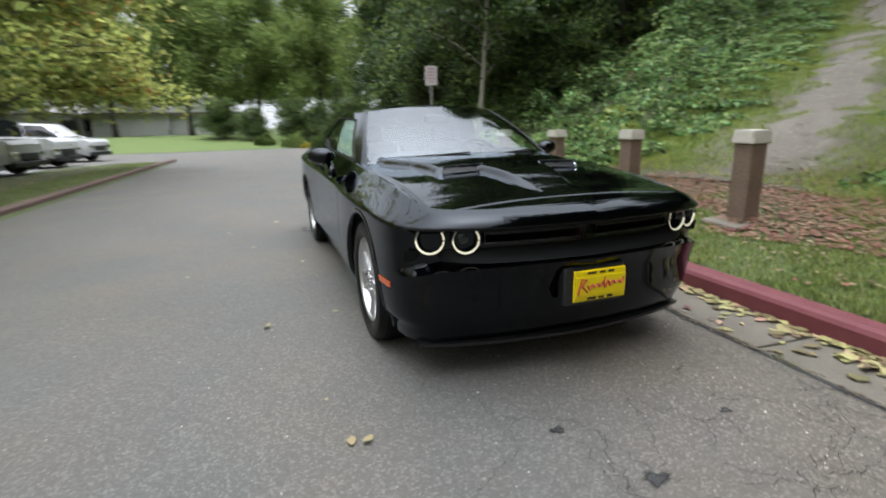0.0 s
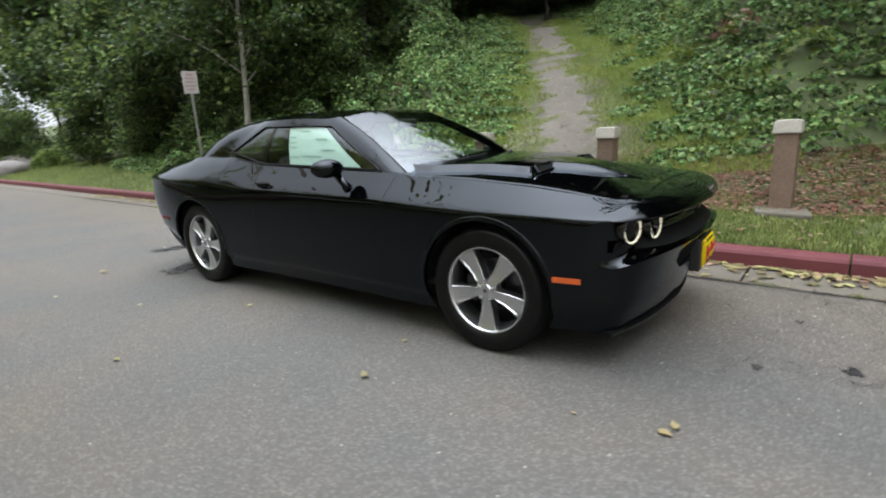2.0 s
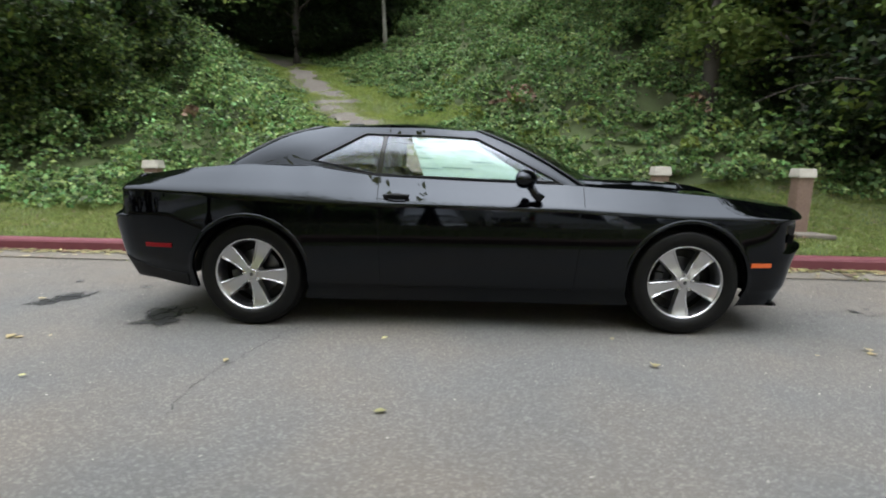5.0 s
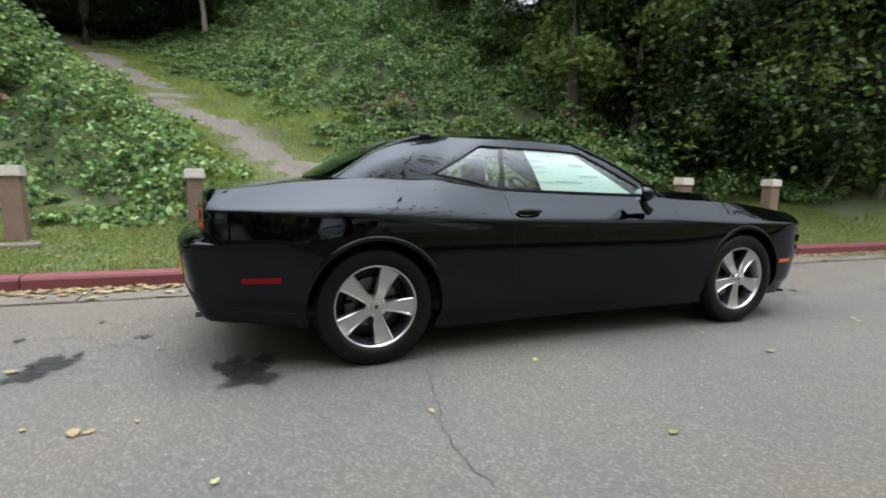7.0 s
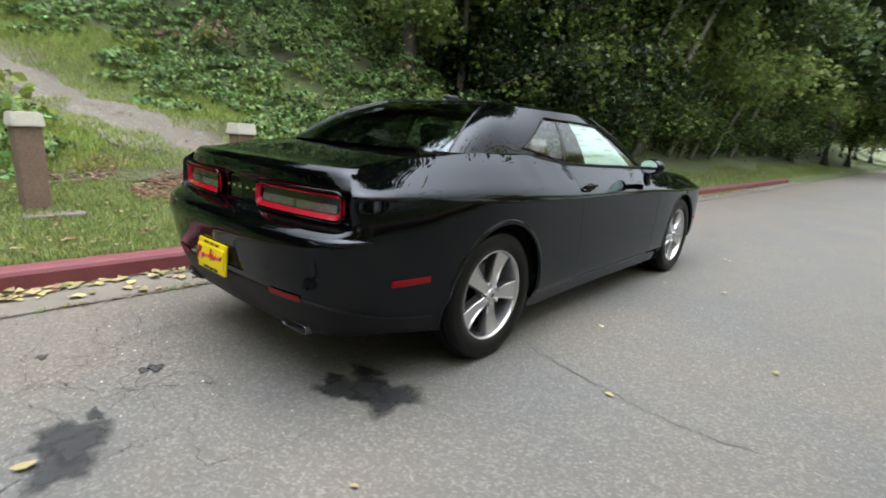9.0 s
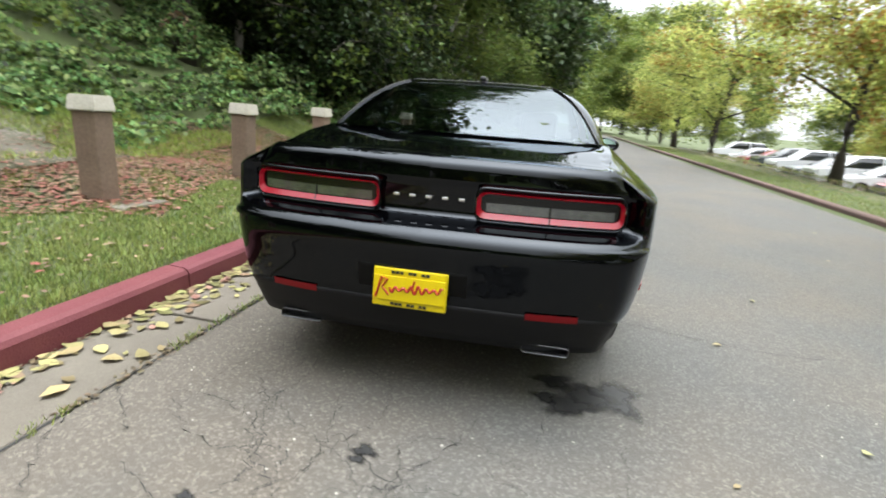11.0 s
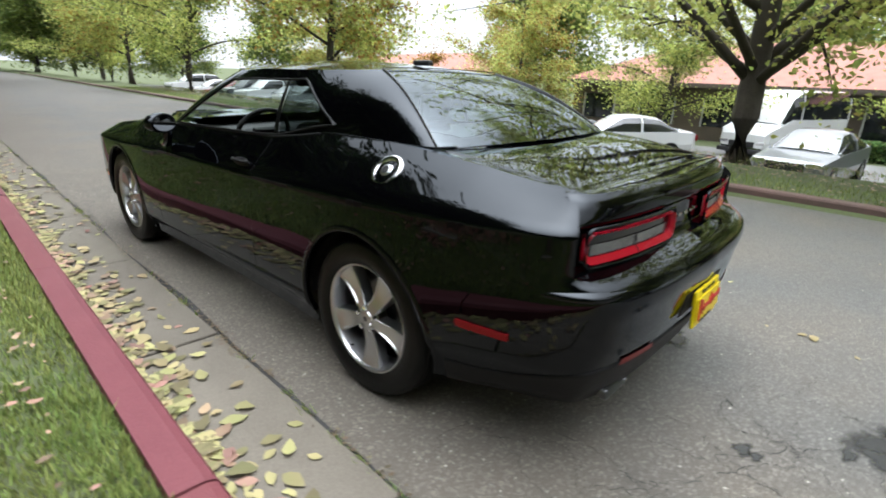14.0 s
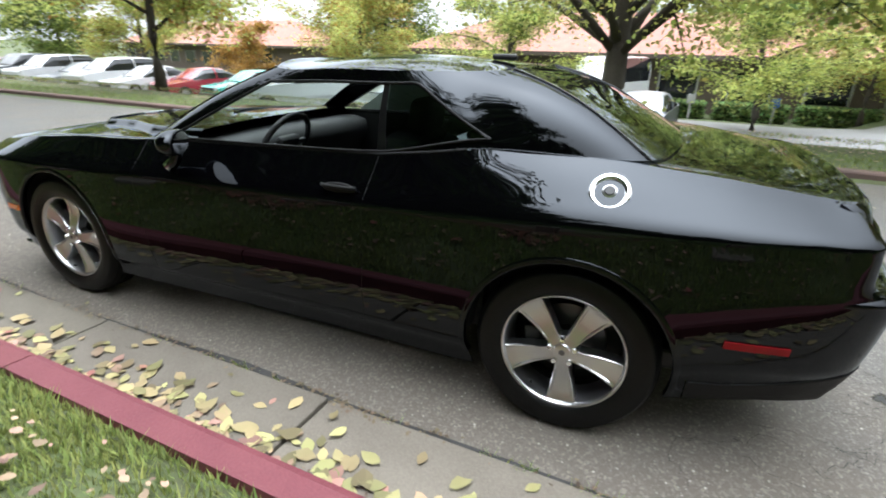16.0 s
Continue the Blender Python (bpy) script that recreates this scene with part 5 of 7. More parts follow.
def make_seat(x, y, rear=False):
    s = new("seat")
    s.parent = car
    s.matrix_basis = pose(x, y, 0)
    part("cushion", box(0.52, 0.50, 0.18, (0, 0, 0.50), 0.06, seg=3), M_SEAT, s, smooth=True)
    part("backrest", box(0.50, 0.16, 0.62, (0, 0.30, 0.80), 0.06, Matrix.Rotation(radians(-16), 4, "X"), 3), M_SEAT, s, smooth=True)
    if not rear:
        part("headrest", box(0.26, 0.10, 0.17, (0, 0.42, 1.17), 0.04, Matrix.Rotation(radians(-10), 4, "X"), 3), M_SEAT, s, smooth=True)


for x in (0.38, -0.38):
    make_seat(x, 0.22)
    make_seat(x, 1.02, True)
part("parcel_shelf", box(1.4, 0.55, 0.03, (0, 1.48, 1.06), 0.01), M_INTERIOR, car)
part("console", box(0.22, 1.1, 0.20, (0, 0.05, 0.62), 0.04), M_INTERIOR, car)
for sx in (1, -1):
    rows = [[(sx * x, y, z) for y in np.linspace(-0.70, 1.1, 12)] for x, z in ((0.80, 0.35), (0.77, 0.75), (0.765, 0.90), (0.755, 1.0))]
    part("door_trim", sheet(rows), M_INTERIOR, car, smooth=True)
part("inner_mirror", box(0.22, 0.03, 0.07, (0, -0.24, 1.30), 0.015), M_INTERIOR, car)
# price sheet behind the door glass of the road side
def paper(name, s0, s1, k0, k1, material, off, parent):
    rows = [[cabin(s, k, off) * [-1, 1, 1] for k in np.linspace(k0, k1, 4)] for s in np.linspace(s0, s1, 8)]
    return part(name, sheet(rows), material, parent)


sheet_ = new("price_sheet")
sheet_.parent = car
sheet_["label"] = "large pale green printed sheet inside the window"
paper("paper", 3.34, 4.47, 0.06, 0.83, M_PAPER, 0.012, sheet_)
for s0, s1, k0, k1 in ((3.5, 3.76, 0.55, 0.60), (3.5, 3.76, 0.35, 0.38), (3.82, 4.12, 0.72, 0.75), (3.82, 4.2, 0.22, 0.25), (4.26, 4.48, 0.6, 0.63), (4.26, 4.48, 0.5, 0.52), (4.26, 4.48, 0.4, 0.42), (4.26, 4.48, 0.2, 0.22)):
    paper("print_bar", s0, s1, k0, k1, M_INK, 0.009, sheet_)


# ---- plants ----
rng = np.random.default_rng(7)
trail_c = np.array([(3.9, 0.35), (4.6, 0.45), (5.5, 0.7), (6.5, 1.12), (7.5, 1.55), (8.5, 2.0), (9.5, 2.5), (11.0, 3.3), (13.0, 4.4), (15.6, 5.8), (19.6, 8.6)])
trail_w = np.array([1.5, 1.45, 1.2, 1.05, 0.95, 0.88, 0.80, 0.74, 0.72, 0.72, 0.72])
tc = spline(trail_c, 60)


def off_trail(x, y):
    """Distance from the trail's middle line, and which side (above zero: towards +y)."""
    d = np.hypot(x[:, None] - tc[None, :, 0], y[:, None] - tc[None, :, 1])
    k = d.argmin(1)
    t = np.gradient(tc, axis=0)[k]
    s = t[:, 0] * (y - tc[k, 1]) - t[:, 1] * (x - tc[k, 0])
    return d.min(1), np.sign(s)


tn = np.gradient(tc, axis=0)
tn /= np.linalg.norm(tn, axis=1)[:, None]
tn = np.stack([-tn[:, 1], tn[:, 0]], -1)
w_ = np.interp(tc[:, 0], trail_c[:, 0], trail_w)
us = np.linspace(-1, 1, 9)
wob = 1 + 0.22 * np.sin(np.arange(60) * 0.9)[:, None] * np.sign(us)[None] + 0.15 * np.sin(np.arange(60) * 2.1 + 1)[:, None]
tx = tc[:, None, 0] + tn[:, None, 0] * (w_[:, None] * us[None] * wob)
ty_ = tc[:, None, 1] + tn[:, None, 1] * (w_[:, None] * us[None] * wob)
tz = hill(tx, ty_) + 0.012 + 0.02 * (1 - us[None] ** 2)
tm = fast_mesh("trail", np.stack([tx, ty_, tz], -1), grid_faces(60, 9), True)
ed = tm.attributes.new("edge", "FLOAT", "POINT")
ends = np.clip(1 - np.arange(60) / 9.0, 0, 1)[:, None]
ed.data.foreach_set("value", (np.abs(us)[None] * 1.0 + ends * 0.9 + 0 * tx).astype(np.float32).ravel())
tagged(link("trail", tm, M_TRAIL), "gravel footpath climbing the bank between brambles", "path", kind="structure")


def stuff(name, v, f, material, label, category):
    return tagged(link(name, fast_mesh(name, v, f), material), label, category, kind="stuff")


def noise2(x, y, s, o=0.0):
    return np.sin(x * s + o) * np.cos(y * s * 1.13 + o * 2) * 0.5 + np.sin(x * s * 2.3 + y * s * 1.7 + o) * 0.3 + np.sin(x * s * 0.6 - y * s * 0.8 + 3 * o) * 0.4


# grass on the verge, thicker by the kerb and beside the trail
def blades(n, kx0, kx1, y0, y1, height, keep):
    kx, y = rng.uniform(kx0, kx1, n), rng.uniform(y0, y1, n)
    x = kx + SKEW * y
    ok = keep(kx, x, y)
    x, y = x[ok], y[ok]
    n = len(x)
    z = hill(x, y) - 0.005
    a, h = rng.uniform(0, 6.28, n), height * rng.uniform(0.4, 1.3, n)
    lean = rng.uniform(0.1, 0.9, n) * h
    w = 0.0035 + 0.045 * h * rng.uniform(0.5, 1, n)
    b0 = np.stack([x - w * np.sin(a), y + w * np.cos(a), z], -1)
    b1 = np.stack([x + w * np.sin(a), y - w * np.cos(a), z], -1)
    tip = np.stack([x + lean * np.cos(a), y + lean * np.sin(a), z + h], -1)
    return np.stack([b0, b1, tip], 1).reshape(-1, 3), np.arange(3 * n, dtype=np.int32).reshape(-1, 3)


def verge_keep(kx, x, y):
    d, s = off_trail(x, y)
    litter = ((kx - 3.75) / 1.2) ** 2 + ((y + 1.4) / 3.3) ** 2 < 1 + 0.5 * noise2(x, y, 2.0)
    p = np.where(litter, np.where(noise2(x, y, 4.3, 2) > 0.25, 0.5, 0.08), 1.0) * np.where(d < 0.6, 0.15, 1.0) * np.where(noise2(x, y, 3.1, 1) < -0.35, 0.45, 1.0)
    return (rng.uniform(size=len(x)) < p)


v, f = blades(430000, 1.74, 4.6, -9, 8, 0.044, verge_keep)
stuff("verge_grass", v, f, M_GRASS, "short green verge grass beside the kerb", "grass")
v, f = blades(520000, 4.0, 19, -3, 11, 0.085, lambda kx, x, y: (off_trail(x, y)[0] > 0.40 + 0.60 * noise2(x, y, 2.7, 4)) & (off_trail(x, y)[0] < 2.7 + 0.7 * noise2(x, y, 1.5)))
stuff("bank_grass", v, f, M_BANKGRASS, "longer grass beside the footpath", "grass")
v, f = blades(40000, 1.74, 4.5, -40, -9, 0.10, lambda kx, x, y: kx < 3.2 + 0.3 * np.sin(y))
stuff("far_verge_grass", v, f, M_GRASS, "green grass along the kerb", "grass")
v, f = blades(30000, 1.74, 5, 8, 26, 0.10, lambda kx, x, y: kx < 9)
stuff("end_verge_grass", v, f, M_GRASS, "green grass along the kerb", "grass")
v, f = blades(90000, -9.1, -5.55, -30, 20, 0.06, lambda kx, x, y: rng.uniform(size=len(x)) < np.where((kx < -6.9) & (kx > -8.6), 0.22, 0.9))
stuff("strip_grass", v, f, M_GRASS, "worn grass of the tree strip", "grass")

# brambles and ivy over the bank
def cover(n, x0, x1, y0, y1, keep, lump, size):
    # leaves sit in domed bunches with gaps between them
    m = n // 56
    cx, cy = rng.uniform(x0, x1, m), rng.uniform(y0, y1, m)
    ok = keep(cx, cy)
    cx, cy = cx[ok], cy[ok]
    top = lump(cx, cy) * np.clip(0.55 + 0.95 * noise2(cx, cy, 1.15, 0.4) + 0.55 * noise2(cx, cy, 2.7, 2.0), 0.05, 1.8)
    cz = hill(cx, cy) + top * rng.uniform(0.35, 1.0, len(cx))
    k = np.repeat(np.arange(len(cx)), 56)
    r = rng.uniform(0.12, 0.40, len(cx))[k]
    d = rng.normal(size=(len(k), 3))
    d /= np.linalg.norm(d, axis=1)[:, None]
    d[:, 2] = np.abs(d[:, 2]) * 1.25 - 0.3
    x, y, z = cx[k] + d[:, 0] * r, cy[k] + d[:, 1] * r, cz[k] + d[:, 2] * r * np.clip(top[k] * 2, 0.25, 1)
    z = np.maximum(z, hill(x, y) + 0.02)
    return leaves(np.stack([x, y, z], -1), size, 0.45, rng, up=0.25, long=1.35, face=d * [1.1, 1.1, 1.0])


def bram_left(x, y):
    d, s = off_trail(x, y)
    kx = x - SKEW * y
    return (s > 0) & (d > 1.25 + 0.35 * noise2(x, y, 1.6)) & (kx > 3.35 + 0.35 * noise2(x, y, 1.9, 1) + np.clip(3.8 - y, 0, 3) * 0.55)


def bram_right(x, y):
    d, s = off_trail(x, y)
    kx = x - SKEW * y
    return (s < 0) & (d > 1.55 + 0.85 * noise2(x, y, 1.4)) & (kx > 4.5 + 0.4 * noise2(x, y, 1.7, 2) - np.clip(-4 - y, 0, 3) * 0.4)


v, f = cover(260000, 3.0, 24, 0.8, 17, bram_left, lambda x, y: (0.25 + 0.75 * np.clip((x - 4) / 3, 0, 1)) * np.clip((off_trail(x, y)[0] - 1.4) / 2.4, 0.10, 1) * 1.3, 0.066)
stuff("bramble_bank", v, f, M_IVY, "dense green brambles covering the bank", "brambles")
v, f = cover(390000, 3.6, 25, -11, 8, bram_right, lambda x, y: (0.25 + 0.75 * np.clip((x - 5.5) / 3, 0, 1) + 0.4 * np.clip((-3 - y) / 3, 0, 1)) * np.clip((off_trail(x, y)[0] - 2.2) / 3.0, 0.10, 1) * 1.2, 0.064)
stuff("ivy_bank", v, f, M_IVY, "dense green ivy and brambles covering the bank", "brambles")
v, f = cover(3500, 4.0, 14, -9, 12, lambda x, y: (bram_left(x, y) | bram_right(x, y)) & (noise2(x, y, 0.8, 5) > 0.25), lambda x, y: 0.9 + 0 * x, 0.08)
stuff("yellowing_bramble_leaves", v, f, M_LIME, "yellowing leaves among the brambles", "leaves")
v, f = cover(1600, 5.5, 14, -7, 10, lambda x, y: (bram_left(x, y) | bram_right(x, y)) & (noise2(x, y, 0.9, 9) > 0.5), lambda x, y: 0.95 + 0 * x, 0.09)
stuff("dead_bramble_leaves", v, f, M_DRY, "brown dead leaves among the brambles", "leaves")


def fallen(n, x0, x1, y0, y1, keep, size, z_at):
    """Fallen leaves that lie flat: eight corners each, curled a little."""
    kx, y = rng.uniform(x0, x1, n), rng.uniform(y0, y1, n)
    x = kx + SKEW * y
    ok = keep(kx, x, y)
    x, y, kx = x[ok], y[ok], kx[ok]
    n = len(x)
    s = size * rng.uniform(0.4, 1.25, n)
    a = rng.uniform(0, 6.28, n)
    shape = [(-0.75, 0.0), (-0.45, 0.30), (0.0, 0.46), (0.42, 0.28), (0.78, 0.0), (0.42, -0.30), (0.0, -0.44), (-0.45, -0.28)]
    tiltx, tilty, curl = rng.normal(0, 0.22, n), rng.normal(0, 0.22, n), rng.uniform(-0.1, 0.5, n)
    out = []
    for u, v in shape:
        lx, ly = u * s, v * s
        px, py = x + lx * np.cos(a) - ly * np.sin(a), y + lx * np.sin(a) + ly * np.cos(a)
        lift = np.abs(lx * tiltx + ly * tilty) + curl * (ly ** 2) / s * 1.5 + 0.004
        out.append(np.stack([px, py, z_at(kx, x, y) + lift], -1))
    return np.stack(out, 1).reshape(-1, 3), np.arange(8 * n, dtype=np.int32).reshape(-1, 8)


gut = lambda kx, x, y: np.interp(kx, [1.13, 1.59], [0.012, 0.018])
near_kerb = lambda kx, x, y: rng.uniform(size=len(x)) < (np.exp((kx - 1.575) / 0.075) + 0.008) * (0.7 + 0.5 * noise2(x, y, 2.2))
v, f = fallen(19000, 1.15, 1.575, -14, 12, near_kerb, 0.06, gut)
stuff("gutter_leaves", v, f, M_YELLOW, "pale yellow fallen leaves lying in the gutter", "leaves")
v, f = fallen(4500, 1.15, 1.575, -14, 12, near_kerb, 0.058, gut)
stuff("brown_gutter_leaves", v, f, M_DRY, "brown fallen leaves lying in the gutter", "leaves")
v, f = fallen(55, 1.2, 2.6, -9, 7, lambda kx, x, y: (kx < 1.57) | (kx > 1.78), 0.05, lambda kx, x, y: np.where(kx < 1.63, 0.02, hill(x, y) + 0.03))
stuff("red_leaves", v, f, M_RED, "red fallen leaves on gutter and grass", "leaves")
v, f = fallen(2600, 1.84, 4.5, -9, 8, lambda kx, x, y: kx > 1.84, 0.032, lambda kx, x, y: hill(x, y) + 0.035)
stuff("grass_leaves", v, f, M_DRY, "fallen leaves scattered on the verge", "leaves")
lit = lambda kx, x, y: (((kx - 3.75) / 1.3) ** 2 + ((y + 1.4) / 3.3) ** 2 < 1 + 0.6 * noise2(x, y, 2.0)) & (rng.uniform(size=len(x)) < 0.85)
v, f = fallen(20000, 2.1, 5.4, -5.2, 2.6, lit, 0.040, lambda kx, x, y: hill(x, y) + 0.012)
stuff("leaf_litter", v, f, M_DRY, "brown leaf litter behind the posts", "leaves")
v, f = fallen(7000, 2.2, 5.2, -5.0, 2.2, lit, 0.044, lambda kx, x, y: hill(x, y) + 0.02)
stuff("red_leaf_litter", v, f, M_RED, "red leaves among the litter behind the posts", "leaves")
v, f = fallen(60, -4.8, 1.1, -6, 6, lambda kx, x, y: np.abs(x) > 1.0, 0.035, lambda kx, x, y: 0.004 + 0 * x)
stuff("road_leaves", v, f, M_YELLOW, "a few pale leaves lying on the road", "leaves")
v, f = fallen(15000, 1.05, 1.23, -14, 12, lambda kx, x, y: rng.uniform(size=len(x)) < np.exp(-((kx - 1.135) / 0.03) ** 2) * (0.55 + 0.6 * noise2(x, y, 3.7)), 0.016, lambda kx, x, y: 0.008 + 0 * x)
stuff("gutter_debris", v, f, M_CRUMB, "crumbled brown debris along the edge of the gutter", "debris")
v, f = fallen(9000, 1.49, 1.585, -14, 12, lambda kx, x, y: rng.uniform(size=len(x)) < np.exp((kx - 1.585) / 0.03), 0.018, lambda kx, x, y: 0.016 + 0 * x)
stuff("kerb_debris", v, f, M_CRUMB, "brown leaf crumbs at the foot of the kerb", "debris")
x_, y_ = [], []
for k in range(70):
    cy = rng.uniform(-9, 8)
    n = rng.integers(8, 30)
    x_ += list(1.135 + SKEW * cy + rng.normal(0, 0.012, n))
    y_ += list(cy + rng.normal(0, 0.03, n))
x_, y_ = np.array(x_), np.array(y_)
a_, h_ = rng.uniform(0, 6.28, len(x_)), rng.uniform(0.01, 0.045, len(x_))
v = np.stack([np.stack([x_ - 0.003, y_, 0 * x_], -1), np.stack([x_ + 0.003, y_ + 0.003, 0 * x_], -1), np.stack([x_ + 0.7 * h_ * np.cos(a_), y_ + 0.7 * h_ * np.sin(a_), h_], -1)], 1).reshape(-1, 3)
stuff("gutter_weeds", v, np.arange(len(v), dtype=np.int32).reshape(-1, 3), M_GRASS, "small weeds growing in the gutter joint", "weeds")
v, f = fallen(9000, -9.1, -5.6, -30, 17, lambda kx, x, y: (kx < -6.9) | (rng.uniform(size=len(x)) < 0.12), 0.05, lambda kx, x, y: hill(x, y) + 0.03)
stuff("strip_leaves", v, f, M_DRY, "brown leaves on the tree strip", "leaves")
for x, y, s in ((-1.213, -2.506, 1.0), (-1.26, 2.898, 0.8), (-1.165, 3.11, 0.7), (-1.27, 2.84, 0.7), (-0.39, 3.42, 0.9), (-1.15, -2.53, 0.6)):
    v, f = fallen(1, 0, 0.001, 0, 0.001, lambda kx, x, y: kx > -1, 0.06 * s, lambda kx, x, y: 0 * x)
    o = tagged(link("fallen_leaf", fast_mesh("fallen_leaf", v, f), M_YELLOW), "single pale yellow leaf lying on the asphalt", "leaf", group="single leaves on the road")
    o.matrix_basis = pose(x, y, 0.003)


v, f = fallen(11000, 3.3, 14, -1, 8, lambda kx, x, y: off_trail(x, y)[0] < 1.2, 0.032, lambda kx, x, y: hill(x, y) + 0.035)
stuff("trail_leaves", v, f, M_DRY, "dry leaves and chips on the footpath", "leaves")


def pebbles(n, size, keep, span=(4.7, 15, -1.5, 7), level=None):
    """Small stones: flattened octahedra half sunk in the ground."""
    x, y = rng.uniform(span[0], span[1], n), rng.uniform(span[2], span[3], n)
    ok = keep(x, y)
    x, y = x[ok], y[ok]
    n = len(x)
    s, a = size * rng.uniform(0.4, 1.5, n), rng.uniform(0, 6.28, n)
    z = hill(x, y) + 0.022 if level is None else np.full(n, level)
    c, q = np.cos(a) * s, np.sin(a) * s * 0.75
    v = np.stack([np.stack(p, -1) for p in ((x + c, y + q, z), (x - q, y + c, z), (x - c, y - q, z), (x + q, y - c, z), (x, y, z + s * 0.6))], 1).reshape(-1, 3)
    f = (np.arange(n)[:, None, None] * 5 + np.array([(0, 1, 4), (1, 2, 4), (2, 3, 4), (3, 0, 4)])[None]).reshape(-1, 3)
    return v, f.astype(np.int32)


v, f = pebbles(90000, 0.022, lambda x, y: off_trail(x, y)[0] < np.interp(x, trail_c[:, 0], trail_w) * (0.75 + 0.4 * noise2(x, y, 2.3, 1)))
stuff("trail_gravel", v, f, M_GRAVEL, "loose grey gravel on the footpath", "gravel")
v, f = pebbles(16000, 0.0055, lambda x, y: rng.uniform(size=len(x)) < np.clip((x - SKEW * y + 0.9) / 2.0, 0.08, 1) * (0.45 + 0.5 * noise2(x, y, 1.9, 3)), (-2.6, 1.1, -5.5, 6.0), 0.001)
stuff("road_grit", v, f, M_GRIT, "loose pale grit lying on the asphalt", "grit")


# trees
def make_tree(name, label, height, spread, r0, first, limbs, leaf_m, n_leaves, size, bark, seed, droop=0.0, clump=0.42, second=None, lean=0.0, rise=0.55, category="tree", low=1.3):
    g = np.random.default_rng(seed)
    t = thing(name, label, category)
    b = bmesh.new()
    top = np.array([lean * height, 0.15 * g.normal(), height])
    mids = [np.array([0, 0, -0.15]), np.array([lean * first, 0, first]), np.array([lean * height * 0.6, g.normal() * 0.15, height * 0.6]), top]
    stem = spline(mids, 10)
    tube([tuple(p) for p in stem], list(np.linspace(r0, r0 * 0.22, 10) * np.r_[1.35, 1.05, np.ones(8)]), 9, bm=b)
    pts = []
    for k in range(limbs):
        f0 = first / height + (0.95 - first / height) * (k / max(limbs - 1, 1)) ** low
        base = np.array([np.interp(f0 * height, stem[:, 2], stem[:, c]) for c in range(3)])
        a = k * 2.4 + g.uniform(-0.5, 0.5)
        reach = spread * (1.0 - 0.62 * max(f0 - first / height, 0)) * g.uniform(0.75, 1.1)
        up = reach * rise * g.uniform(0.6, 1.3)
        d = np.array([math.cos(a), math.sin(a), 0])
        end = base + d * reach + [0, 0, up - droop * reach * 0.6]
        mid = base + d * reach * 0.45 + [0, 0, up * 0.62]
        limb = spline([base, mid, end], 8)
        rr = r0 * 0.42 * (1 - 0.5 * f0)
        tube([tuple(p) for p in limb], list(np.linspace(rr, 0.012, 8)), 6, bm=b)
        pts += [limb[3:]]
        for q in range(5):
            s0 = limb[2 + q]
            sd = d * g.uniform(0.2, 0.8) + g.normal(size=3) * [0.7, 0.7, 0.35] + [0, 0, 0.15 - droop]
            twig = spline([s0, s0 + sd * reach * 0.16, s0 + sd * reach * 0.34 + [0, 0, -droop * reach * 0.35]], 5)
            tube([tuple(p) for p in twig], list(np.linspace(rr * 0.35, 0.006, 5)), 4, bm=b)
            pts += [twig[1:]]
    part("trunk", b, bark, t, "trunk and limbs", smooth=True)
    pts = np.vstack(pts)
    for share, m, nm in ((1.0 if second is None else 0.72, leaf_m, "crown"), (0.28, second, "crown")):
        if m is None:
            continue
        n = int(n_leaves * share)
        at = pts[g.integers(0, len(pts), n)]
        if nm == "crown" and m is second:
            pick = np.sin(at[:, 0] * 1.3 + seed) + np.cos(at[:, 2] * 1.1) > 0.5
            at = np.where(pick[:, None], at, pts[g.integers(0, len(pts), n)])
        off = g.normal(size=(n, 3)) * [clump, clump, clump * 0.75] * g.uniform(0.3, 1.2, (n, 1))
        off[:, 2] -= droop * g.uniform(0, 1.6, n) ** 2
        v, f = leaves(at + off, size, 0.7, g, up=0.6, long=1.5 + 1.2 * droop)
        link(nm, fast_mesh(nm, v, f), m, t)
    return t


def plant(proto, places):
    """Sets copies of a tree at places (x, y, size, turn)."""
    for k, (x, y, s, rz) in enumerate(places):
        m = pose(x, y, hz(x, y) - 0.05, 0, 0, rz) @ Matrix.Scale(s, 4)
        if k == 0:
            proto.matrix_basis = m
        else:
            c = copy_thing(proto, m)
            c.matrix_basis = m


broad = make_tree("spreading_tree", "broad street tree with dark spreading limbs and thinning yellow-green leaves", 8.4, 6.0, 0.25, 1.35, 22, M_AUTUMN, 31000, 0.066, M_BARK, 4, second=M_ORANGE2, rise=0.48, clump=0.46, droop=0.10, low=2.3)
broad["group"] = "trees of the strip"
plant(broad, [(-8.75, 0.66, 1.0, 20)])
street = make_tree("street_tree", "broad street tree with thinning yellow-green autumn leaves", 7.6, 4.7, 0.19, 1.45, 16, M_AUTUMN, 22000, 0.086, M_BARK, 3, second=M_GREENLEAF, rise=0.42, clump=0.46, droop=0.10)
street["group"] = "trees of the strip"
plant(street, [(-8.5, 6.4, 1.0, 140), (-8.3, 12.0, 1.15, 30), (-9.8, -26.5, 1.0, 250), (-12.5, -52.0, 1.1, 75), (-20.5, 5.0, 0.8, 330), (-21.5, -5.5, 0.8, 190), (-22.0, 14.0, 0.85, 60)])
gold = make_tree("golden_tree", "street tree with yellow and orange autumn leaves", 7.5, 4.4, 0.16, 1.7, 14, M_AUTUMN, 26000, 0.088, M_BARK, 11, second=M_ORANGE, rise=0.45, clump=0.46, droop=0.08)
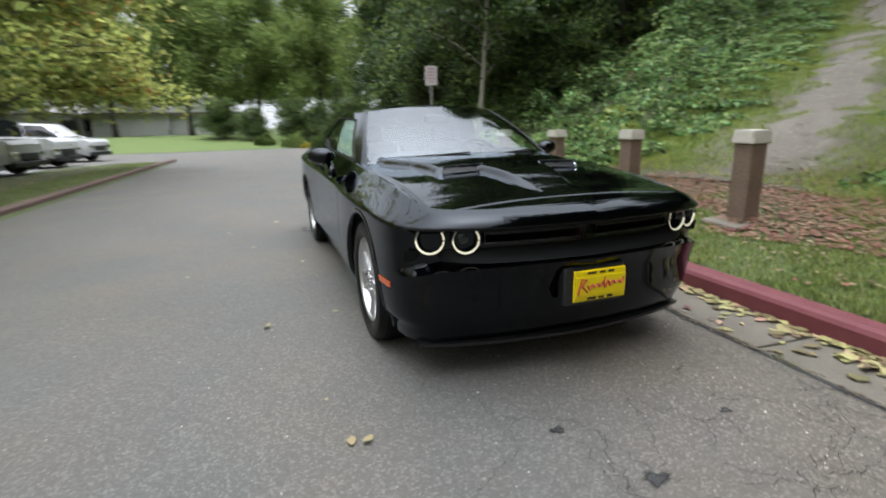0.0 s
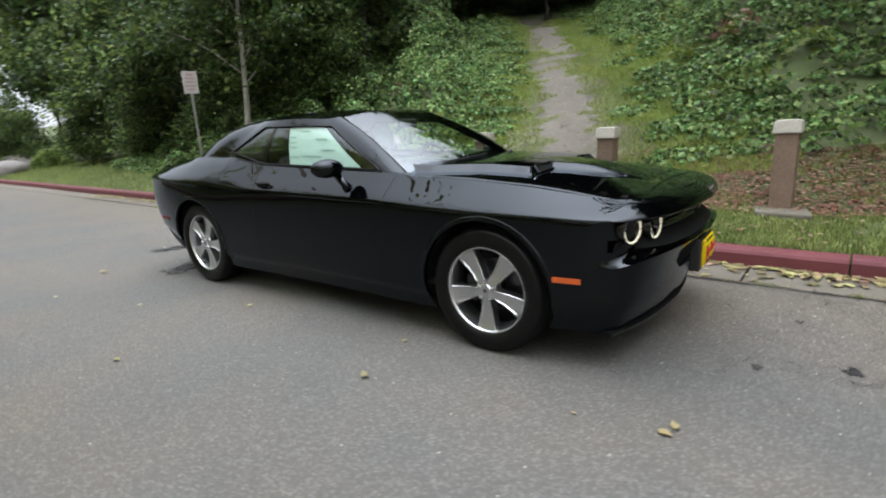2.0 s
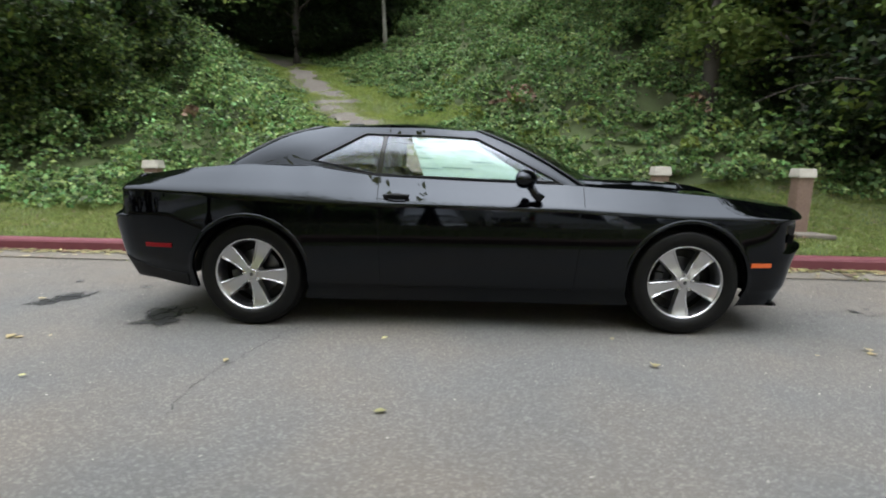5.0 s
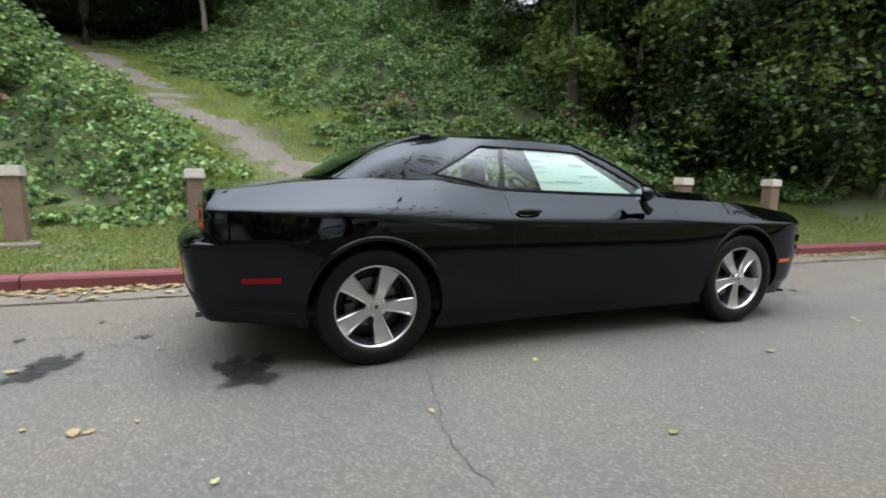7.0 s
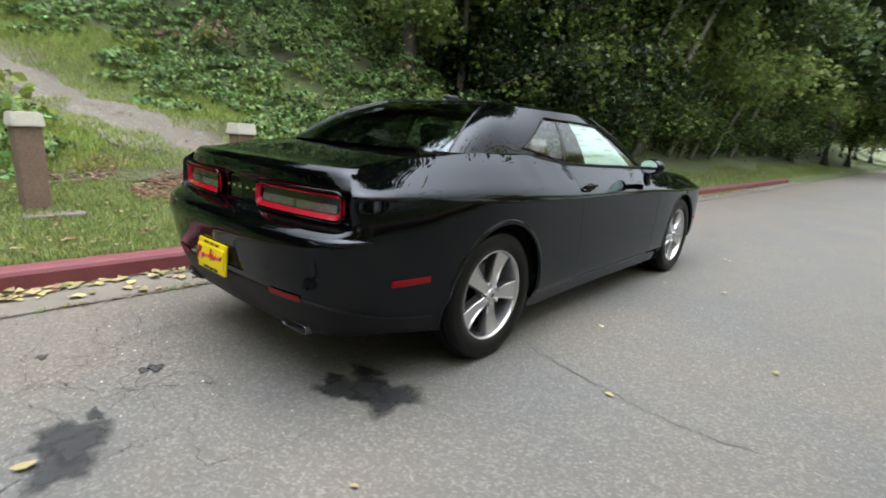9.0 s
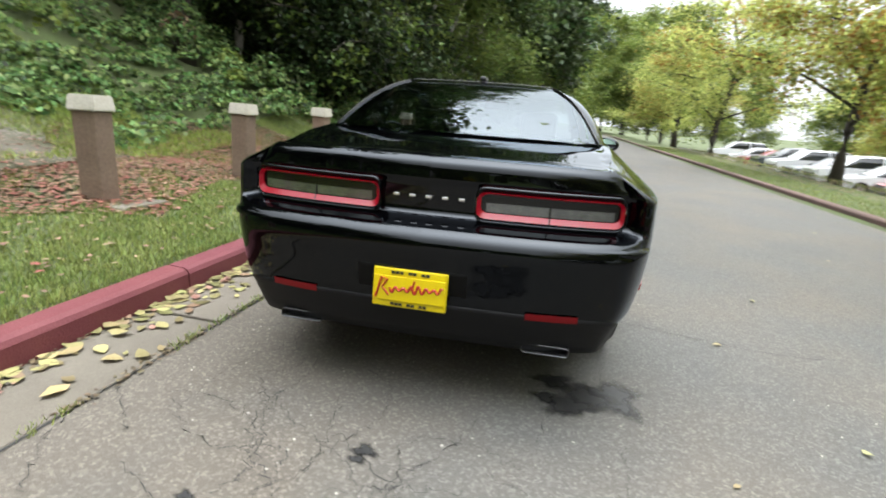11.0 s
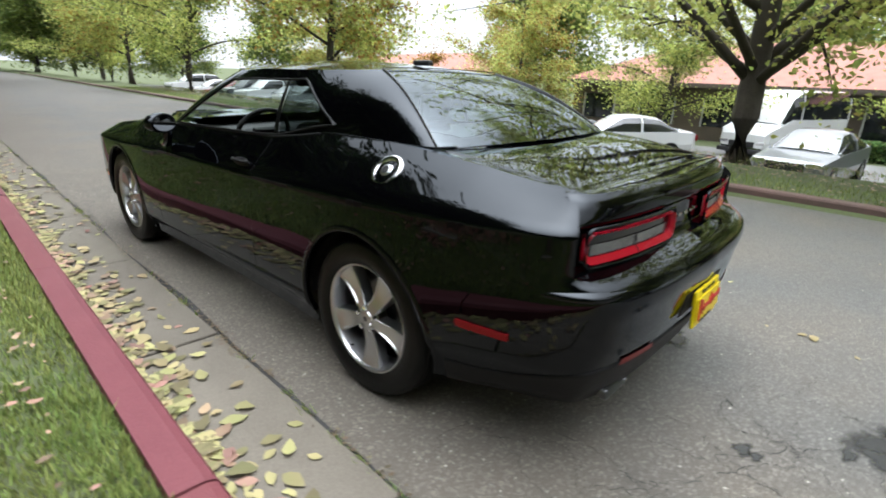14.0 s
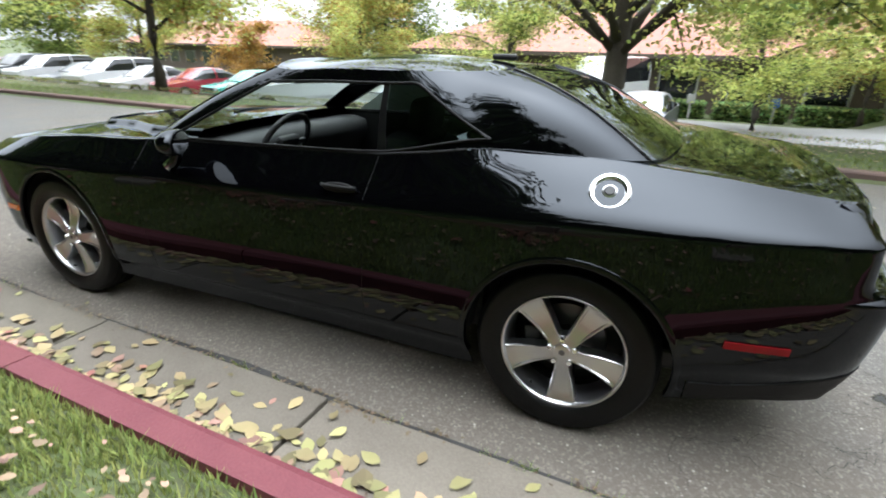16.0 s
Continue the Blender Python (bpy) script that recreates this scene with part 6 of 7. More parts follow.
plant(gold, [(-9.5, -13.3, 1.0, 80), (-10.8, -39.0, 1.05, 10), (-22.0, -13.5, 0.85, 120), (-9.2, 12.4, 1.45, 30), (-23.0, -31.0, 1.0, 300), (-24.5, 9.5, 0.7, 20)])
rust = make_tree("small_orange_tree", "small orange autumn tree beyond the parked cars", 3.6, 1.9, 0.06, 0.7, 10, M_ORANGE, 7000, 0.10, M_BARK, 13, rise=0.5, clump=0.36)
plant(rust, [(-23.5, -22.2, 1.0, 0), (-28.0, -18.5, 0.8, 120)])
verge = make_tree("roadside_tree", "tall yellow-green tree beside the far road", 10.0, 4.6, 0.18, 1.4, 16, M_LIME, 22000, 0.14, M_BARK, 17, second=M_GREENLEAF, rise=0.5, clump=0.6, droop=0.15)
plant(verge, [(4.2, -44, 1.0, 0), (3.0, -52, 1.05, 80), (2.4, -60, 1.1, 160), (1.8, -69, 1.2, 240), (-10.5, -66, 1.1, 300), (-1.0, -112, 2.2, 30), (0.8, -79, 1.4, 110), (-7.0, -124, 2.4, 190), (-13.5, -84, 1.8, 270), (-11.5, -100, 2.0, 50), (-27, -46, 1.0, 230), (-25, -66, 1.1, 20), (-16.0, -62, 1.4, 140), (-15.0, -72, 1.6, 220), (5.6, -31, 0.9, 45)])
willow = make_tree("weeping_tree", "tall weeping tree with hanging green foliage", 13.0, 4.5, 0.25, 3.6, 16, M_WILLOW, 24000, 0.15, M_BARK, 5, droop=0.5, rise=0.9, clump=0.6)
plant(willow, [(-24, 52, 1.0, 0), (-17, 54, 1.0, 200), (-20, 47, 1.0, 0), (-13, 50, 0.95, 60), (-6.5, 48, 1.0, 120), (-0.5, 46, 0.95, 180), (4.5, 42, 0.9, 240), (-28, 44, 1.0, 300), (9, 36, 0.95, 35), (-30, -16.5, 0.9, 90), (-34, 8, 0.95, 10), (-46, -4, 1.0, 40), (-47, 20, 1.0, 160), (13, 30, 0.9, 75), (-37, 38, 1.1, 200)])
wood = make_tree("woodland_tree", "tall dark green woodland tree on the bank", 13.0, 4.2, 0.20, 1.8, 18, M_THICKET, 12000, 0.23, M_BARK, 8, rise=0.55, clump=0.55)
places = []
for k in range(26):
    y = -34 + k * 2.6
    x = 17.5 + 5.5 * math.sin(k * 2.7) + 0.10 * max(0, -y - 5) * -3.2 + 2
    if y > 20:
        x -= 6
    if -4 < y < 12:
        x = max(x, 15.0) + 4
    places.append((max(x, 9.0), y, (1.3 + 0.3 * abs(math.sin(k * 1.7))) if y < -6 else 0.72 + 0.2 * abs(math.sin(k * 1.7)), k * 67))
for k in range(14):
    places.append((26 + 4 * math.sin(k * 1.9), -36 + k * 5.5, 1.9 if k < 5 else 0.8, k * 101))
places += [(11.4, -10.4, 1.7, 80), (8.8, -12.6, 1.5, 170), (7.3, -9.4, 1.35, 250), (7.0, -14.8, 1.4, 30), (8.2, -17.4, 1.45, 330), (6.0, -20, 1.0, 30), (4.4, -26, 1.15, 120), (2.6, -32, 1.3, 200), (1.6, -39, 1.4, 290), (0.9, -47, 1.4, 10)]
places += [(-44 + 8.0 * k, 74 + 3 * math.sin(k * 2.1), 1.35, k * 83) for k in range(8)]
plant(wood, places)
birch = make_tree("pale_trunk_tree", "slender tree with a pale trunk and sparse leaves", 9.5, 2.6, 0.10, 2.4, 12, M_THICKET, 9000, 0.10, M_BIRCH, 21, lean=0.10, second=M_GREENLEAF, clump=0.5)
plant(birch, [(4.45, 8.9, 0.85, 0), (5.4, 10.0, 0.95, 340), (6.95, 12.5, 1.0, 30), (8.2, 13.6, 1.05, 200), (7.6, 16.0, 0.95, 100), (9.6, 11.4, 1.0, 300), (5.6, -13.6, 1.0, 170), (5.3, -16.5, 0.95, 190), (6.6, -15.2, 1.05, 160), (4.9, -19.5, 1.0, 180), (5.8, -22.5, 1.0, 200), (5.0, -26, 1.0, 150), (19.5, 3.5, 1.0, 40), (20.5, 11.0, 0.95, 10)])
slant = make_tree("leaning_tree", "slender pale trunk leaning out of the thicket", 8.5, 1.8, 0.075, 4.2, 8, M_THICKET, 3500, 0.11, M_BIRCH, 27, lean=0.42, second=M_GREENLEAF, clump=0.4)
plant(slant, [(3.9, -9.6, 0.9, 225), (3.7, -11.4, 1.0, 215), (3.8, -12.0, 1.05, 222), (3.6, -14.2, 1.0, 230), (3.5, -15.0, 0.95, 218), (3.6, -16.6, 1.0, 226), (3.4, -18.4, 1.0, 212), (3.3, -21.0, 1.05, 225)])
spray = make_tree("hanging_shrub", "arching shrub with pale yellow-green leaf sprays", 3.6, 1.9, 0.03, 1.0, 9, M_GREENLEAF, 900, 0.08, M_BARK, 52, rise=0.5, clump=0.16, droop=0.25, category="shrub")
plant(spray, [(3.9, -6.6, 1.0, 0), (3.8, -8.2, 1.1, 120), (4.4, -10.6, 1.0, 240), (4.2, -13.0, 1.1, 180), (6.2, 10.4, 1.0, 300), (4.0, -17.2, 1.2, 20)])
# these crowns wear the leaf colour with the thicket's shade painted in
leafy = make_tree("leafy_tree", "leafy green tree overhanging the verge, shade darkened into its leaves", 7.0, 3.4, 0.14, 0.9, 16, M_SHADE, 27000, 0.088, M_BARK, 33, rise=0.35, clump=0.36, droop=0.12)
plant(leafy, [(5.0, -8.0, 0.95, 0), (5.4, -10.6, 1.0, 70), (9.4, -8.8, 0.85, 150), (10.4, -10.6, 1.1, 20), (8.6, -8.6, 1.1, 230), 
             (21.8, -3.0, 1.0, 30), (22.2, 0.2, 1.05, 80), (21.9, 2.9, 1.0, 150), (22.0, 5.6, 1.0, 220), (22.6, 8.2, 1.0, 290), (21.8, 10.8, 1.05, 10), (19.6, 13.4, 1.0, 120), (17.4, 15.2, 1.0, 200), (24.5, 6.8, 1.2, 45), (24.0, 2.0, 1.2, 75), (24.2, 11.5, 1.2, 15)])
canopy = make_tree("canopy_tree", "tall shade tree whose high dark crown reaches over the verge", 11.0, 4.6, 0.17, 4.8, 14, M_THICKET, 15000, 0.17, M_BARK, 61, rise=0.35, clump=0.5)
plant(canopy, [(6.6, -5.0, 1.0, 0), (6.2, -8.0, 0.95, 110)])
grove = make_tree("grove_tree", "mid green leafy tree at the edge of the woods", 7.2, 3.4, 0.14, 1.0, 16, M_THICKET, 24000, 0.100, M_BARK, 36, rise=0.40, clump=0.34, droop=0.15, second=M_WILLOW)
plant(grove, [(7.2, 10.4, 0.9, 60), (9.6, 9.4, 0.95, 160), (6.6, 14.6, 1.0, 250), (10.5, 12.8, 1.1, 340), (7.4, 18.5, 1.1, 15), (9.5, 22.5, 1.2, 130), (12.4, 16.5, 1.2, 200), (2.8, -47, 1.4, 140), (7.6, -13, 1.2, 90), (7.2, -17.5, 1.3, 190), (6.6, -11.0, 1.1, 30)])
pale = make_tree("alder", "tall light green leafy tree leaning over the verge", 7.4, 3.4, 0.12, 1.6, 16, M_WILLOW, 17000, 0.105, M_BIRCH, 35, rise=0.45, clump=0.36, droop=0.2)
plant(pale, [(6.6, -6.9, 0.85, 200), (4.7, -11.6, 0.95, 90), (4.5, -14.4, 1.05, 310), (4.4, -17.4, 1.1, 20), (4.4, -21.5, 1.15, 110), (4.2, -26.5, 1.2, 200), (4.0, -32.5, 1.25, 280), (3.5, -39, 1.3, 40)])
# shrub leaves also carry painted shade; the bushes below keep the lighter leaf
shrub = make_tree("shrub", "dense leafy green shrub with shade put into its leaf colour", 2.6, 1.5, 0.04, 0.25, 14, M_SHADE, 15000, 0.075, M_BARK, 41, rise=0.45, clump=0.34, category="shrub")
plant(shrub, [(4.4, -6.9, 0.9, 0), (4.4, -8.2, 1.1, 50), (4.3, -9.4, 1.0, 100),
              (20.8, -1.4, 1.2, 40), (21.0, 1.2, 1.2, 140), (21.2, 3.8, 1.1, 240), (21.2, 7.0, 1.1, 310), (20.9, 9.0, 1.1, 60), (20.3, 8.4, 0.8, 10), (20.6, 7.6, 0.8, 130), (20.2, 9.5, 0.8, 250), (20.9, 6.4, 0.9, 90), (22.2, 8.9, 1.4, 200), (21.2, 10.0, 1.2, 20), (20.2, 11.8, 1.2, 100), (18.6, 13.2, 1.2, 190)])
bush = make_tree("bush", "mid green leafy bush at the edge of the woods", 2.6, 1.5, 0.04, 0.25, 14, M_THICKET, 14000, 0.075, M_BARK, 43, rise=0.45, clump=0.34, category="shrub", second=M_WILLOW)
plant(bush, [(4.2, -11.6, 1.1, 160), (4.0, -14.2, 1.0, 220), (3.9, -16.8, 1.1, 280), (3.6, -19.8, 1.0, 330), (3.5, -23, 1.1, 30), (3.3, -27, 1.2, 90), (3.0, -31.5, 1.2, 140), (6.0, 9.6, 0.8, 60), (7.4, 8.4, 0.85, 110), (5.8, 12.0, 0.8, 200), (5.4, 16.2, 0.9, 250), (5.2, 21.0, 0.9, 300), (3.8, 27.5, 0.9, 340), (1.5, 35.0, 1.0, 10), (-1.2, 36.5, 0.8, 80), (3.2, 33.5, 0.9, 45), (-3.4, 38, 1.0, 130), (5.5, 30.5, 1.0, 170)])

# sign on a steel post
sg_ = thing("parking_sign", "faded white parking sign on a galvanised post", "sign", (2.96, 8.4, hz(2.96, 8.4)), -12)
part("post", box(0.05, 0.03, 2.45, (0, 0, 1.15), 0.004), M_STEEL, sg_)
part("panel", box(0.31, 0.006, 0.47, (0, -0.02, 2.20), 0.003), M_SIGN, sg_, "faded white panel")
for k, (w, h_) in enumerate(((0.16, 0.05), (0.22, 0.035), (0.2, 0.03), (0.23, 0.03), (0.15, 0.03))):
    part("print_bar", box(w, 0.004, h_, (0, -0.0255, 2.365 - k * 0.078), 0.001), M_SIGNRED, sg_)

# rounded garden shrubs and boulders at the bend
gs = np.random.default_rng(77)
for x, y, r, m, words in ((4.85, 24.4, 0.80, M_WILLOW, "pale green rounded garden shrub"), (2.9, 30.6, 0.75, M_GREENLEAF, "green rounded garden shrub"), (1.3, 32.4, 0.85, M_WILLOW, "pale green rounded garden shrub"),
                          (-0.6, 33.8, 0.70, M_GREENLEAF, "green rounded garden shrub"), (3.9, 28.2, 0.60, M_GREENLEAF, "green rounded garden shrub"), (1.9, 30.9, 0.35, M_YELLOWFL, "low yellow flowering shrub")):
    t = thing("garden_shrub", words, "shrub", (x, y, hz(x, y)), 0, "garden shrubs at the bend")
    d = gs.normal(size=(3200, 3))
    d /= np.linalg.norm(d, axis=1)[:, None]
    d[:, 2] = np.abs(d[:, 2])
    p = d * r * (0.9 + 0.16 * np.sin(d[:, :1] * 5) * np.cos(d[:, 1:2] * 6)) * gs.uniform(0.82, 1.06, (3200, 1)) * [1, 1, 1.1]
    v, f = leaves(p, 0.075, 0.8, gs)
    link("foliage", fast_mesh("foliage", v, f), m, t)
    part("stem", tube([(0, 0, -0.1), (0.02, 0, r * 0.5), (0, 0.03, r * 0.9)], [0.05, 0.04, 0.01], 6), M_BARK, t)
for x, y, s, rz in ((3.5, 25.6, 0.8, 0), (4.3, 27.0, 1.0, 70), (6.2, 24.5, 0.7, 50)):
    b = bmesh.new()
    bmesh.ops.create_icosphere(b, subdivisions=3, radius=0.9 * s)
    for v in b.verts:
        v.co *= 1 + 0.18 * noise.noise(v.co * 1.6 + Vector((x, y, 0)))
        v.co.z *= 0.6
    o = part("boulder", b, M_STONE, smooth=True)
    tagged(o, "grey boulder among shrubs at the bend", "boulder")
    o.matrix_basis = pose(x, y, hz(x, y) + 0.25 * s, 0, 0, rz)

# ---- road marks ----


def blot(name, x, y, rx, ry, seed, material, label, n=44, z=0.004):
    g = np.random.default_rng(seed)
    ph = g.uniform(0, 6.28, 6)
    places, quads = [], []
    for k in range(n):
        a = 2 * math.pi * k / n
        r = 1 + 0.22 * math.sin(3 * a + ph[0]) + 0.16 * math.sin(5 * a + ph[1]) + 0.05 * math.sin(9 * a + ph[2]) + 0.03 * math.sin(14 * a + ph[3])
        for q in (0.02, 0.45, 0.85, 1.35):
            places.append((x + rx * q * r * math.cos(a), y + ry * q * r * math.sin(a), z))
        for q in range(3):
            o, p = 4 * k + q, 4 * ((k + 1) % n) + q
            quads.append((o, o + 1, p + 1, p))
    me = fast_mesh(name, places, quads)
    wet = me.attributes.new("wet", "FLOAT", "POINT")
    wet.data.foreach_set("value", np.tile([1.0, 0.85, 0.5, 0.0], n).astype(np.float32))
    return tagged(link(name, me, material), label, "stain", kind="structure")


for k, (x, y, rx, ry) in enumerate(((-0.86, 2.17, 0.12, 0.13), (-0.74, 2.22, 0.10, 0.11), (-0.60, 2.10, 0.08, 0.06), (-0.66, 2.30, 0.10, 0.08), (-0.56, 2.26, 0.045, 0.05))):
    blot("oil_stain", x, y, rx, ry, 20 + k, M_STAIN, "dark oil stain on the asphalt", z=0.004 + 0.0008 * k)
for k, (x, y, rx, ry) in enumerate(((-0.46, 3.34, 0.10, 0.09), (-0.34, 3.26, 0.10, 0.10), (-0.24, 3.28, 0.07, 0.09), (-0.18, 3.16, 0.05, 0.025))):
    blot("oil_stain", x, y, rx, ry, 30 + k, M_STAIN, "dark oil stain on the asphalt", z=0.004 + 0.0008 * k)
for k, (x, y, r) in enumerate(((0.09, 2.84, 0.045), (0.10, 2.89, 0.03), (-0.235, -3.136, 0.05), (-0.14, -3.30, 0.025), (-0.40, -2.75, 0.03), (0.36, -2.9, 0.025), (0.25, 3.6, 0.04), (0.55, 3.2, 0.03), (-0.55, -4.1, 0.05))):
    blot("oil_spot", x, y, r, r * 0.7, 10 + k, M_STAIN, "small dark oil spot on the asphalt", 18)


def crack(pts, width, seed):
    g = np.random.default_rng(seed)
    c = spline(pts, 40)
    c[:, :2] += g.normal(0, 0.012, (40, 2))
    t = np.gradient(c, axis=0)
    t /= np.linalg.norm(t, axis=1)[:, None]
    nrm = np.stack([-t[:, 1], t[:, 0]], -1)
    w = width * g.uniform(0.3, 1.2, 40)[:, None]
    a, b2 = c[:, :2] + nrm * w, c[:, :2] - nrm * w
    z = np.full((40, 1), 0.004)
    v = np.stack([np.hstack([a, z]), np.hstack([b2, z])], 1).reshape(-1, 3)
    return tagged(link("crack", fast_mesh("crack", v, grid_faces(40, 2)), M_CRACK), "thin dark crack in the asphalt", "crack", kind="structure")


crack([(-0.3, 0.95), (-0.72, 1.02), (-0.95, 1.14), (-1.22, 1.25), (-1.52, 1.31), (-1.75, 1.37), (-1.95, 1.37), (-2.2, 1.35)], 0.0032, 1)
for k in range(110):
    g = np.random.default_rng(100 + k)
    rear = k % 2
    x0, y0 = g.uniform(-0.6, 1.1), g.uniform(2.4, 5.0) if rear else g.uniform(-5.0, -2.4)
    a = g.uniform(0, 6.28)
    pts = [(x0, y0)]
    for q in range(4):
        a += g.normal(0, 0.6)
        pts.append((min(pts[-1][0] + 0.22 * math.cos(a), 1.1 + SKEW * y0), pts[-1][1] + 0.22 * math.sin(a)))
    crack(pts, 0.0016, 200 + k)
crack([(1.135 + SKEW * y + 0.008 * math.sin(y * 3.1), y) for y in np.linspace(-14, 12, 30)], 0.030, 5)

# ---- parked cars, buildings and the rest beyond the strip ----


def parked(name, label, category, material, prof, width, wheel_y, wheel_r, glass, at, rz, group="cars in the car park"):
    """A car lofted from its side profile: rows of (y, low, belt, roof, half width at the belt, half width at the roof)."""
    t = thing(name, label, category, at, rz, group)
    rows, cab = [], []
    for y, lo, belt, roof, wb, wt in prof:
        rows.append([(-wb * 0.92, y, lo), (-wb, y, lo + (belt - lo) * 0.45), (-wb * 0.97, y, belt), (-wb * 0.80, y, belt + 0.02), (0, y, belt + 0.035), (wb * 0.80, y, belt + 0.02), (wb * 0.97, y, belt), (wb, y, lo + (belt - lo) * 0.45), (wb * 0.92, y, lo)])
        if roof > belt + 0.05:
            cab.append([(-wb * 0.95, y, belt), (-(wb * 0.55 + wt * 0.45), y, belt + (roof - belt) * 0.55), (-wt, y, roof - 0.06), (-wt * 0.8, y, roof - 0.01), (0, y, roof + 0.01), (wt * 0.8, y, roof - 0.01), (wt, y, roof - 0.06), (wb * 0.55 + wt * 0.45, y, belt + (roof - belt) * 0.55), (wb * 0.95, y, belt)])
    b = sheet(rows)
    b.verts.ensure_lookup_table()
    b.faces.new([b.verts[k] for k in range(9)])
    b.faces.new([b.verts[len(b.verts) - 9 + k] for k in range(9)][::-1])
    bmesh.ops.recalc_face_normals(b, faces=b.faces)
    part("body", b, material, t, smooth=False)
    b = sheet([r[2:7] for r in cab])
    part("roof", b, material, t, smooth=True)
    n = len(cab)
    g = bmesh.new()
    for side in (slice(0, 3), slice(6, 9)):
        join(g, sheet([r[side] for r in cab]))
    part("side_glass", g, M_CARGLASS, t)
    for nm, r in (("windscreen", cab[0]), ("rear_glass", cab[-1])):
        g = bmesh.new()
        g.faces.new([g.verts.new(p) for p in r])
        part(nm, g, M_CARGLASS, t)
    for k in range(n):
        if k in (0, n // 2, n - 1):
            for sl in (slice(0, 3), slice(6, 9)):
                part("pillar", tube(cab[k][sl], 0.035, 5), material, t)
    for sx in (1, -1):
        for wy in wheel_y:
            w = lathe([(-0.1, wheel_r * 0.6), (-0.1, wheel_r), (0.1, wheel_r), (0.1, wheel_r * 0.6)], 20)
            bmesh.ops.translate(w, vec=(sx * (width / 2 - 0.10), wy, wheel_r), verts=w.verts)
            wh = part("wheel", w, M_TYRE, t)
            d = lathe([(sx * 0.06, 0.0), (sx * 0.09, wheel_r * 0.58), (sx * 0.05, wheel_r * 0.62)], 16, closed=False)
            bmesh.ops.translate(d, vec=(sx * (width / 2 - 0.10), wy, wheel_r), verts=d.verts)
            part("rim", d, M_ALLOY, wh)
        y0, y1 = prof[0][0], prof[-1][0]
        part("headlight", box(0.32, 0.05, 0.13, (sx * (width / 2 - 0.28), y0 + 0.01, 0.68), 0.02), M_CHROME, t)
        part("tail_light", box(0.20, 0.05, 0.18, (sx * (width / 2 - 0.20), y1 - 0.01, 0.80), 0.02), M_REDREF, t)
    part("front_grille", box(width * 0.5, 0.04, 0.22, (0, prof[0][0] - 0.005, 0.60), 0.02), M_BLACKPL, t)
    part("bumper", box(width * 0.92, 0.12, 0.18, (0, prof[0][0] - 0.02, 0.36), 0.04), M_BLACKPL if glass else material, t)
    return t


SEDAN = [(-2.3, 0.35, 0.62, 0, 0.72, 0), (-2.15, 0.22, 0.74, 0, 0.86, 0), (-1.0, 0.2, 0.88, 0.90, 0.90, 0.75), (-0.95, 0.2, 0.89, 0.95, 0.90, 0.74), (-0.2, 0.2, 0.92, 1.40, 0.90, 0.60), (0.4, 0.2, 0.93, 1.44, 0.90, 0.62), (1.0, 0.2, 0.95, 1.38, 0.90, 0.60), (1.65, 0.22, 0.97, 1.03, 0.88, 0.66), (2.15, 0.28, 0.96, 0, 0.84, 0), (2.3, 0.36, 0.90, 0, 0.74, 0)]
SUV = [(-2.3, 0.45, 0.85, 0, 0.78, 0), (-2.2, 0.3, 0.98, 0, 0.90, 0), (-1.15, 0.28, 1.10, 1.16, 0.94, 0.80), (-0.45, 0.28, 1.12, 1.70, 0.94, 0.72), (0.6, 0.28, 1.12, 1.76, 0.94, 0.72), (1.8, 0.28, 1.12, 1.72, 0.94, 0.72), (2.2, 0.3, 1.10, 1.30, 0.92, 0.78), (2.3, 0.45, 1.0, 0, 0.86, 0)]
PICKUP = [(-2.8, 0.5, 0.95, 0, 0.85, 0), (-2.7, 0.4, 1.08, 0, 0.95, 0), (-1.5, 0.38, 1.15, 1.20, 0.98, 0.80), (-0.8, 0.38, 1.18, 1.82, 0.98, 0.74), (0.5, 0.38, 1.18, 1.84, 0.98, 0.74), (0.75, 0.38, 1.18, 1.30, 0.98, 0.80), (0.9, 0.38, 1.18, 0, 0.98, 0), (2.8, 0.42, 1.18, 0, 0.96, 0)]
VAN = [(-2.9, 0.5, 0.95, 0, 0.85, 0), (-2.75, 0.35, 1.15, 0, 0.97, 0), (-2.1, 0.3, 1.35, 1.42, 1.0, 0.85), (-1.5, 0.3, 1.55, 2.35, 1.0, 0.82), (-0.9, 0.3, 1.55, 2.62, 1.0, 0.84), (2.6, 0.3, 1.55, 2.64, 1.0, 0.84), (2.8, 0.32, 1.5, 2.45, 0.98, 0.84)]


def lot(name, label, category, material, prof, x, y, rz, width=1.85, wy=(-1.4, 1.4), wr=0.32, z=None):
    kx = x - SKEW * y
    zz = float(np.interp(kx, [-24, -9.8], [-1.38, -0.98])) + 0.02 if z is None else z
    return parked(name, label, category, material, prof, width, wy, wr, True, (x, y, zz), rz)


lot("van", "tall white delivery van in the car park", "van", M_WHITECAR, VAN, -23.0, -0.9, 72, 2.0, (-1.9, 1.8), 0.36)
lot("hatchback", "silver grey car nosed towards the strip", "car", M_SILVERCAR, SEDAN, -15.6, 1.1, 82, 1.8)
lot("sedan", "white sedan parked behind the strip", "car", M_WHITECAR, SEDAN, -15.0, -4.4, 45, 1.85)
lot("pickup", "white pickup truck parked beyond the strip", "pickup", M_WHITECAR, PICKUP, -14.6, -11.6, 60, 2.0, (-1.9, 1.7), 0.40)
lot("silver_sedan", "silver sedan in the car park", "car", M_SILVERCAR, SEDAN, -15.6, -8.0, 70, 1.85)
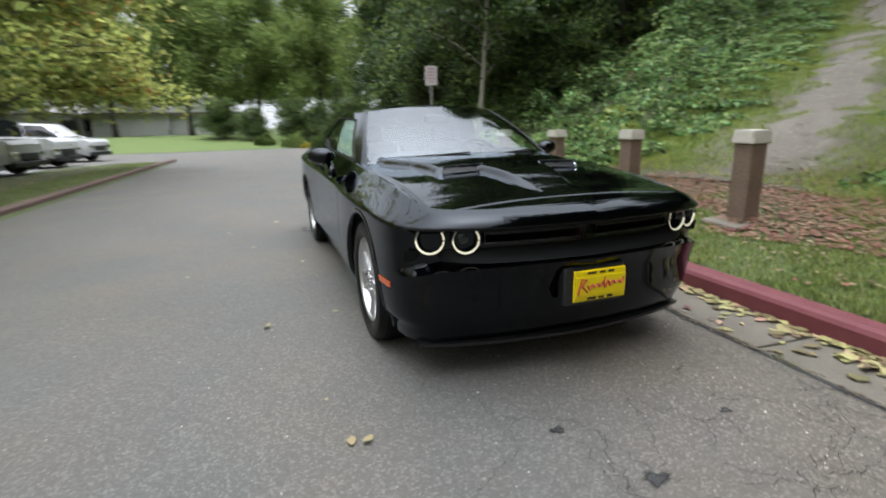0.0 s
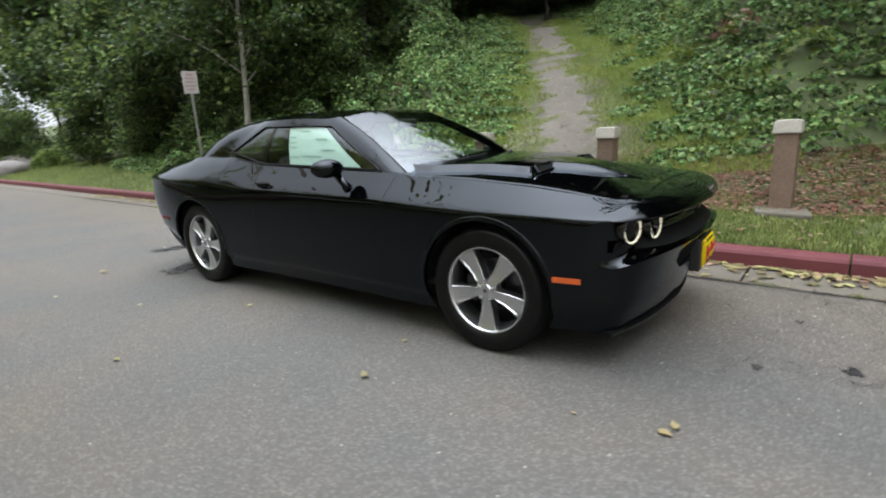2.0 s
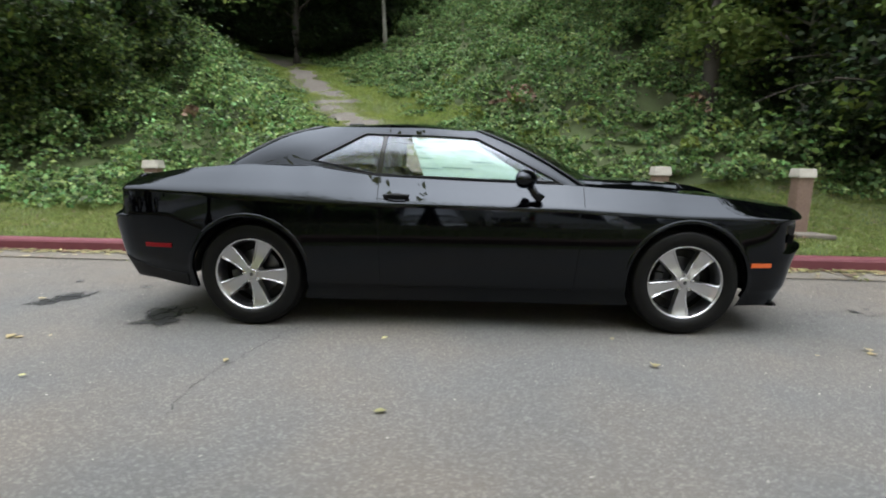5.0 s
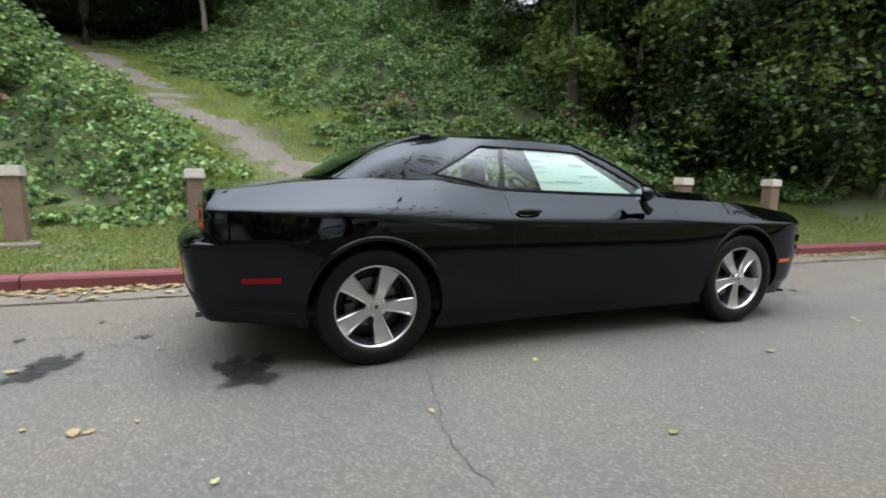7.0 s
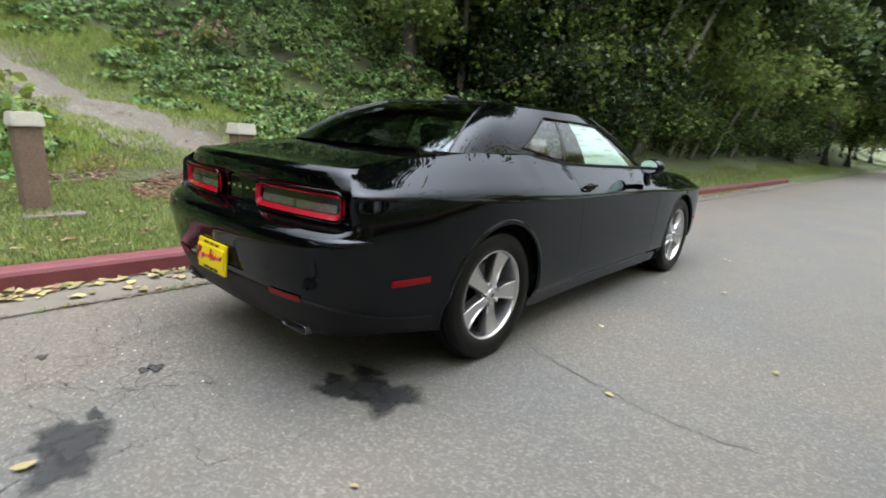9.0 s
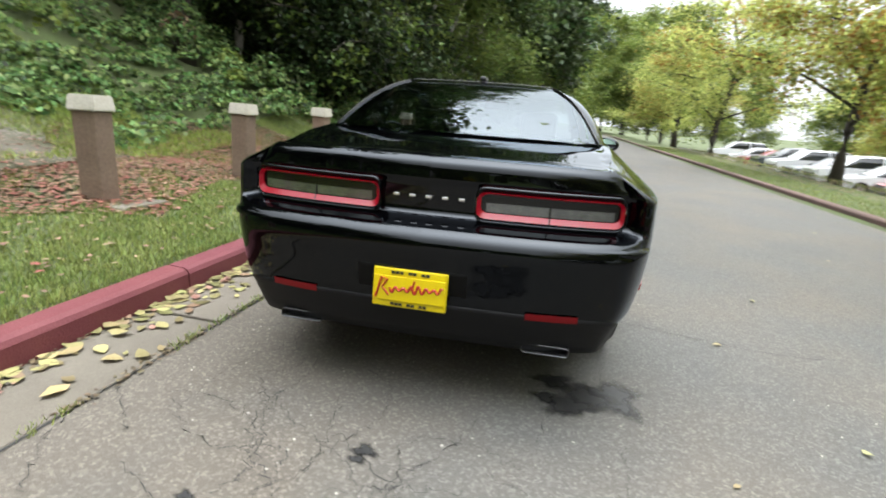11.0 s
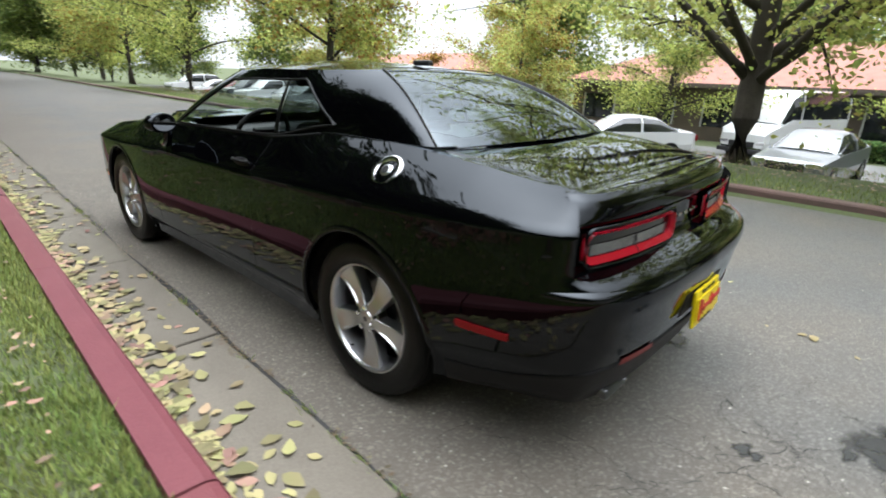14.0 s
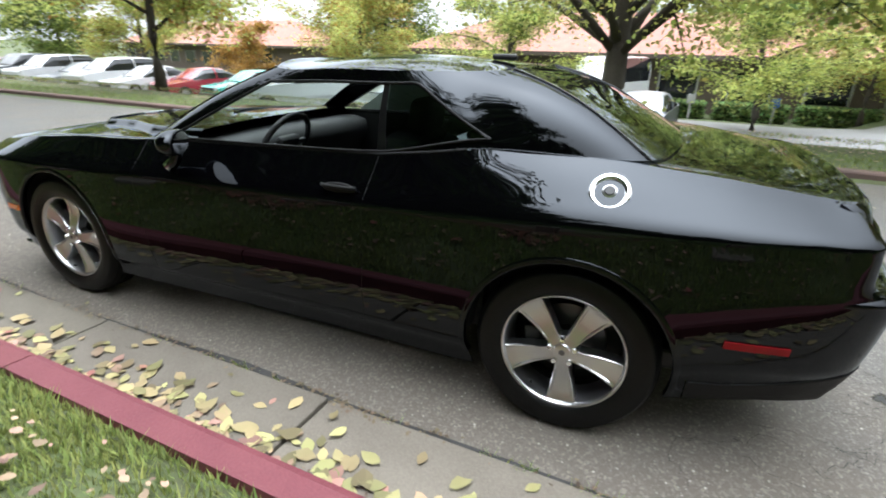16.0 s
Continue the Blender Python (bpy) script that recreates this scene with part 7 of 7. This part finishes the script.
lot("teal_sedan", "teal green sedan in the car park", "car", M_TEALCAR, SEDAN, -17.6, -17.0, 75, 1.85)
lot("red_sedan", "dark red sedan in the car park", "car", M_REDCAR, SEDAN, -17.2, -20.0, 80, 1.85)
lot("sedan", "white sedan in a row of parked cars", "car", M_WHITECAR, SEDAN, -16.6, -22.8, 85, 1.85)
lot("suv", "white sport utility vehicle in a row of parked cars", "car", M_WHITECAR, SUV, -16.8, -25.6, 88, 1.9)
lot("sedan", "silver sedan in a row of parked cars", "car", M_SILVERCAR, SEDAN, -17.0, -28.4, 90, 1.85)
lot("suv", "white sport utility vehicle in a row of parked cars", "car", M_WHITECAR, SUV, -17.1, -31.2, 90, 1.9)
lot("suv", "dark sport utility vehicle in a row of parked cars", "car", M_DARKCAR, SUV, -17.2, -34.0, 90, 1.9)
lot("red_sedan", "red sedan in a row of parked cars", "car", M_REDCAR, SEDAN, -17.4, -37.0, 90, 1.85)
lot("sedan", "white sedan in a row of parked cars", "car", M_WHITECAR, SEDAN, -17.6, -41.0, 90, 1.85)
lot("suv", "white sport utility vehicle in a row of parked cars", "car", M_WHITECAR, SUV, -18.0, -46.0, 90, 1.9)
lot("pickup", "white pickup truck nosed towards the strip", "pickup", M_WHITECAR, PICKUP, -10.9, 16.0, 80, 2.0, (-1.9, 1.7), 0.40, z=0.0)
lot("pickup", "white pickup truck beside a box van", "pickup", M_WHITECAR, PICKUP, -10.9, 19.9, 78, 2.0, (-1.9, 1.7), 0.40, z=0.0)
lot("suv", "white sport utility vehicle nosed towards the strip", "car", M_WHITECAR, SUV, -10.3, 24.0, 76, 1.9, z=0.0)
lot("van", "white box van behind the pickup trucks", "van", M_WHITECAR, VAN, -13.9, 22.0, 80, 2.0, (-1.9, 1.8), 0.36, z=0.0)
lot("dark_suv", "dark sport utility vehicle far down the road", "car", M_DARKCAR, SUV, -4.6, -58, 178, 1.9, z=0.0)


def building(name, label, x, y, length, depth, wall_h, roof_h, wall_m, roof_m, rz, n_win, gable=False):
    t = thing(name, label, "building", (x, y, hz(x, y) - 0.1), rz)
    part("wall", box(depth, length, wall_h, (0, 0, wall_h / 2)), wall_m, t)
    o, e = 0.9 if not gable else 0.4, wall_h - 0.1
    b = bmesh.new()
    hx, hy = depth / 2 + o, length / 2 + o
    lo = [b.verts.new(p) for p in ((-hx, -hy, e), (hx, -hy, e), (hx, hy, e), (-hx, hy, e))]
    inn = (0.0 if gable else depth * 0.5)
    hi = [b.verts.new((0, -hy + inn, e + roof_h)), b.verts.new((0, hy - inn, e + roof_h))]
    for q in ((lo[0], lo[1], hi[0]), (lo[2], lo[3], hi[1]), (lo[1], lo[2], hi[1], hi[0]), (lo[3], lo[0], hi[0], hi[1]), lo[::-1]):
        b.faces.new(q)
    part("roof", b, roof_m, t)
    part("fascia", box(depth + 2 * o + 0.05, length + 2 * o + 0.05, 0.22, (0, 0, e)), M_WALLB, t)
    for k in range(n_win):
        w = new("window")
        w.parent = t
        w.matrix_basis = pose(depth / 2, -length / 2 + length * (k + 0.5) / n_win, wall_h * 0.52)
        part("pane", box(0.06, length / n_win * 0.55, wall_h * 0.45, (0.0, 0, 0)), M_CARGLASS, w)
        for s in (1, -1):
            part("frame_bar", box(0.09, 0.08, wall_h * 0.47, (0.01, s * length / n_win * 0.28, 0)), M_WALLW, w)
    return t


building("office_building", "low office building with a terracotta roof", -33, 2, 30, 11, 3.0, 2.4, M_WALLB, M_ROOF, 2, 9)
building("office_building", "low office building with a terracotta roof beyond the cars", -51, -50, 34, 12, 3.0, 2.8, M_WALLB, M_ROOF, -14, 9)
for x, y, rz in ((-22, 62, 75), (-14, 64, 95), (-6, 65, 80), (-31, 60, 90)):
    building("house", "pale grey gabled house beyond the trees", x, y, 8, 7, 2.6, 2.4, M_WALLW, M_WALLW, rz - 90, 2, True)

# clipped hedges and white signs along the far side of the car park
hb = np.random.default_rng(55)
for x, y, l_h in ((-25.0, 2.2, 2.6), (-25.0, 5.4, 3.0), (-25.1, 8.8, 3.0), (-25.0, -2.0, 3.0), (-25.2, 12.5, 3.0)):
    t = thing("hedge", "clipped green hedge beside the car park", "hedge", (x, y, hz(x, y)), 0)
    n = 5000
    p = np.stack([hb.uniform(-0.5, 0.5, n), hb.uniform(-l_h / 2, l_h / 2, n), hb.uniform(0.05, 0.75, n)], -1)
    ax = hb.integers(0, 3, n)
    p[:, 0] = np.where(ax == 0, np.sign(p[:, 0]) * 0.5, p[:, 0])
    p[:, 2] = np.where(ax == 2, 0.75, p[:, 2])
    v, f = leaves(p + hb.normal(0, 0.03, (n, 3)), 0.10, 0.8, hb)
    link("foliage", fast_mesh("foliage", v, f), M_IVY, t)
    part("core", box(0.8, l_h - 0.2, 0.65, (0, 0, 0.33), 0.05), M_THICKET, t)
for x, y, m in ((-24.4, 0.64, M_WALLW), (-24.4, 2.84, M_WALLW), (-24.5, 6.26, M_BLUE)):
    t = thing("bay_sign", "small parking bay sign on a white post", "sign", (x, y, hz(x, y)), 0, "bay signs")
    part("post", box(0.09, 0.09, 0.8, (0, 0, 0.4), 0.01), M_WALLW, t)
    part("panel", box(0.03, 0.34, 0.42, (0.05, 0, 0.92), 0.01), m, t)
